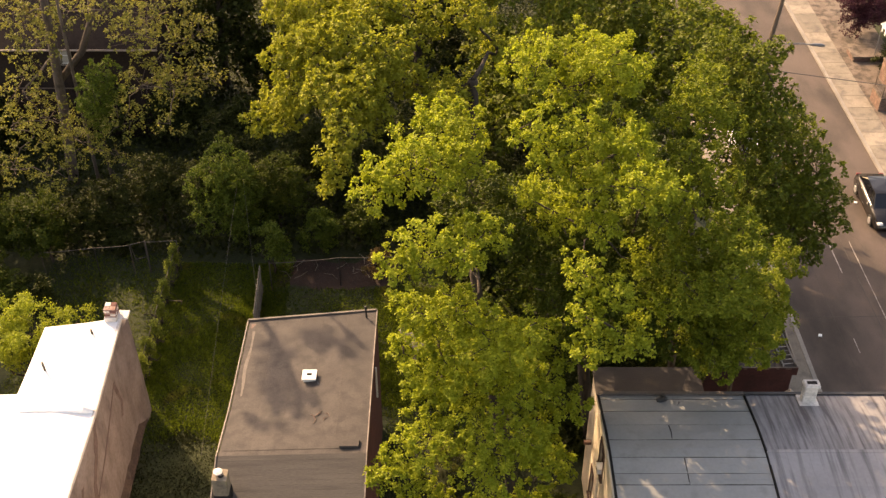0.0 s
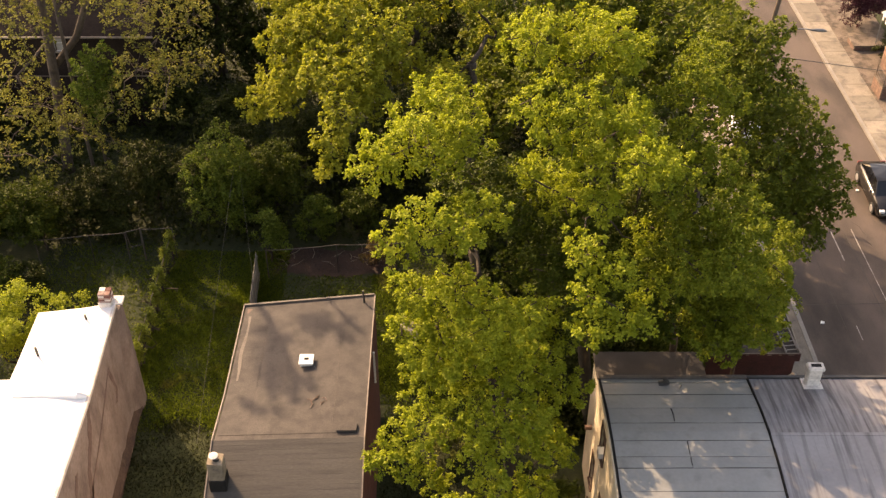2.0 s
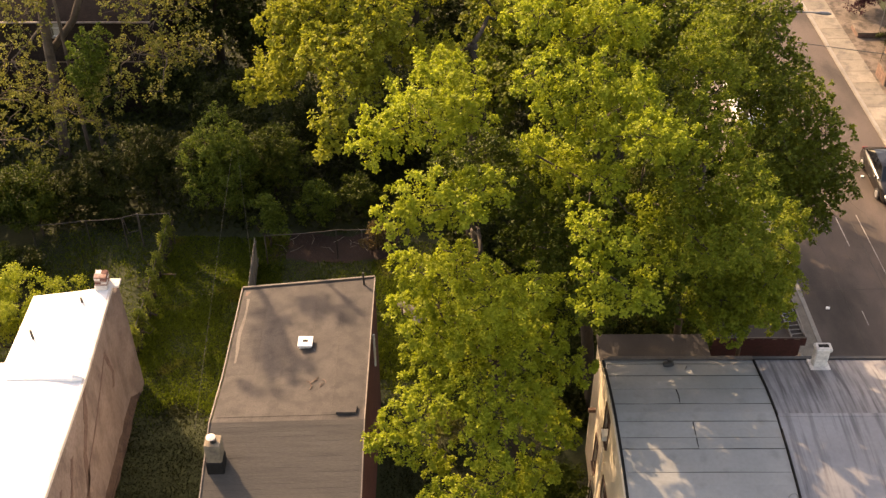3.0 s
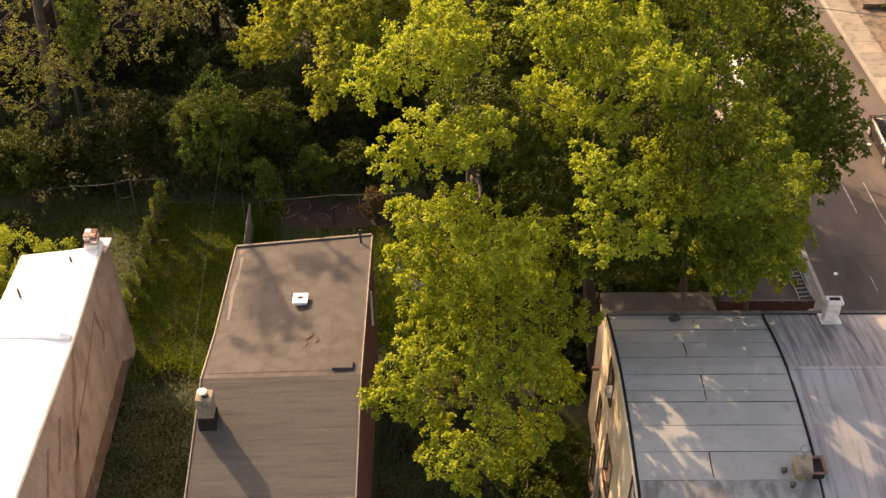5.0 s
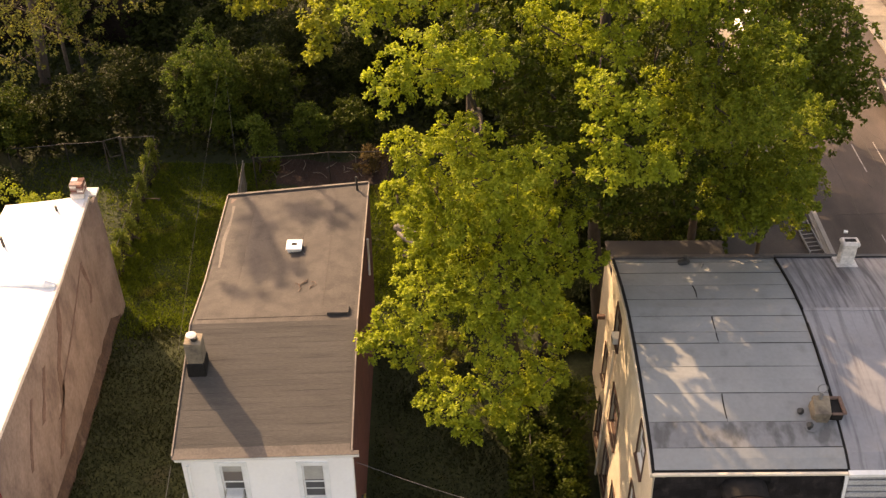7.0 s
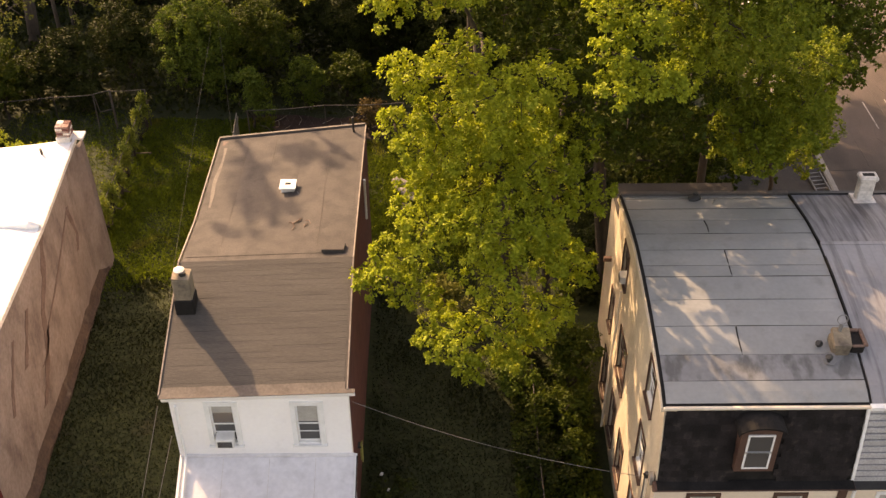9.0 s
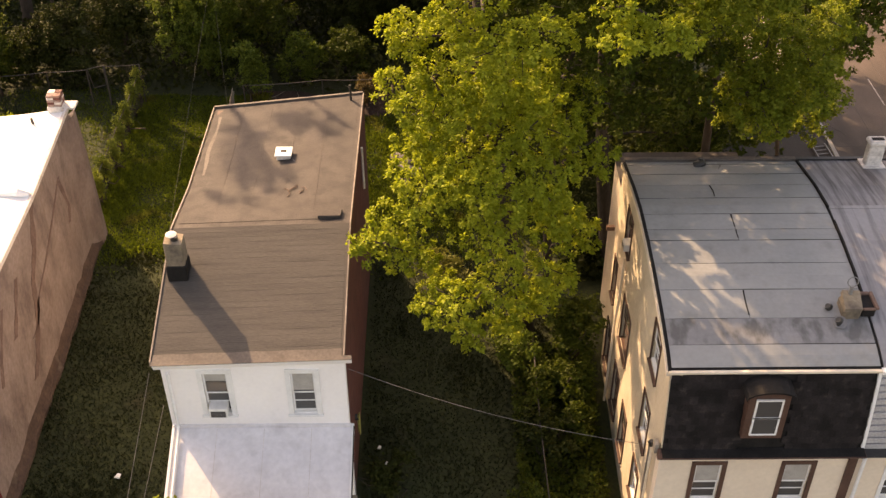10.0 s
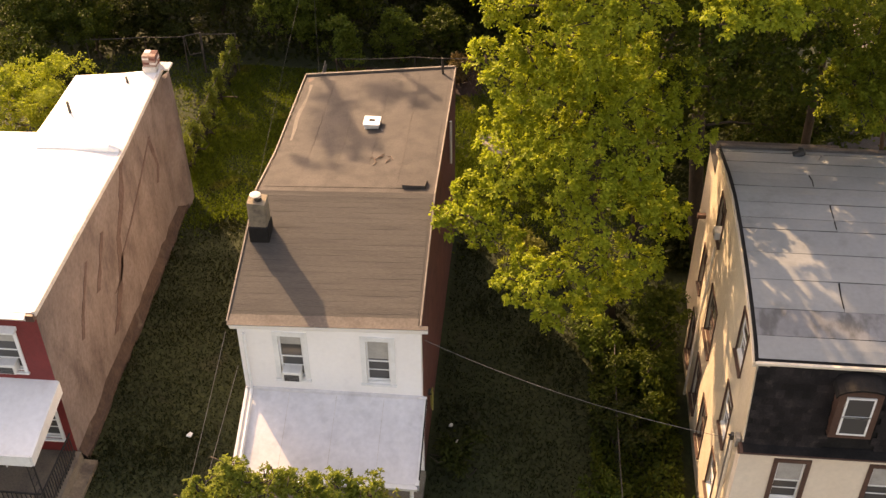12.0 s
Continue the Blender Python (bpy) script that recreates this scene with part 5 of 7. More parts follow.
def plastic_chair(x, y, z, turn):
    c = thing("plastic_chair", (0, 0, 0), "white moulded plastic chair on the porch", "chair")
    part("seat", box((-0.23, -0.22, 0.4), (0.23, 0.22, 0.43), None, 0.012), MAT_AC, c)
    for k in range(5):
        part("back_slat", prism([(-0.21 + 0.09 * k, 0.2, 0.43), (-0.15 + 0.09 * k, 0.2, 0.43), (-0.15 + 0.09 * k, 0.32, 0.86), (-0.21 + 0.09 * k, 0.32, 0.86)], (0, 0.02, 0)), MAT_AC, c)
    part("back_rail", box((-0.23, 0.31, 0.84), (0.24, 0.345, 0.9), None, 0.01), MAT_AC, c)
    for sx in (-1, 1):
        part("arm", box((sx * 0.26 - 0.03, -0.2, 0.62), (sx * 0.26 + 0.03, 0.28, 0.65), None, 0.01), MAT_AC, c)
        for sy in (-0.19, 0.2):
            part("leg", tube([(sx * 0.25, sy * 1.1, 0.0), (sx * 0.24, sy, 0.62 if sy < 0 else 0.45)], [0.02, 0.028], 6), MAT_AC, c)
    c.matrix_basis = pose(x, y, z, 0, 0, turn)
    return c


plastic_chair(-14.75, 19.9, 0.25, 35)
iron_column(-12.75, 18.45)
iron_column(-15.6, 18.45)

# ---- garage by the street ----


def garage():
    g = thing("garage", (13, 36, -1.2), "low flat-roofed dark red garage under the trees", "garage")
    part("wall", box((11.0, 34.2, -2.0), (15.0, 34.4, 1.55)), MAT_DARK_RED, g)
    part("wall", box((14.8, 34.4, -2.0), (15.0, 40.5, 1.55)), MAT_DARK_RED, g)
    part("wall", box((11.0, 34.4, -2.0), (11.2, 40.5, 1.55)), MAT_DARK_RED, g)
    part("wall", box((11.2, 40.3, -2.0), (14.8, 40.5, 1.55)), MAT_DARK_RED, g)
    part("roof", box((10.9, 34.15, 1.75), (15.1, 40.6, 1.88)), MAT_FLAT_DARK, g, "dark flat roofing")
    fas = part("fascia", box((10.88, 34.05, 1.5), (15.14, 34.15, 1.93), None, 0.01), MAT_DARK_RED, g, "dark red fascia with pale worn marks")
    part("fascia", box((15.1, 34.15, 1.6), (15.15, 40.6, 1.93)), MAT_WOOD_GREY, g, "pale weathered side edge")
    for k, (u, w) in enumerate(((11.7, 0.1), (12.3, 0.06), (12.8, 0.14), (13.3, 0.05), (13.7, 0.2), (14.2, 0.12), (14.6, 0.25))):
        part("mark", box((u, 34.04, 1.86), (u + w, 34.052, 1.9)), MAT_YARD, fas)
    part("roof_edge", box((11.0, 34.06, 1.93), (15.14, 34.12, 1.945)), MAT_FLASH, g)
    return g


garage()


def ladder():
    l = thing("ladder", (14.6, 34.3, 1.92), "aluminium ladder lying on the garage roof", "ladder")
    a, b = Vector((15.05, 34.2, 1.97)), Vector((14.93, 36.3, 1.93))
    side = Vector((0.54, 0.07, 0))
    for off in (Vector((0, 0, 0)), -side):
        part("rail", prism([a + off + Vector((-0.02, 0, 0.04)), a + off + Vector((0.02, 0, 0.04)), a + off + Vector((0.02, 0, -0.04)), a + off + Vector((-0.02, 0, -0.04))], b - a), MAT_METAL, l)
    for k in range(8):
        p = a.lerp(b, (k + 0.5) / 8)
        part("rung", tube([p, p - side], 0.018, 6), MAT_METAL, l)
    return l


ladder()

# ---- trees ----
MAPLE_UPPER = [
    (-0.7, 28.7, 15.9, 1.2), (-2.1, 27.8, 15.5, 0.7), (0.5, 29.1, 15.9, 0.9), (-1.6, 28.4, 15.8, 0.8), (-0.5, 25.4, 15.2, 1.0), (-1.4, 25.1, 14.9, 0.6),
    (0.6, 25.2, 15.1, 0.6), (1.2, 26.6, 14.9, 0.8), (-0.9, 26.4, 12.0, 0.8), (0.4, 25.4, 13.0, 0.8), (-1.3, 26.4, 10.5, 0.6), (-0.2, 26.3, 10.8, 0.7),
    (1.4, 24.1, 12.8, 1.0), (2.5, 23.9, 13.2, 0.8), (0.8, 27.3, 7.5, 1.0), (-0.7, 26.1, 8.8, 0.6), (2.1, 25.2, 9.7, 1.0), (3.3, 25.9, 9.3, 0.8)]
MAPLE_MIDDLE = [(-0.6, 25.6, 10.2, 0.7), (0.4, 25.2, 10.5, 0.8), (1.4, 25.0, 11.0, 0.8), (-0.3, 25.6, 9.2, 0.6), (0.6, 25.8, 12.2, 0.8), (2.4, 24.8, 10.8, 0.7),
    (-0.3, 22.7, 5.9, 0.42), (0.9, 22.0, 5.2, 0.32), (1.8, 22.4, 5.3, 0.42), (2.6, 23.2, 5.4, 0.45), (-1.95, 24.0, 6.6, 0.33), (-2.3, 24.1, 6.75, 0.22), (3.4, 24.0, 5.6, 0.4)]
MAPLE_LOWER = [
    (-0.4, 24.1, 8.7, 1.0), (-1.5, 24.6, 7.0, 0.7), (1.2, 23.6, 9.0, 1.1), (2.5, 23.8, 8.9, 0.9), (3.9, 25.5, 8.6, 0.7), (0.3, 22.3, 6.2, 0.8),
    (-0.8, 24.1, 6.5, 0.7), (-1.6, 24.2, 6.8, 0.5), (1.6, 22.8, 6.3, 0.8), (2.8, 23.1, 6.6, 0.7), (1.4, 23.1, 7.9, 0.9), (3.8, 24.6, 6.8, 0.7),
    (4.4, 25.3, 8.7, 0.5), (0.6, 21.7, 5.8, 0.4), (3.0, 24.2, 7.7, 0.8)]
leafy_tree("maple_tree", (2.9, 28.8, -0.6), (1.0, 27.8, 12.5), MAPLE_UPPER + MAPLE_MIDDLE + MAPLE_LOWER,
           LEAF_BRIGHT, "tall maple with sunlit yellow-green spring leaves between the houses", 11, 0.26, back=0.15)
leafy_tree("maple_tree", (6.2, 32.4, -0.8), (5.0, 30.8, 14.5), [
    (2.7, 30.7, 18.3, 0.8), (5.1, 31.1, 18.3, 0.9), (5.9, 30.9, 17.7, 0.6), (4.0, 31.8, 16.9, 0.8), (2.8, 28.1, 17.5, 0.8), (4.1, 28.0, 17.4, 0.9),
    (5.5, 27.6, 17.4, 0.7), (3.3, 28.1, 16.3, 0.7), (4.7, 26.8, 16.6, 0.7), (5.7, 25.8, 17.1, 0.8), (6.5, 26.0, 17.2, 0.5), (2.6, 28.2, 15.3, 0.5),
    (3.8, 28.2, 14.4, 0.7), (4.7, 26.4, 15.4, 0.7), (4.1, 24.9, 14.7, 0.7), (4.9, 24.3, 14.6, 0.6), (4.1, 23.8, 14.1, 0.6), (4.3, 23.2, 13.6, 0.7),
    (5.0, 23.2, 13.7, 0.5), (5.5, 23.0, 13.6, 0.4), (6.3, 27.2, 13.3, 0.7), (6.5, 25.7, 12.9, 0.7)],
           LEAF_BRIGHT, "broad maple with sunlit yellow-green crown behind the row houses", 12, 0.27, back=0.45)
leafy_tree("maple_tree", (9.4, 32.2, -0.8), (8.7, 31.0, 13.0), [
    (8.0, 30.4, 17.3, 0.8), (7.3, 30.6, 16.6, 0.6), (8.8, 30.2, 16.6, 0.7), (7.7, 28.8, 16.1, 0.8), (6.9, 26.9, 15.5, 0.7), (8.2, 27.7, 15.9, 0.8),
    (8.6, 26.6, 15.3, 0.9), (7.9, 26.9, 14.2, 0.8), (9.0, 25.5, 15.0, 0.7), (8.4, 24.6, 14.3, 0.8), (7.5, 24.7, 14.0, 0.8), (10.6, 27.9, 10.4, 0.8),
    (9.7, 27.7, 9.6, 1.0), (8.7, 28.0, 9.2, 0.7), (10.4, 27.1, 9.6, 0.7), (9.3, 27.2, 8.9, 0.7), (7.2, 26.0, 14.0, 0.7), (11.1, 28.5, 11.2, 0.5)],
           LEAF_MID, "maple with mid-green crown overhanging the row-house roofs", 19, 0.17, back=0.5)
leafy_tree("maple_tree", (11.4, 32.0, -0.8), (10.8, 31.0, 7.5), [
    (8.7, 28.4, 10.0, 0.8), (9.6, 27.9, 9.1, 0.7), (11.7, 31.0, 7.8, 0.8), (11.9, 31.6, 9.0, 0.8), (9.7, 28.5, 11.0, 0.8), (8.0, 26.9, 12.4, 0.7),
    (9.3, 28.0, 8.2, 0.6), (11.4, 30.7, 6.6, 0.7), (12.5, 32.1, 9.6, 0.7), (12.4, 31.1, 8.4, 0.5), (12.7, 32.0, 9.3, 0.6), (11.8, 30.2, 7.2, 0.8)],
           LEAF_MID, "low mid-green maple beside the garage", 27, 0.1, back=0.6)
# Dark-leaved boughs added to cover the sunlit garage wall.
GARAGE_BOUGHS = [(9.9, 33.4, 2.8, 1.0), (10.3, 34.8, 3.2, 1.0), (9.6, 36.2, 3.6, 1.2), (10.4, 37.6, 3.4, 1.2), (8.6, 35.2, 3.2, 1.2), (11.3, 33.4, 4.6, 0.9)]
# Boughs added on the sun's path to keep the cream house's roof shaded.
SHADING_BOUGHS = [(2.9, 28.5, 11.2, 1.0), (1.6, 30.2, 12.3, 1.2), (1.2, 31.6, 12.6, 1.0), (3.4, 27.3, 12.2, 0.9), (4.6, 26.2, 11.2, 0.8), (2.4, 28.9, 13.2, 0.8), (5.6, 27.6, 11.6, 0.9), (4.4, 28.2, 13.4, 0.9)]
# Darker leaf colour stands in for the shade between the bright crowns.
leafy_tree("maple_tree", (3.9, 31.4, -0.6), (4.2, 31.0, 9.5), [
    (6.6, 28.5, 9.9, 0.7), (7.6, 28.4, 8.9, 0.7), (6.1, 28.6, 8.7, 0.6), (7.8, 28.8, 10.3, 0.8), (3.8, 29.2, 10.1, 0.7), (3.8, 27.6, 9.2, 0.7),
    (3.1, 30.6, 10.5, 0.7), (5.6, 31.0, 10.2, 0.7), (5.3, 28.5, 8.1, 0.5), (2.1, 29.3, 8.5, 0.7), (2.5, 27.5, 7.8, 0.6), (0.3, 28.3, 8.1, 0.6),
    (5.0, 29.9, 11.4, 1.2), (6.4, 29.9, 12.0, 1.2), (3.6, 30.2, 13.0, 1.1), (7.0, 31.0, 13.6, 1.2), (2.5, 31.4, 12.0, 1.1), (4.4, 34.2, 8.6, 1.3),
    (6.6, 34.6, 8.8, 1.3), (2.6, 35.6, 9.6, 1.2), (8.4, 34.4, 8.0, 1.2), (3.2, 30.6, 3.6, 1.0)] + SHADING_BOUGHS + GARAGE_BOUGHS,
           LEAF_GREEN, "dark-leaved maple filling the crown gap, added to shade the roofs", 23, 0.17, spacing=0.4, leaves=18, leaf=0.14, back=0.3)
leafy_tree("shade_tree", (12.6, 40.0, -1.0), (13.0, 39.2, 8.0), [
    (12.1, 38.0, 14.2, 1.0), (12.9, 37.6, 12.9, 0.9), (12.8, 39.3, 10.5, 1.3), (14.3, 38.5, 10.2, 1.2), (15.1, 37.6, 9.7, 1.0), (16.5, 38.8, 7.4, 0.8),
    (14.5, 37.7, 8.3, 1.2), (12.8, 36.6, 9.6, 1.2), (15.8, 38.0, 6.5, 1.0), (16.5, 37.6, 7.0, 0.5), (14.6, 37.7, 6.2, 1.1), (15.5, 37.1, 5.7, 0.6),
    (11.3, 39.3, 13.9, 1.0), (12.8, 36.1, 7.7, 1.1), (11.3, 37.6, 13.0, 1.0), (13.0, 38.7, 14.6, 0.5)],
           LEAF_STREET, "dense green tree leaning over the street and garage", 13, 0.3, spacing=0.4, leaves=17, leaf=0.15, back=0.8)
tree("shade_tree", (8.6, 42.6, -0.6), [
    (8.0, 41.6, 6.2, 2.0, 1.9, 1.9), (10.2, 40.4, 4.8, 1.6, 1.5, 1.5), (5.8, 42.6, 6.8, 2.0, 2.0, 1.9), (9.8, 43.2, 7.4, 1.9, 1.9, 1.8), (3.6, 41.2, 5.6, 1.6, 1.6, 1.6), (7.4, 39.4, 4.0, 1.5, 1.4, 1.5), (12.4, 43.4, 5.4, 1.7, 1.7, 1.6)],
    LEAF_GREEN, "shaded green understorey tree behind the row houses", 20, 0.2, 0.4, subs=48, tufts=6, leaves=13, leaf=0.17, spread=0.08, sub_r=0.19, twigs=0.3, limb=0.7)
leafy_tree("maple_tree", (1.5, 43.2, -0.4), (1.3, 42.6, 11.0), [
    (-7.1, 44.1, 11.3, 1.0), (-5.5, 43.7, 12.1, 1.2), (-4.0, 43.2, 12.9, 1.2), (-2.4, 42.0, 12.5, 1.2), (-3.4, 40.3, 11.8, 1.1), (-4.9, 41.1, 11.5, 1.1),
    (-6.5, 42.5, 10.4, 1.0), (-8.5, 44.0, 8.1, 0.8), (-7.3, 43.3, 8.4, 0.8), (-4.0, 38.8, 10.8, 0.9), (-4.4, 37.6, 10.2, 0.7), (-4.6, 36.8, 9.5, 0.5),
    (-2.9, 40.0, 10.8, 0.9), (-1.6, 43.1, 10.7, 1.0), (-1.1, 45.5, 12.3, 1.4), (-3.1, 45.5, 13.1, 1.1), (-5.7, 46.2, 12.6, 1.2), (-7.3, 46.8, 12.2, 1.0),
    (1.2, 45.4, 12.7, 1.0), (0.0, 40.6, 10.7, 0.9), (2.5, 45.3, 11.0, 0.8)],
           LEAF_SOFT, "wide maple with layered yellow-green boughs and dark trunk", 14, 0.36, spacing=0.42, leaves=17, leaf=0.16, back=0.5, limb=1.1)
rng_canopy = random.Random(71)
SHADING_CANOPY = [(9.0, 51.0, 10.3, 1.8), (12.4, 50.6, 9.4, 1.6), (6.5, 55.0, 11.6, 2.0), (2.0, 49.0, 12.8, 1.8), (5.6, 48.0, 12.4, 1.7), (11.4, 47.4, 10.2, 1.5)]
# Grid of extra boughs, added to throw shade across the street.
for gx in range(8):
    for gy in range(8):
        x, y = 2.4 + 1.75 * gx + rng_canopy.uniform(-0.4, 0.4), 44.4 + 1.75 * gy + rng_canopy.uniform(-0.4, 0.4)
        if x + y < 68.3 and not (x < 6 and y > 54):
            SHADING_CANOPY.append((x, y, 7.9 + rng_canopy.uniform(-0.7, 0.7), rng_canopy.uniform(1.0, 1.35)))
leafy_tree("shade_tree", (11.0, 53.0, -1.2), (10.4, 52.0, 6.2), SHADING_CANOPY, LEAF_STREET, "broad green street-side tree with thin twigs, boughs added for road shade", 15, 0.32,
           spacing=0.6, leaves=15, leaf=0.23, twigs=0.3, back=0.0, every=4)
sparse = leafy_tree("sparse_tree", (-20.3, 50.5, 0.0), (-19.3, 49.9, 12.5), [
    (-11.8, 48.4, 10.2, 1.1), (-13.1, 47.0, 10.0, 1.4), (-14.3, 47.0, 10.9, 1.2), (-11.5, 48.1, 7.9, 0.8), (-12.7, 46.0, 8.5, 1.1), (-14.1, 45.8, 8.9, 1.1),
    (-12.4, 43.2, 8.3, 0.7), (-15.1, 45.2, 7.4, 1.1), (-19.6, 48.1, 9.7, 1.3), (-20.6, 49.3, 10.6, 1.2), (-18.0, 49.1, 11.0, 1.0), (-20.2, 46.8, 8.0, 1.2),
    (-19.3, 44.6, 6.8, 1.0), (-20.3, 44.6, 7.2, 0.8), (-17.0, 44.5, 6.4, 1.1), (-15.7, 45.2, 5.2, 0.9), (-18.4, 43.2, 5.5, 1.0), (-20.4, 43.6, 5.6, 0.9),
    (-15.7, 48.0, 11.6, 1.1), (-13.0, 48.8, 11.4, 1.2)],
           LEAF_OLIVE, "thinly leaved brownish-green tree with bare branches showing", 16, 0.3, spacing=0.48, leaves=10, leaf=0.13, twigs=0.22, back=0.3, every=1, bark=MAT_PALE_BARK, limb=0.8, inner=0.0, ragged=0.5)
# Unseen upper limbs, set back along the sun from their shadows on the roof.
for path in (((-19.3, 49.9, 12.5), (-19.0, 48.8, 15.4), (-18.4, 46.7, 17.3), (-17.6, 44.5, 17.6), (-16.9, 43.2, 17.6), (-16.7, 41.6, 17.4)),
             ((-19.9, 50.5, 6.2), (-18.2, 50.4, 8.2), (-17.3, 50.3, 10.2), (-16.6, 49.4, 14.0), (-15.9, 47.2, 17.2), (-15.4, 46.4, 17.5), (-14.7, 45.4, 17.7)),
             ((-18.0, 45.5, 17.4), (-18.2, 44.0, 17.7), (-18.0, 42.6, 17.9))):
    part("limb", tube(path, [0.2 - 0.09 * k / (len(path) - 1) for k in range(len(path))], 7), MAT_PALE_BARK, sparse, smooth=True)
# Unseen leaf tufts, placed so their shadows dapple the white house's roof.
DAPPLE_TUFTS = [
    (-18.6, 46.1, 0.3), (-18.2, 45.6, 0.33), (-18.6, 45.1, 0.28), (-18.1, 44.5, 0.33), (-17.8, 44.9, 0.28), (-18.3, 43.9, 0.28), (-17.9, 43.7, 0.36), (-17.5, 43.9, 0.3),
    (-17.2, 43.2, 0.28), (-18.1, 43.2, 0.28), (-17.6, 42.9, 0.33), (-17.2, 42.6, 0.22), (-16.9, 43.0, 0.2), (-17.7, 45.6, 0.18), (-18.9, 46.4, 0.18)]
SIDE_DAPPLE_TUFTS = [
    (-17.1, 46.6, 0.28), (-16.7, 46.3, 0.36), (-16.3, 46.3, 0.36), (-15.9, 46.0, 0.28), (-16.3, 45.6, 0.26), (-16.8, 45.6, 0.24), (-15.5, 45.8, 0.22), (-15.1, 46.0, 0.2),
    (-15.4, 45.1, 0.18), (-15.0, 45.1, 0.2), (-18.4, 41.9, 0.2), (-18.6, 42.2, 0.2), (-18.0, 41.6, 0.16), (-17.2, 41.4, 0.2), (-16.6, 41.9, 0.2), (-16.2, 42.5, 0.2), (-16.4, 43.0, 0.2)]
leafy_tree("sparse_tree", (-18.6, 49.6, 0.0), (-17.8, 47.6, 15.4), [(x, y, 17.5, r) for x, y, r in DAPPLE_TUFTS + SIDE_DAPPLE_TUFTS],
           LEAF_OLIVE, "added thin tree whose unseen top leaves dapple the brown roof", 46, 0.1, spacing=0.3, leaves=9, leaf=0.11, twigs=0.5, inner=0.0, back=0.0, bark=MAT_PALE_BARK, limb=0.7)
leafy_tree("sapling", (-16.5, 46.8, 0.0), (-16.4, 46.5, 8.2), [
    (-16.4, 46.6, 8.8, 0.9), (-16.6, 46.0, 8.0, 0.8), (-16.0, 46.3, 8.1, 0.7), (-16.5, 46.2, 7.2, 0.6), (-16.6, 46.3, 6.3, 0.5)],
           LEAF_SHRUB, "green ivy-clad sapling among the bare branches", 47, 0.1, spacing=0.34, leaves=16, leaf=0.13, back=0.4)
tree("garden_tree", (-17.2, 34.2, 0.0), [(-17.0, 34.2, 3.9, 1.5, 1.5, 1.3), (-18.6, 33.6, 3.4, 1.4, 1.4, 1.2), (-16.4, 35.6, 2.8, 1.3, 1.3, 1.1), (-18.8, 35.2, 3.0, 1.5, 1.4, 1.2), (-20.2, 34.2, 3.0, 1.3, 1.3, 1.1)],
     LEAF_BRIGHT, "small sunlit yellow-green tree behind the white roof", 17, 0.14, 0.4, subs=26, tufts=16, leaves=14, leaf=0.11, spread=0.08)
STREET_BOUGHS = [(-7.0, 17.6, 3.2, 0.55), (-6.1, 17.4, 3.1, 0.55), (-5.2, 17.4, 3.2, 0.5), (-4.3, 17.4, 3.3, 0.5), (-3.5, 17.4, 3.2, 0.5), (-5.0, 16.9, 2.5, 0.8),
                 (-7.3, 17.1, 2.4, 0.7), (-3.4, 17.0, 2.5, 0.7), (-6.2, 16.9, 2.5, 0.7), (-7.9, 17.3, 2.6, 0.45), (-2.9, 17.2, 2.9, 0.35)]
for sx, sz in ((-7.05, 4.0), (-6.75, 3.75), (-6.3, 3.5), (-5.75, 3.75), (-5.45, 3.8), (-4.9, 3.65), (-4.35, 3.75), (-3.95, 3.55), (-7.9, 3.2), (-3.4, 3.5)):
    STREET_BOUGHS += [(sx, 17.42, sz - 0.3, 0.2), (sx + 0.02, 17.4, sz - 0.1, 0.15), (sx + 0.03, 17.4, sz + 0.06, 0.09)]
leafy_tree("street_tree", (-5.2, 16.9, -0.5), (-5.2, 17.0, 2.4), STREET_BOUGHS, LEAF_VINE, "young street tree with upright leafy shoots before the porch", 18, 0.08,
           spacing=0.2, leaves=14, leaf=0.085, twigs=0.1, back=0.0, ragged=0.5)


def shrub(spot, size, material, label, seed, name="shrub", subs=14, leaf=0.13):
    x, y, r, h = *spot, *size
    z = ground_z(x, y)
    rng = random.Random(seed)
    lobes = [(x + rng.uniform(-0.5, 0.5) * r, y + rng.uniform(-0.5, 0.5) * r, z + h * rng.uniform(0.35, 0.7), r * 0.62, r * 0.62, h * 0.34) for _ in range(4)]
    lobes.append((x, y, z + h * 0.66, r * 0.55, r * 0.55, h * 0.33))
    return tree(name, (x, y, z), lobes, material, label, seed, 0.06, 0.35, subs=subs * 6, tufts=5, leaves=12, leaf=leaf, category="shrub", twigs=0.15, spread=0.085, sub_r=0.22)


shrub((-10.6, 45.2), (1.7, 6.4), LEAF_SHRUB, "tall dense green shrub catching evening sun", 31, "tall_shrub", 20)
shrub((-8.4, 46.2), (1.8, 4.2), LEAF_GREEN, "dark green shrub behind the wire fence", 32)
shrub((-8.3, 42.6), (1.0, 2.9), LEAF_SHRUB, "green shrub growing over the fence corner", 33)
shrub((-6.1, 44.3), (1.1, 2.6), LEAF_SHRUB, "green shrub catching light behind the yard", 34)
shrub((-4.3, 45.2), (1.3, 2.2), LEAF_GREEN, "dark green shrub behind the yard fence", 35)
shrub((-3.1, 42.4), (0.7, 1.5), LEAF_DRY, "dry brownish brush behind the yard fence", 36)
shrub((-12.3, 46.0), (1.6, 4.4), LEAF_SHADED, "shaded dark green shrub at the back of the yards", 37)
shrub((-14.6, 47.0), (1.8, 4.2), LEAF_SHADED, "shaded dark green shrub at the back of the yards", 38)
shrub((-17.0, 45.5), (1.7, 3.6), LEAF_SHADED, "shaded dark green shrub at the back of the yards", 39)
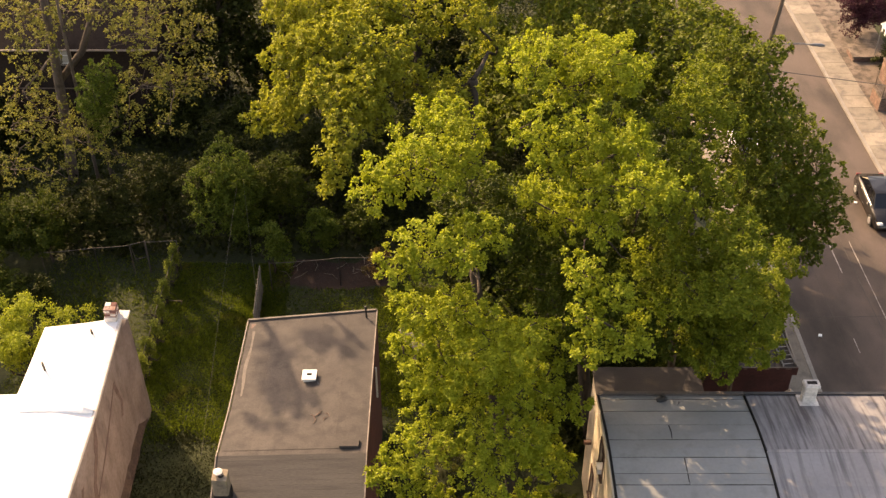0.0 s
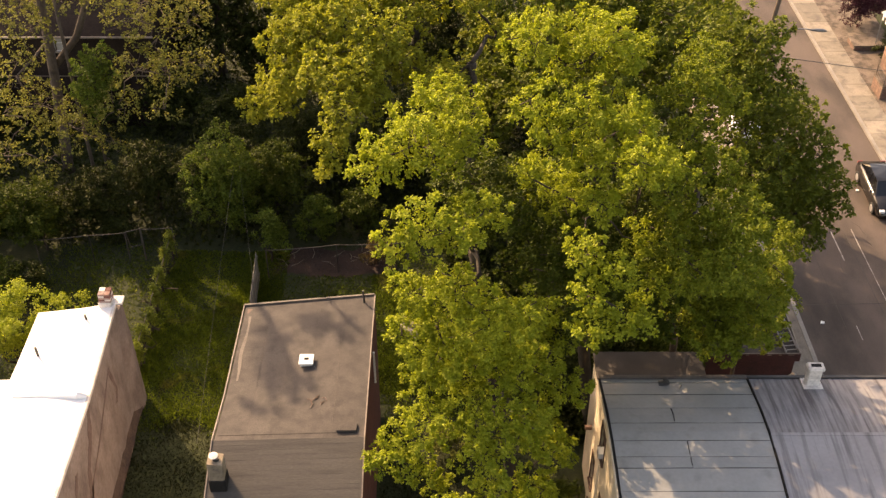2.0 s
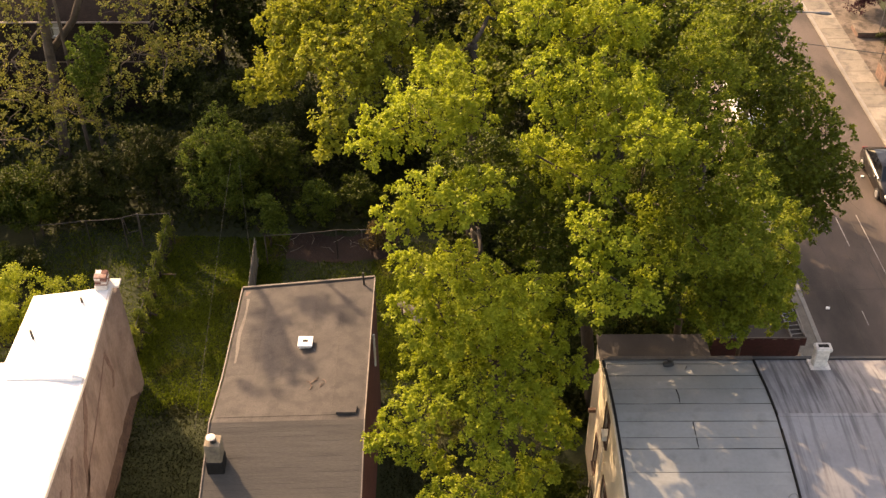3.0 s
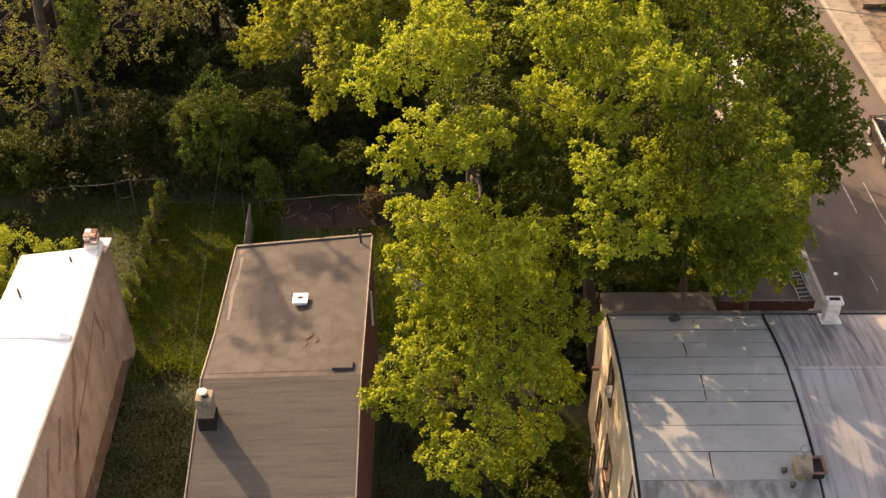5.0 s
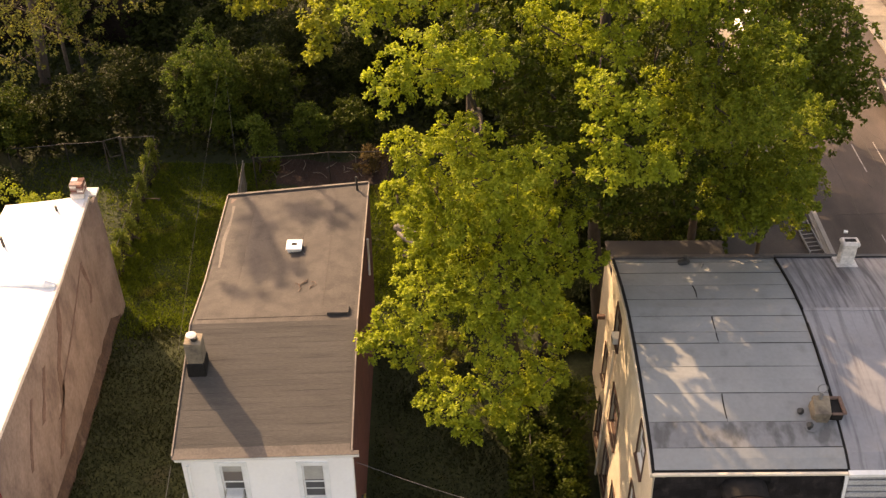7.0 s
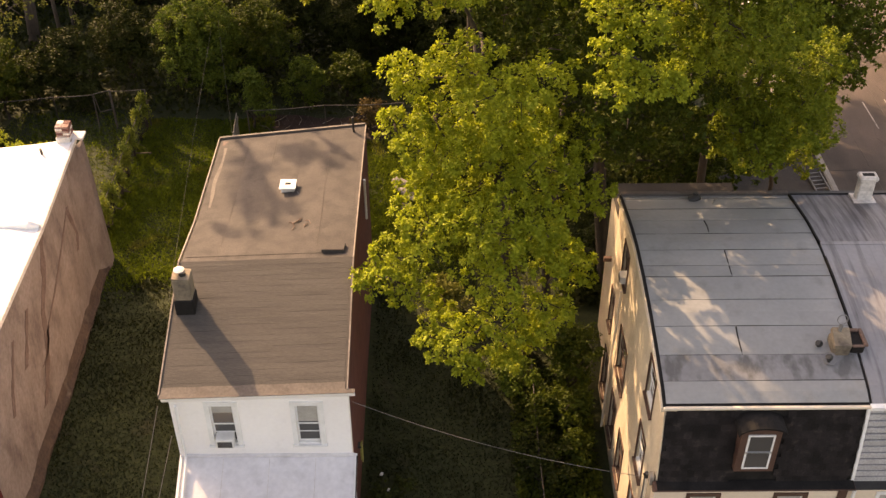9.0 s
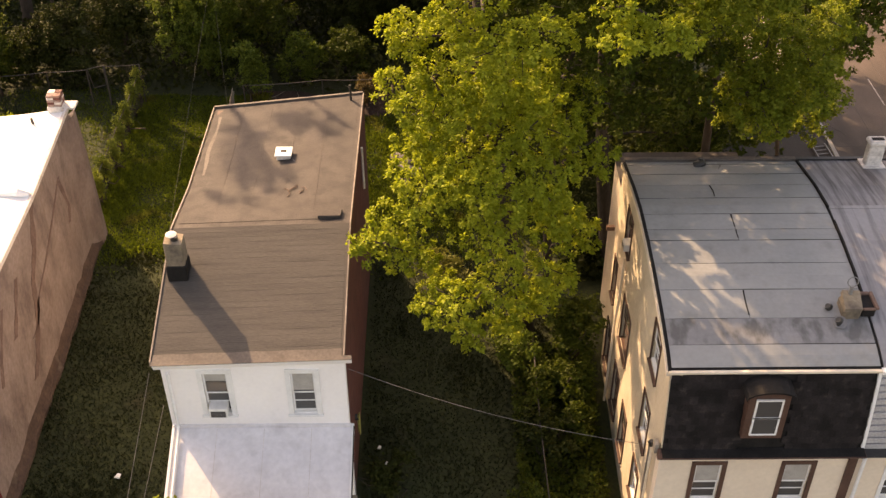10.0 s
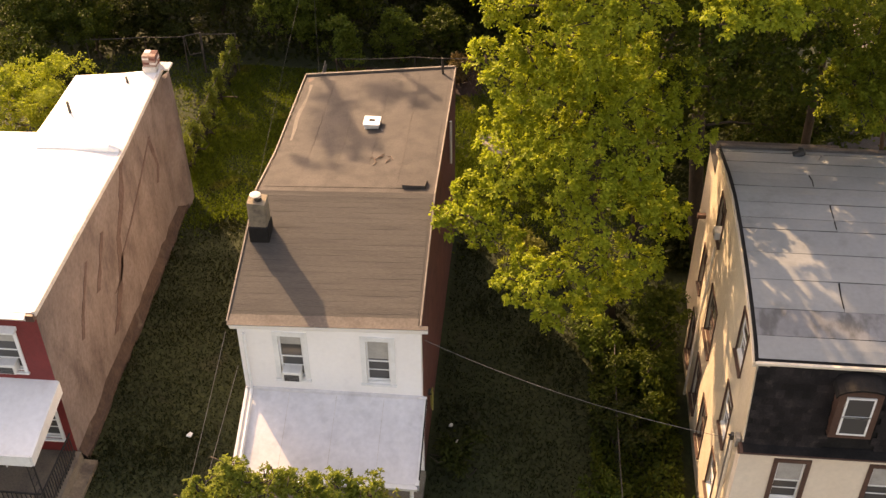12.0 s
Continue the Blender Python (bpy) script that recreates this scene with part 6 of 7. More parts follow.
shrub((-18.7, 45.2), (1.4, 2.6), LEAF_SHADED, "shaded dark green shrub at the back of the yards", 239)
shrub((-16.2, 44.2), (0.9, 1.6), LEAF_SHADED, "low shaded shrub behind the wire fence", 240)
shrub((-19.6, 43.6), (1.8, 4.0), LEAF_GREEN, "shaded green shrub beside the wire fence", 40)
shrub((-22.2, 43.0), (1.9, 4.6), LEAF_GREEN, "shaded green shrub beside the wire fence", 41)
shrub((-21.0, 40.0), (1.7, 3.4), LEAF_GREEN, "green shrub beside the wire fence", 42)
shrub((-19.0, 39.6), (1.2, 2.2), LEAF_SHADED, "low dark shrub in the yard", 43)
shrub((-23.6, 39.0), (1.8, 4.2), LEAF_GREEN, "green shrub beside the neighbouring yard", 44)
shrub((-10.4, 49.0), (1.9, 4.2), LEAF_SHADED, "shaded dark green shrub at the back of the yards", 45)
shrub((-7.0, 50.0), (2.0, 4.6), LEAF_SHADED, "shaded dark green shrub at the back of the yards", 46)
shrub((-3.4, 49.0), (2.0, 3.6), LEAF_SHADED, "shaded dark green shrub at the back of the yards", 47)
for k, (vx, vy, vr, vh) in enumerate(((-13.2, 35.2, 0.55, 1.8), (-13.25, 36.4, 0.5, 1.9), (-13.15, 37.6, 0.4, 1.7), (-13.2, 38.9, 0.4, 1.8), (-13.2, 40.3, 0.35, 1.9), (-13.2, 41.7, 0.3, 2.0), (-13.2, 42.8, 0.35, 2.1))):
    shrub((vx, vy), (vr * 0.42, vh * 0.9), LEAF_VINE, "sunlit vine-covered stretch of old fence", 48 + k * 7, "vine", 7, 0.1)
shrub((2.3, 27.0), (0.9, 1.3), LEAF_SHRUB, "pale-leaved shrub at the edge of the shade", 52)
shrub((4.3, 26.6), (0.9, 3.4), LEAF_GREEN, "tall dark shrub against the cream addition", 64)
shrub((4.4, 25.0), (0.7, 2.2), LEAF_GREEN, "dark shrub beside the cream house", 65)
shrub((3.4, 25.4), (1.0, 1.6), LEAF_GREEN, "dark shrub beside the cream house", 53)
shrub((3.0, 23.2), (1.1, 1.5), LEAF_SHADED, "dark shrub beside the cream house", 54)
shrub((4.2, 23.6), (0.8, 1.6), LEAF_GREEN, "dark shrub beside the cream house", 55)
shrub((2.6, 20.6), (0.8, 1.2), LEAF_GREEN, "leafy shrub in the side yard", 56)
shrub((4.5, 20.2), (0.6, 1.3), LEAF_SHRUB, "leafy shrub at the foot of the cream wall", 57)
shrub((-1.7, 21.6), (0.7, 1.1), LEAF_SHADED, "dark shrub at the foot of the brick wall", 58)
shrub((0.3, 30.6), (0.9, 1.1), LEAF_OLIVE, "pale brush in the side yard", 59)
shrub((8.6, 36.4), (1.2, 2.2), LEAF_OLIVE, "brush under the trees", 60)
shrub((6.0, 35.0), (1.3, 2.0), LEAF_SHADED, "dark brush under the trees", 61)
shrub((6.4, 33.6), (1.3, 2.4), LEAF_SHADED, "shaded brush under the maples", 200, "brush")
shrub((8.6, 33.4), (1.2, 2.2), LEAF_SHADED, "shaded brush under the maples", 201, "brush")
shrub((10.2, 33.0), (1.0, 2.6), LEAF_SHADED, "shaded brush under the maples", 202, "brush")
shrub((7.4, 35.6), (1.3, 2.6), LEAF_SHADED, "shaded brush under the maples", 203, "brush")
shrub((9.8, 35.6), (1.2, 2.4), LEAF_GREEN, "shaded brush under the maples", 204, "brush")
shrub((5.4, 37.2), (1.4, 2.6), LEAF_SHADED, "shaded brush under the maples", 205, "brush")
shrub((3.0, 36.6), (1.3, 2.2), LEAF_SHADED, "shaded brush under the maples", 206, "brush")
shrub((28.9, 70.4), (2.3, 4.4), LEAF_PURPLE, "dark purple-leaved shrub beside the pavement", 62, "purple_shrub", 16)
shrub((30.0, 66.0), (1.3, 1.8), LEAF_SHADED, "clipped shrub above the steps", 63)


rng_back = random.Random(77)
# Mostly unseen tall trees, added so their shadows darken the back yards.
for k, (wx, wy, wz) in enumerate(((-31, 65, 15), (-25, 67, 16), (-19.5, 65.5, 15), (-13.5, 61, 12), (-7.5, 60, 12), (-1.5, 62, 13))):
    leafy_tree("woodland_tree", (wx, wy, 0.0), (wx + 0.4, wy, wz * 0.7), [
        (wx + rng_back.uniform(-2.6, 2.6), wy + rng_back.uniform(-2, 2), wz * rng_back.uniform(0.35, 1.0), rng_back.uniform(1.4, 2.0)) for _ in range(13)],
        LEAF_SHADED, "tall dark tree added behind the yards to shade them", 300 + k, 0.26, spacing=0.8, leaves=12, leaf=0.3, twigs=0.1, back=0.0, inner=0.3)
# Thickets get the shade-darkened leaf colour.
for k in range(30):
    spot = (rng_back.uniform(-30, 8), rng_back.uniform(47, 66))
    shrub(spot, (rng_back.uniform(1.6, 2.4), rng_back.uniform(3.0, 5.2)), LEAF_SHADED, "shaded dark green thicket behind the yards", 100 + k, "thicket", 7, 0.2)


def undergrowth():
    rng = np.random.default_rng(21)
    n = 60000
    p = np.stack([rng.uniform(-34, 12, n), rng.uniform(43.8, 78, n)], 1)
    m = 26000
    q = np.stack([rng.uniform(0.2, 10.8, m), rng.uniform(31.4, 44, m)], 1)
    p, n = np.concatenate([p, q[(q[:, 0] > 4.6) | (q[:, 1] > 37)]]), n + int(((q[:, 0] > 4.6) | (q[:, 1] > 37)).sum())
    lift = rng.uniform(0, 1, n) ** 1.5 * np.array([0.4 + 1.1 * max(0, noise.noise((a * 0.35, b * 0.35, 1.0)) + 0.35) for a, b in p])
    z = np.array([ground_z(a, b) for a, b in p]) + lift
    ob = leaf_cards("undergrowth", np.column_stack([p, z]), rng.normal(size=(n, 3)) + np.array((0, 0, 0.3)), rng.normal(size=(n, 3)) * 0.5 + np.array((0, 0, 1)), rng.uniform(0.18, 0.34, n), rng.uniform(0.12, 0.22, n), LEAF_SHADED)
    tagged(ob, "tangled undergrowth behind the yards, shade in its leaf colour", "undergrowth", kind="stuff")


undergrowth()


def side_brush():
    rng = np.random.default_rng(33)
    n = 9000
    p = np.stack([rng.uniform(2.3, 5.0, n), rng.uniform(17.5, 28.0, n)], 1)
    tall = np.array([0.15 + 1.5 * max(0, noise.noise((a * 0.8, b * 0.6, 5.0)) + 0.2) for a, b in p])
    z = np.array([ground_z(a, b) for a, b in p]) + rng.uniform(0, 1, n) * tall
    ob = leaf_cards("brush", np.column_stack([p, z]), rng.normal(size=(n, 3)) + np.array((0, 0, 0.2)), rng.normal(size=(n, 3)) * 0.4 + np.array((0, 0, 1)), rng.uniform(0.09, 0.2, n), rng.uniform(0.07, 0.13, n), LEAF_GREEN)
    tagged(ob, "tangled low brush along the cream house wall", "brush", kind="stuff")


side_brush()


def grass():
    rng = np.random.default_rng(8)
    pts = []
    for x0, x1, y0, y1, n in ((-13.25, -7.5, 16.7, 43.4, 60000), (-2.4, 4.9, 16.7, 43.0, 52000), (-3.3, 1.2, 33.6, 41.6, 18000), (-13.25, -7.5, 31.5, 43.4, 26000), (-8.5, -2.0, 33.0, 41.5, 14000), (-19.5, -13.2, 33.5, 44.0, 12000)):
        p = np.stack([rng.uniform(x0, x1, n), rng.uniform(y0, y1, n)], 1)
        pts.append(p)
    p = np.concatenate(pts)
    n = len(p)
    z = np.array([ground_z(a, b) for a, b in p]) - 0.02
    base = np.column_stack([p, z])
    axis = rng.normal(size=(n, 3)) * 0.75 + np.array((0, 0, 0.8))
    tall = np.array([0.7 + 0.9 * max(0, noise.noise((a * 0.5, b * 0.5, 9.0)) + 0.2) for a, b in p])
    turn = rng.normal(size=(n, 3)) * 0.6 + np.array((0, 0, 0.8))
    length, width = 0.17 * tall * rng.uniform(0.6, 1.3, n), 0.045 * rng.uniform(0.7, 1.5, n)
    # Blades before this edge take the shade-darkened grass, the rest the sunlit green.
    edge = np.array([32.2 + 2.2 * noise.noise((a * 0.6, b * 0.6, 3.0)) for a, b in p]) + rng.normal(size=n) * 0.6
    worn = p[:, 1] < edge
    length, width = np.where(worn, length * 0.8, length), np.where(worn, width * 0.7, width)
    for name, pick, mtl, label in (("grass", ~worn, MAT_GRASS, "uneven green grass in the yards"), ("shaded_worn_grass", worn, MAT_SHADED_WORN_GRASS, "thin dull grass between the houses, shade in its colour")):
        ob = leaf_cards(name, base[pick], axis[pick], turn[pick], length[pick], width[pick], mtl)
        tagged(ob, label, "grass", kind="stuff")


grass()

# bare strip of earth behind the white house, with fallen twigs
rng_bed = random.Random(52)
rows = []
for i in range(15):
    x = -8.45 + 6.3 * i / 14
    y0, y1 = 41.5 + rng_bed.uniform(-0.2, 0.2), 43.75 + rng_bed.uniform(-0.1, 0.1)
    rows.append([(x, y0 + (y1 - y0) * k / 4, ground_z(x, y0 + (y1 - y0) * k / 4) + (0.03 if 0 < k < 4 else 0.004)) for k in range(5)])
bed = thing("soil_bed", (-5.3, 42.6, 0.0), "strip of dark reddish bare earth strewn with twigs", "soil")
loft("earth", rows, MAT_SOIL, bed, "", 0.2)
for k in range(14):
    x, y, a = rng_bed.uniform(-8, -2.6), rng_bed.uniform(41.9, 43.5), rng_bed.uniform(0, 3.1)
    z, w = ground_z(x, y) + 0.06, rng_bed.uniform(0.3, 1.1)
    part("twig", tube([(x, y, z), (x + w * 0.5 * math.cos(a), y + w * 0.5 * math.sin(a), z + 0.06), (x + w * math.cos(a + 0.3), y + w * math.sin(a + 0.3), z + 0.02)], [0.018, 0.014, 0.008], 5), MAT_WOOD_GREY, bed)

# ---- fences ----


def wire_fence(points, height, label, sagging=0.05):
    f = thing("wire_fence", (*points[0], ground_z(*points[0])), label, "fence")
    for (xa, ya), (xb, yb) in zip(points, points[1:]):
        a, b = Vector((xa, ya, ground_z(xa, ya))), Vector((xb, yb, ground_z(xb, yb)))
        up = Vector((0, 0, height))
        part("post", tube([a - Vector((0, 0, 0.2)), a + up], 0.028, 7), MAT_RUSTY, f)
        part("post", tube([b - Vector((0, 0, 0.2)), b + up], 0.028, 7), MAT_RUSTY, f)
        part("top_rail", tube(sag_line(a + up, b + up, sagging, 6), 0.018, 6), MAT_RUSTY, f)
        bm = bmesh.new()
        n = int((b - a).length / 0.3)
        for k in range(n):
            for s in (1, -1):
                p = a.lerp(b, (k + 0.5) / n)
                q = a.lerp(b, min(1, max(0, (k + 0.5 + s * height / 0.3 * 0.5) / n)))
                d = min(1.0, abs((q - p).length / (height * 0.5)) if height else 1)
                tube([p, p.lerp(q, 1) + up * d], 0.003, 3, bm)
        tagged(part("wire_mesh", bm, MAT_IRON, f), kind="stuff")
    return f


wire_fence([(-19.4, 42.0), (-16.9, 42.36), (-15.24, 42.6)], 1.83, "old chain-link fence with a thin top rail", 0.03)
wire_fence([(-14.5, 42.78), (-13.0, 42.85)], 1.92, "short chain-link panel beside a sagging gate", 0.02)


def sagging_gate():
    g = thing("gate", (-14.9, 42.7, 0.0), "bent tubular gate frame sagging between two fence posts", "gate")
    corners = [(-15.2, 42.62, 1.84), (-14.55, 42.77, 1.93), (-14.56, 42.76, 0.98), (-15.08, 42.62, 0.92)]
    for a, b in zip(corners, corners[1:] + corners[:1]):
        part("rail", tube([a, b], 0.02, 6), MAT_RUSTY, g)
    part("hinge_post", tube([(-14.53, 42.79, -0.2), (-14.53, 42.79, 1.95)], 0.032, 7), MAT_RUSTY, g)
    return g


sagging_gate()
wire_fence([(-8.3, 41.3), (-5.0, 41.72), (-1.6, 41.9)], 1.75, "chain-link fence along the back of the small yard")
wire_fence([(-13.2, 43.0), (-13.2, 39.0), (-13.2, 35.0)], 1.3, "old chain-link fence overgrown with vine")


wire_fence([(3.02, 27.2), (3.0, 23.4), (3.08, 19.2)], 1.3, "low chain-link fence with a pale top rail half lost in brush", 0.06)


def board_fence(a, b, height, label):
    f = thing("board_fence", (*a, ground_z(*a)), label, "fence")
    a, b = Vector((*a, ground_z(*a))), Vector((*b, ground_z(*b)))
    n = int((b - a).length / 0.16)
    d = (b - a).normalized()
    side = Vector((-d.y, d.x, 0)) * 0.012
    for z in (0.4, height - 0.3):
        part("rail", prism([a + side * 2 + Vector((0, 0, z)), a + side * 5 + Vector((0, 0, z)), a + side * 5 + Vector((0, 0, z + 0.08)), a + side * 2 + Vector((0, 0, z + 0.08))], b - a), MAT_WOOD_GREY, f)
    mesh = bpy.data.meshes.new("board")
    bm = box((-0.072, -0.012, 0), (0.072, 0.012, height), None, 0.004)
    bm.to_mesh(mesh)
    bm.free()
    mesh.materials.append(MAT_WOOD_GREY)
    for k in range(n):
        o = new("board", mesh)
        o.parent = f
        p = a.lerp(b, (k + 0.5) / n) - a
        o.matrix_basis = Matrix.Translation(p + Vector((0, 0, -0.05 + 0.03 * math.sin(k * 2.3)))) @ Matrix.Rotation(math.atan2(d.y, d.x), 4, "Z")
    return f


board_fence((-8.75, 41.2), (-8.6, 37.8), 1.75, "weathered grey board fence panel beside the yard")
board_fence((9.5, 37.5), (14.5, 43.5), 1.8, "brown board fence under the trees")

# ---- cables ----


def cable(points, radius, label, material=None):
    return tagged(part("cable", tube(points, radius, 5), material or MAT_WIRE), label, "cable")


cable(sag_line((-2.45, 20.9, 5.2), (5.3, 18.9, 4.4), 0.35), 0.007, "pale service cable slung between the two houses")
cable(sag_line((-7.66, 20.8, 5.2), (-8.6, 14.0, 0.5), 0.1), 0.007, "thin cable from the eave down to the street")
cable(sag_line((-7.5, 20.9, 3.9), (-8.5, 14.0, 0.2), 0.1), 0.007, "thin cable from the wall down to the street")
cable(sag_line((-9.9, 30.5, 0.4), (-10.0, 45.0, 4.3), -0.1), 0.0045, "thin washing-line cable over the yard")
cable(sag_line((-8.4, 38.0, 0.6), (-9.8, 45.0, 4.4), -0.05), 0.004, "thin wire over the yard")
cable(sag_line((16.5, 51.0, 6.8), (31.0, 51.0, 4.8), 0.06), 0.02, "dark overhead wire across the street", MAT_IRON)

hose = thing("garden_hose", (-2.5, 22.5, 1.0), "coiled yellow-green hose hung on the brick wall", "hose")
bm = bmesh.new()
for k in range(5):
    r = 0.17 + 0.012 * k
    tube([(-2.48 + 0.012 * k, 22.5 + 0.6 * r * math.cos(a * math.tau / 16), 1.35 + 2.1 * r * math.sin(a * math.tau / 16)) for a in range(17)], 0.014, 5, bm)
part("coil", bm, MAT_HOSE, hose)
part("bracket", box((-2.56, 22.4, 1.6), (-2.42, 22.6, 1.66)), MAT_IRON, hose)


def utility_pole(x, y):
    z = road_z(y)
    p = thing("utility_pole", (x, y, z), "dark wooden utility pole at the roadside", "pole")
    part("post", tube([(x, y, z - 0.3), (x + 0.35, y, z + 6), (x + 1.15, y, z + 15)], [0.15, 0.13, 0.1], 10), MAT_POLE, p)
    part("crossarm", box((x + 0.1, y - 0.05, z + 14.1), (x + 2.1, y + 0.05, z + 14.25)), MAT_POLE, p)
    arm = part("lamp_arm", tube([(x + 0.6, y, 8.0), (x + 1.2, y, 8.25), (x + 2.4, y, 8.25), (x + 2.8, y, 8.2)], 0.035, 6), MAT_METAL, p)
    part("lamp_head", tube([(x + 2.7, y, 8.2), (x + 2.95, y, 8.2), (x + 3.3, y, 8.17), (x + 3.5, y, 8.13)], [0.04, 0.09, 0.1, 0.04], 10), MAT_METAL, arm, "dull grey cobra-head street lamp")
    for dx in (0.25, 0.75, 1.5, 1.95):
        part("insulator", tube([(x + dx, y, z + 14.25), (x + dx, y, z + 14.4)], [0.04, 0.03], 6), MAT_METAL, p)
    return p


utility_pole(15.95, 51.0)

# a heap of logs and a plank in the sunlit side yard
logs = thing("log_pile", (-1.5, 37.9, ground_z(-1.5, 37.9)), "heap of pale weathered logs at the edge of the grass", "logs")
for lx, ly, lz, la, ll in ((-2.0, 38.3, 0.13, 0.5, 1.1), (-1.8, 37.9, 0.14, 0.9, 1.2), (-1.6, 37.5, 0.13, 0.3, 0.9), (-1.85, 38.1, 0.36, 0.7, 0.9), (-1.5, 38.0, 0.13, 1.3, 0.8)):
    g = ground_z(lx, ly) + lz
    part("log", tube([(lx, ly, g), (lx + ll * 0.5 * math.cos(la), ly - ll * 0.5 * math.sin(la), g + 0.02), (lx + ll * math.cos(la), ly - ll * math.sin(la), g)], [0.13, 0.14, 0.12], 9), MAT_WOOD_GREY, logs)
plank = part("plank", box((-1.6, 36.3, ground_z(-1.4, 36.5) + 0.05), (-1.2, 36.8, ground_z(-1.4, 36.5) + 0.1), None, 0.01), MAT_YARD)
tagged(plank, "weathered brown board lying beside the logs", "boards")

# scraps lying in the yards
for x, y, w in ((-9.69, 21.8, 0.09), (-1.94, 22.8, 0.06), (-1.7, 22.2, 0.05)):
    z = ground_z(x, y) + 0.12
    scrap = part("paper_scrap", prism([(x - w, y - w * 0.6, z), (x + w * 0.8, y - w, z), (x + w, y + w * 0.5, z), (x - w * 0.2, y + w, z)], (0.02, 0.01, 0.04)), MAT_TRIM)
    tagged(scrap, "small white scrap caught in the grass", "litter", "paper litter")

# ---- street side: car, house steps ----


def sedan(m, paint, label):
    car = thing("car", (0, 0, 0), label, "car", "parked cars")
    prof = [(-2.25, 0.62, 0.75), (-2.15, 0.86, 0.8), (-1.5, 0.98, 0.86), (-1.15, 1.03, 0.88), (0.9, 0.98, 0.88), (1.6, 0.86, 0.86), (2.1, 0.72, 0.8), (2.28, 0.55, 0.72)]
    bm = bmesh.new()
    rings = []
    for x, zt, w in prof:
        rings.append([bm.verts.new(v) for v in ((x, -w, 0.25), (x, -w - 0.03, 0.5), (x, -w + 0.02, zt - 0.1), (x, -w + 0.14, zt), (x, w - 0.14, zt), (x, w - 0.02, zt - 0.1), (x, w + 0.03, 0.5), (x, w, 0.25))])
    for a, b in zip(rings, rings[1:]):
        for k in range(8):
            bm.faces.new((a[k], a[(k + 1) % 8], b[(k + 1) % 8], b[k]))
    bm.faces.new(rings[0])
    bm.faces.new(rings[-1][::-1])
    bmesh.ops.bevel(bm, geom=bm.edges[:], offset=0.06, segments=2, affect="EDGES", clamp_overlap=True)
    part("body", bm, paint, car, smooth=True)
    bm = bmesh.new()
    low = [(-1.75, 0.96, 0.74), (-0.95, 1.0, 0.74), (0.3, 1.0, 0.74), (1.15, 0.94, 0.74)]
    top = [(-1.2, 1.34, 0.55), (-0.8, 1.42, 0.58), (0.1, 1.43, 0.58), (0.45, 1.38, 0.56)]
    rr = []
    for (xl, zl, wl), (xt, zt, wt) in zip(low, top):
        rr.append([bm.verts.new(v) for v in ((xl, -wl, zl), (xt, -wt, zt), (xt, wt, zt), (xl, wl, zl))])
    for a, b in zip(rr, rr[1:]):
        for k in range(3):
            bm.faces.new((a[k], a[k + 1], b[k + 1], b[k]))
    bm.faces.new(rr[0])
    bm.faces.new(rr[-1][::-1])
    part("windows", bm, MAT_CAR_GLASS, car)
    bm = bmesh.new()
    prism([(-1.2, -0.56, 1.345), (-0.8, -0.59, 1.425), (0.1, -0.59, 1.435), (0.45, -0.57, 1.385), (0.45, 0.57, 1.385), (0.1, 0.59, 1.435), (-0.8, 0.59, 1.425), (-1.2, 0.56, 1.345)], (0, 0, 0.025), bm)
    part("roof", bm, paint, car)
    for s in (-1, 1):
        part("pillar", tube([(-1.78, s * 0.745, 0.97), (-1.2, s * 0.56, 1.36)], 0.035, 5), paint, car)
        part("pillar", tube([(1.16, s * 0.745, 0.95), (0.45, s * 0.57, 1.39)], 0.03, 5), paint, car)
        part("pillar", tube([(-0.2, s * 0.745, 1.0), (-0.25, s * 0.59, 1.42)], 0.03, 5), paint, car)
    for x in (-1.4, 1.4):
        for s in (-1, 1):
            w = part("wheel", tube([(x, s * 0.72, 0.32), (x, s * 0.92, 0.32)], 0.32, 18), MAT_RUBBER, car)
            part("rim", tube([(x, s * 0.9, 0.32), (x, s * 0.935, 0.32)], [0.21, 0.19], 12), MAT_ALU, w)
    for s in (-1, 1):
        part("headlight", box((2.08, s * 0.62 - 0.14, 0.6), (2.26, s * 0.62 + 0.14, 0.74), None, 0.03), MAT_WHITE_CAR, car)
        part("tail_light", box((-2.26, s * 0.62 - 0.14, 0.68), (-2.16, s * 0.62 + 0.14, 0.84), None, 0.02), MAT_RED_PAINT, car)
        part("mirror", box((0.75, s * 0.95 - 0.09, 0.95), (0.9, s * 0.95 + 0.09, 1.07), None, 0.03), paint, car)
    car.matrix_basis = m
    return car


sedan(pose(23.95, 49.6, road_z(49.6), 0, 1.5, -91), MAT_CAR, "dark parked sedan with glossy paint")
sedan(pose(18.0, 57.6, road_z(57.6), 0, 1.5, -90), MAT_WHITE_CAR, "white parked car half hidden by trees")


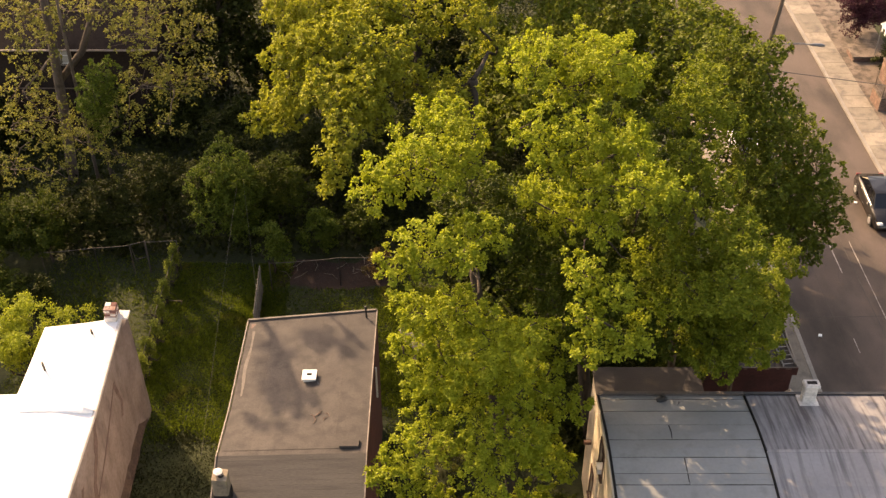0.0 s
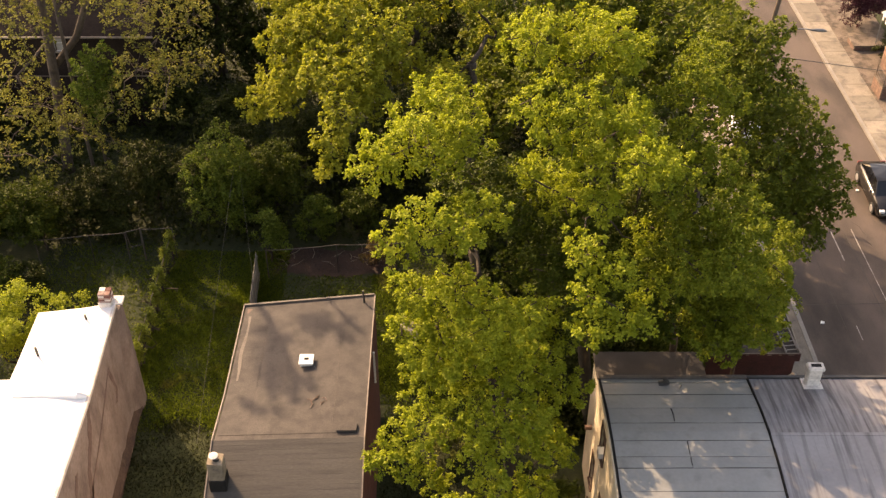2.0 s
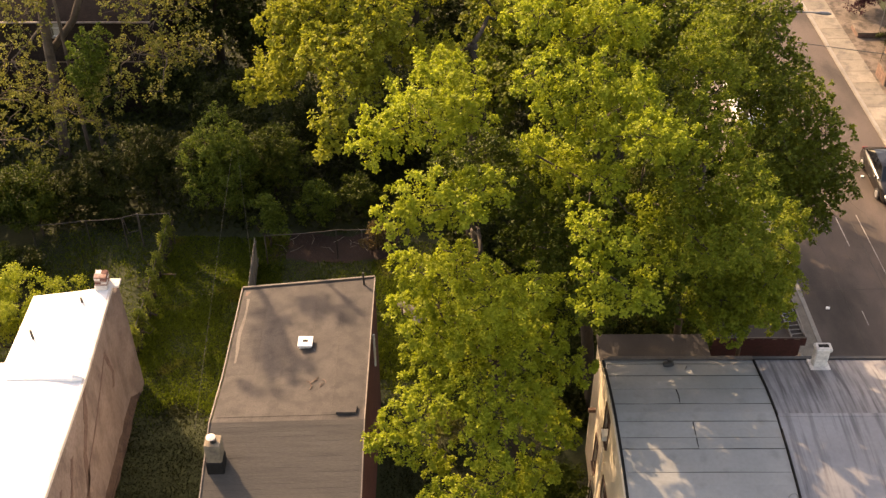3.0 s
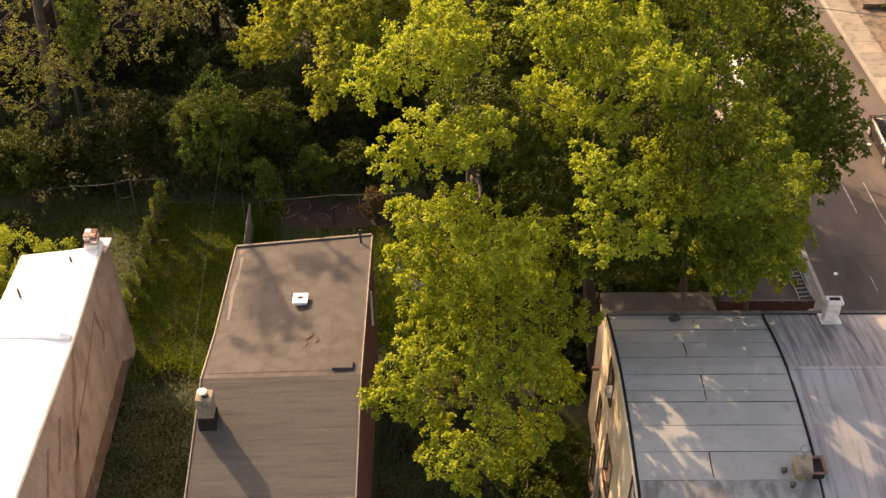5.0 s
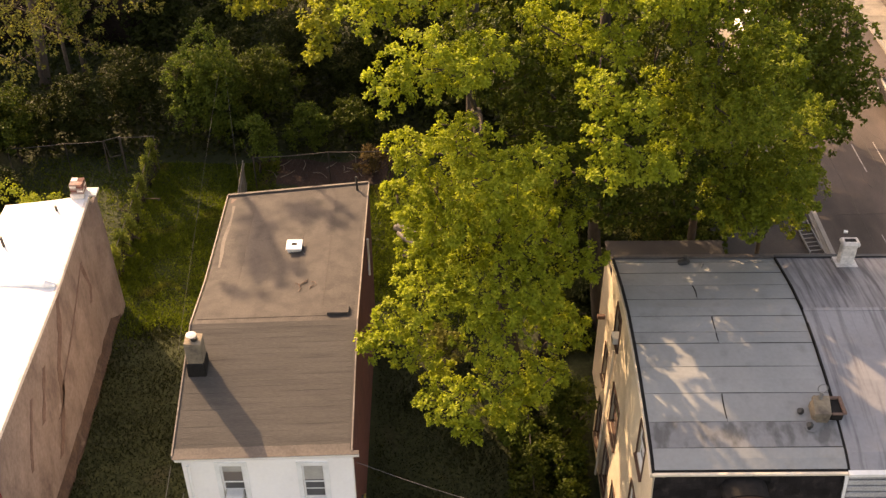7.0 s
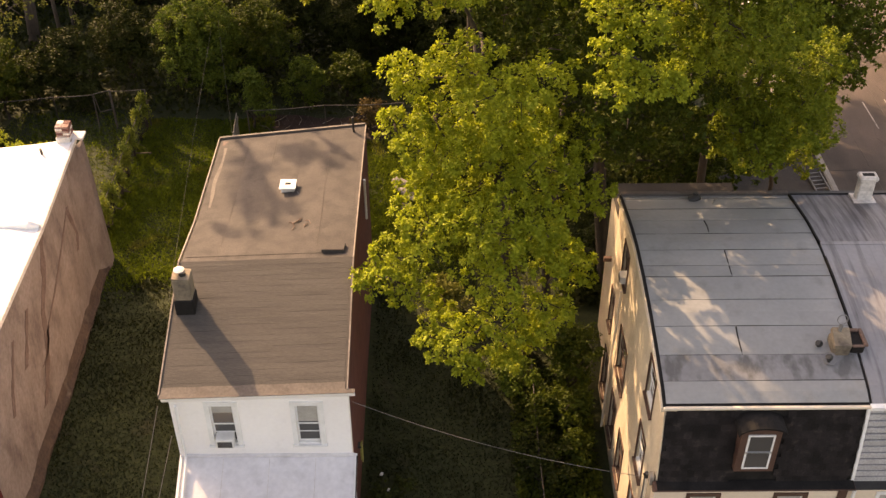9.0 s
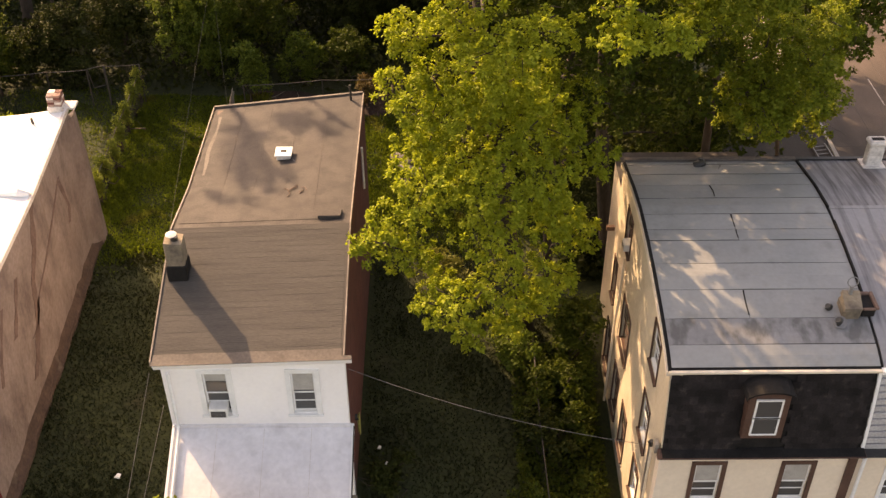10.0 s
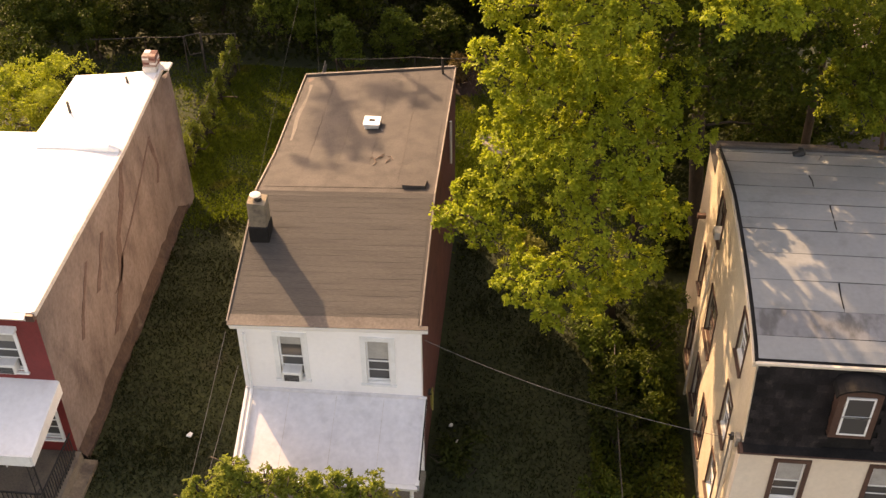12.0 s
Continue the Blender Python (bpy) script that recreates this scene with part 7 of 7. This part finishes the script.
def back_house():
    h = thing("house", (-24, 58, 0), "dark brown house behind the sparse tree with white eave boards", "house")
    part("wall", wall("x", 55.0, 0.3, -32, -16, -0.5, lambda u: 6.0, [(-21.15, -20.6, 4.85, 5.85)]), MAT_DARK_HOUSE, h)
    part("wall", box((-16.3, 55.3, -0.5), (-16.0, 63.0, 6.0)), MAT_DARK_HOUSE, h)
    sash_window(h, "x", 55.0, -1, -21.15, -20.6, 4.85, 5.85, MAT_WOOD_GREY, 0.06, shade=1.0)
    part("roof", prism([(-32.4, 54.5, 6.0), (-32.4, 59.0, 8.6), (-32.4, 63.5, 6.0)], (16.8, 0, 0)), MAT_DARK_HOUSE, h)
    part("eave_board", box((-32.4, 54.42, 5.94), (-15.6, 54.5, 6.02)), MAT_EDGE, h)
    part("band_board", box((-32.0, 54.93, 3.3), (-16.0, 55.0, 3.36)), MAT_POLE, h)
    for k in range(16):
        part("siding_board", prism([(-31.95, 54.985, 0.3 + 0.36 * k), (-31.95, 54.955, 0.3 + 0.36 * k), (-31.95, 54.985, 0.64 + 0.36 * k)], (15.9 if k not in (12, 13, 14, 15) else 10.7, 0, 0)), MAT_DARK_HOUSE, h)
    return h


back_house()


def brick_planter(x0, y0, x1, y1, height):
    z = road_z((y0 + y1) / 2) + 0.1
    p = thing("brick_steps", (x0, y0, z), "low brick wall and steps beside the pavement", "steps", "brick steps")
    part("core", box((x0 + 0.03, y0 + 0.03, z - 0.3), (x1, y1, z + height - 0.07)), MAT_CONCRETE, p)
    part("coping", box((x0 - 0.04, y0 - 0.04, z + height - 0.07), (x1, y1 + 0.04, z + height), None, 0.015), MAT_YARD, p)
    mesh = bpy.data.meshes.new("brick")
    bm = box((0, 0, 0), (0.205, 0.1, 0.065), None, 0.004)
    bm.to_mesh(mesh)
    bm.free()
    mesh.materials.append(MAT_PLANTER_BRICK)
    base = Vector((x0, y0, z))
    for r in range(int((height - 0.08) / 0.078)):
        for k in range(int((x1 - x0) / 0.218)):
            o = new("brick", mesh)
            o.parent = p
            o.location = (k * 0.218 + (0.109 if r % 2 else 0), 0, r * 0.078)
        for k in range(int((y1 - y0) / 0.218)):
            o = new("brick", mesh)
            o.parent = p
            o.matrix_basis = Matrix.Translation((0.1, 0.1 + k * 0.218, r * 0.078)) @ Matrix.Rotation(radians(90), 4, "Z")
    return p


brick_planter(27.15, 60.0, 29.6, 61.6, 1.0)
brick_planter(27.5, 66.6, 30.0, 68.0, 0.45)
brick_planter(28.6, 62.6, 30.8, 64.4, 1.5)


def step_railing(x0, y0, x1, y1, z):
    r = thing("railing", (x0, y0, z), "worn brown railing on top of the brick steps", "railing")
    for (xa, ya), (xb, yb) in (((x0, y0), (x1, y0)), ((x0, y0), (x0, y1))):
        for h in (0.12, 0.72):
            part("rail", tube([(xa, ya, z + h), (xb, yb, z + h)], 0.028, 6), MAT_POLE, r)
        n = int(max(abs(xb - xa), abs(yb - ya)) / 0.22)
        for k in range(1, n):
            x, y = xa + (xb - xa) * k / n, ya + (yb - ya) * k / n
            part("baluster", tube([(x, y, z), (x, y, z + 0.72)], 0.014, 5), MAT_POLE, r)
    for x, y in ((x0, y0), (x1, y0), (x0, y1)):
        part("post", tube([(x, y, z), (x, y, z + 0.8)], 0.04, 7), MAT_POLE, r)
    return r


step_railing(27.22, 60.08, 29.5, 61.5, road_z(60.8) + 1.1)


def awning():
    a = thing("awning", (29.4, 65.5, 0.6), "pale grey metal porch awning with a striped valance", "awning")
    part("canopy", prism([(28.9, 64.6, 1.1), (30.6, 64.6, 1.75), (30.6, 64.6, 1.82), (28.9, 64.6, 1.17)], (0, 2.4, 0)), MAT_SHINGLE_GREY, a)
    for k in range(8):
        part("valance_strip", box((28.86, 64.6 + k * 0.3, 0.85), (28.9, 64.75 + k * 0.3, 1.16)), MAT_IRON if k % 2 else MAT_TRIM, a)
    for y in (64.7, 66.9):
        part("post", tube([(29.0, y, road_z(y) + 0.1), (29.0, y, 1.15)], 0.04, 8), MAT_METAL, a)
    return a


awning()
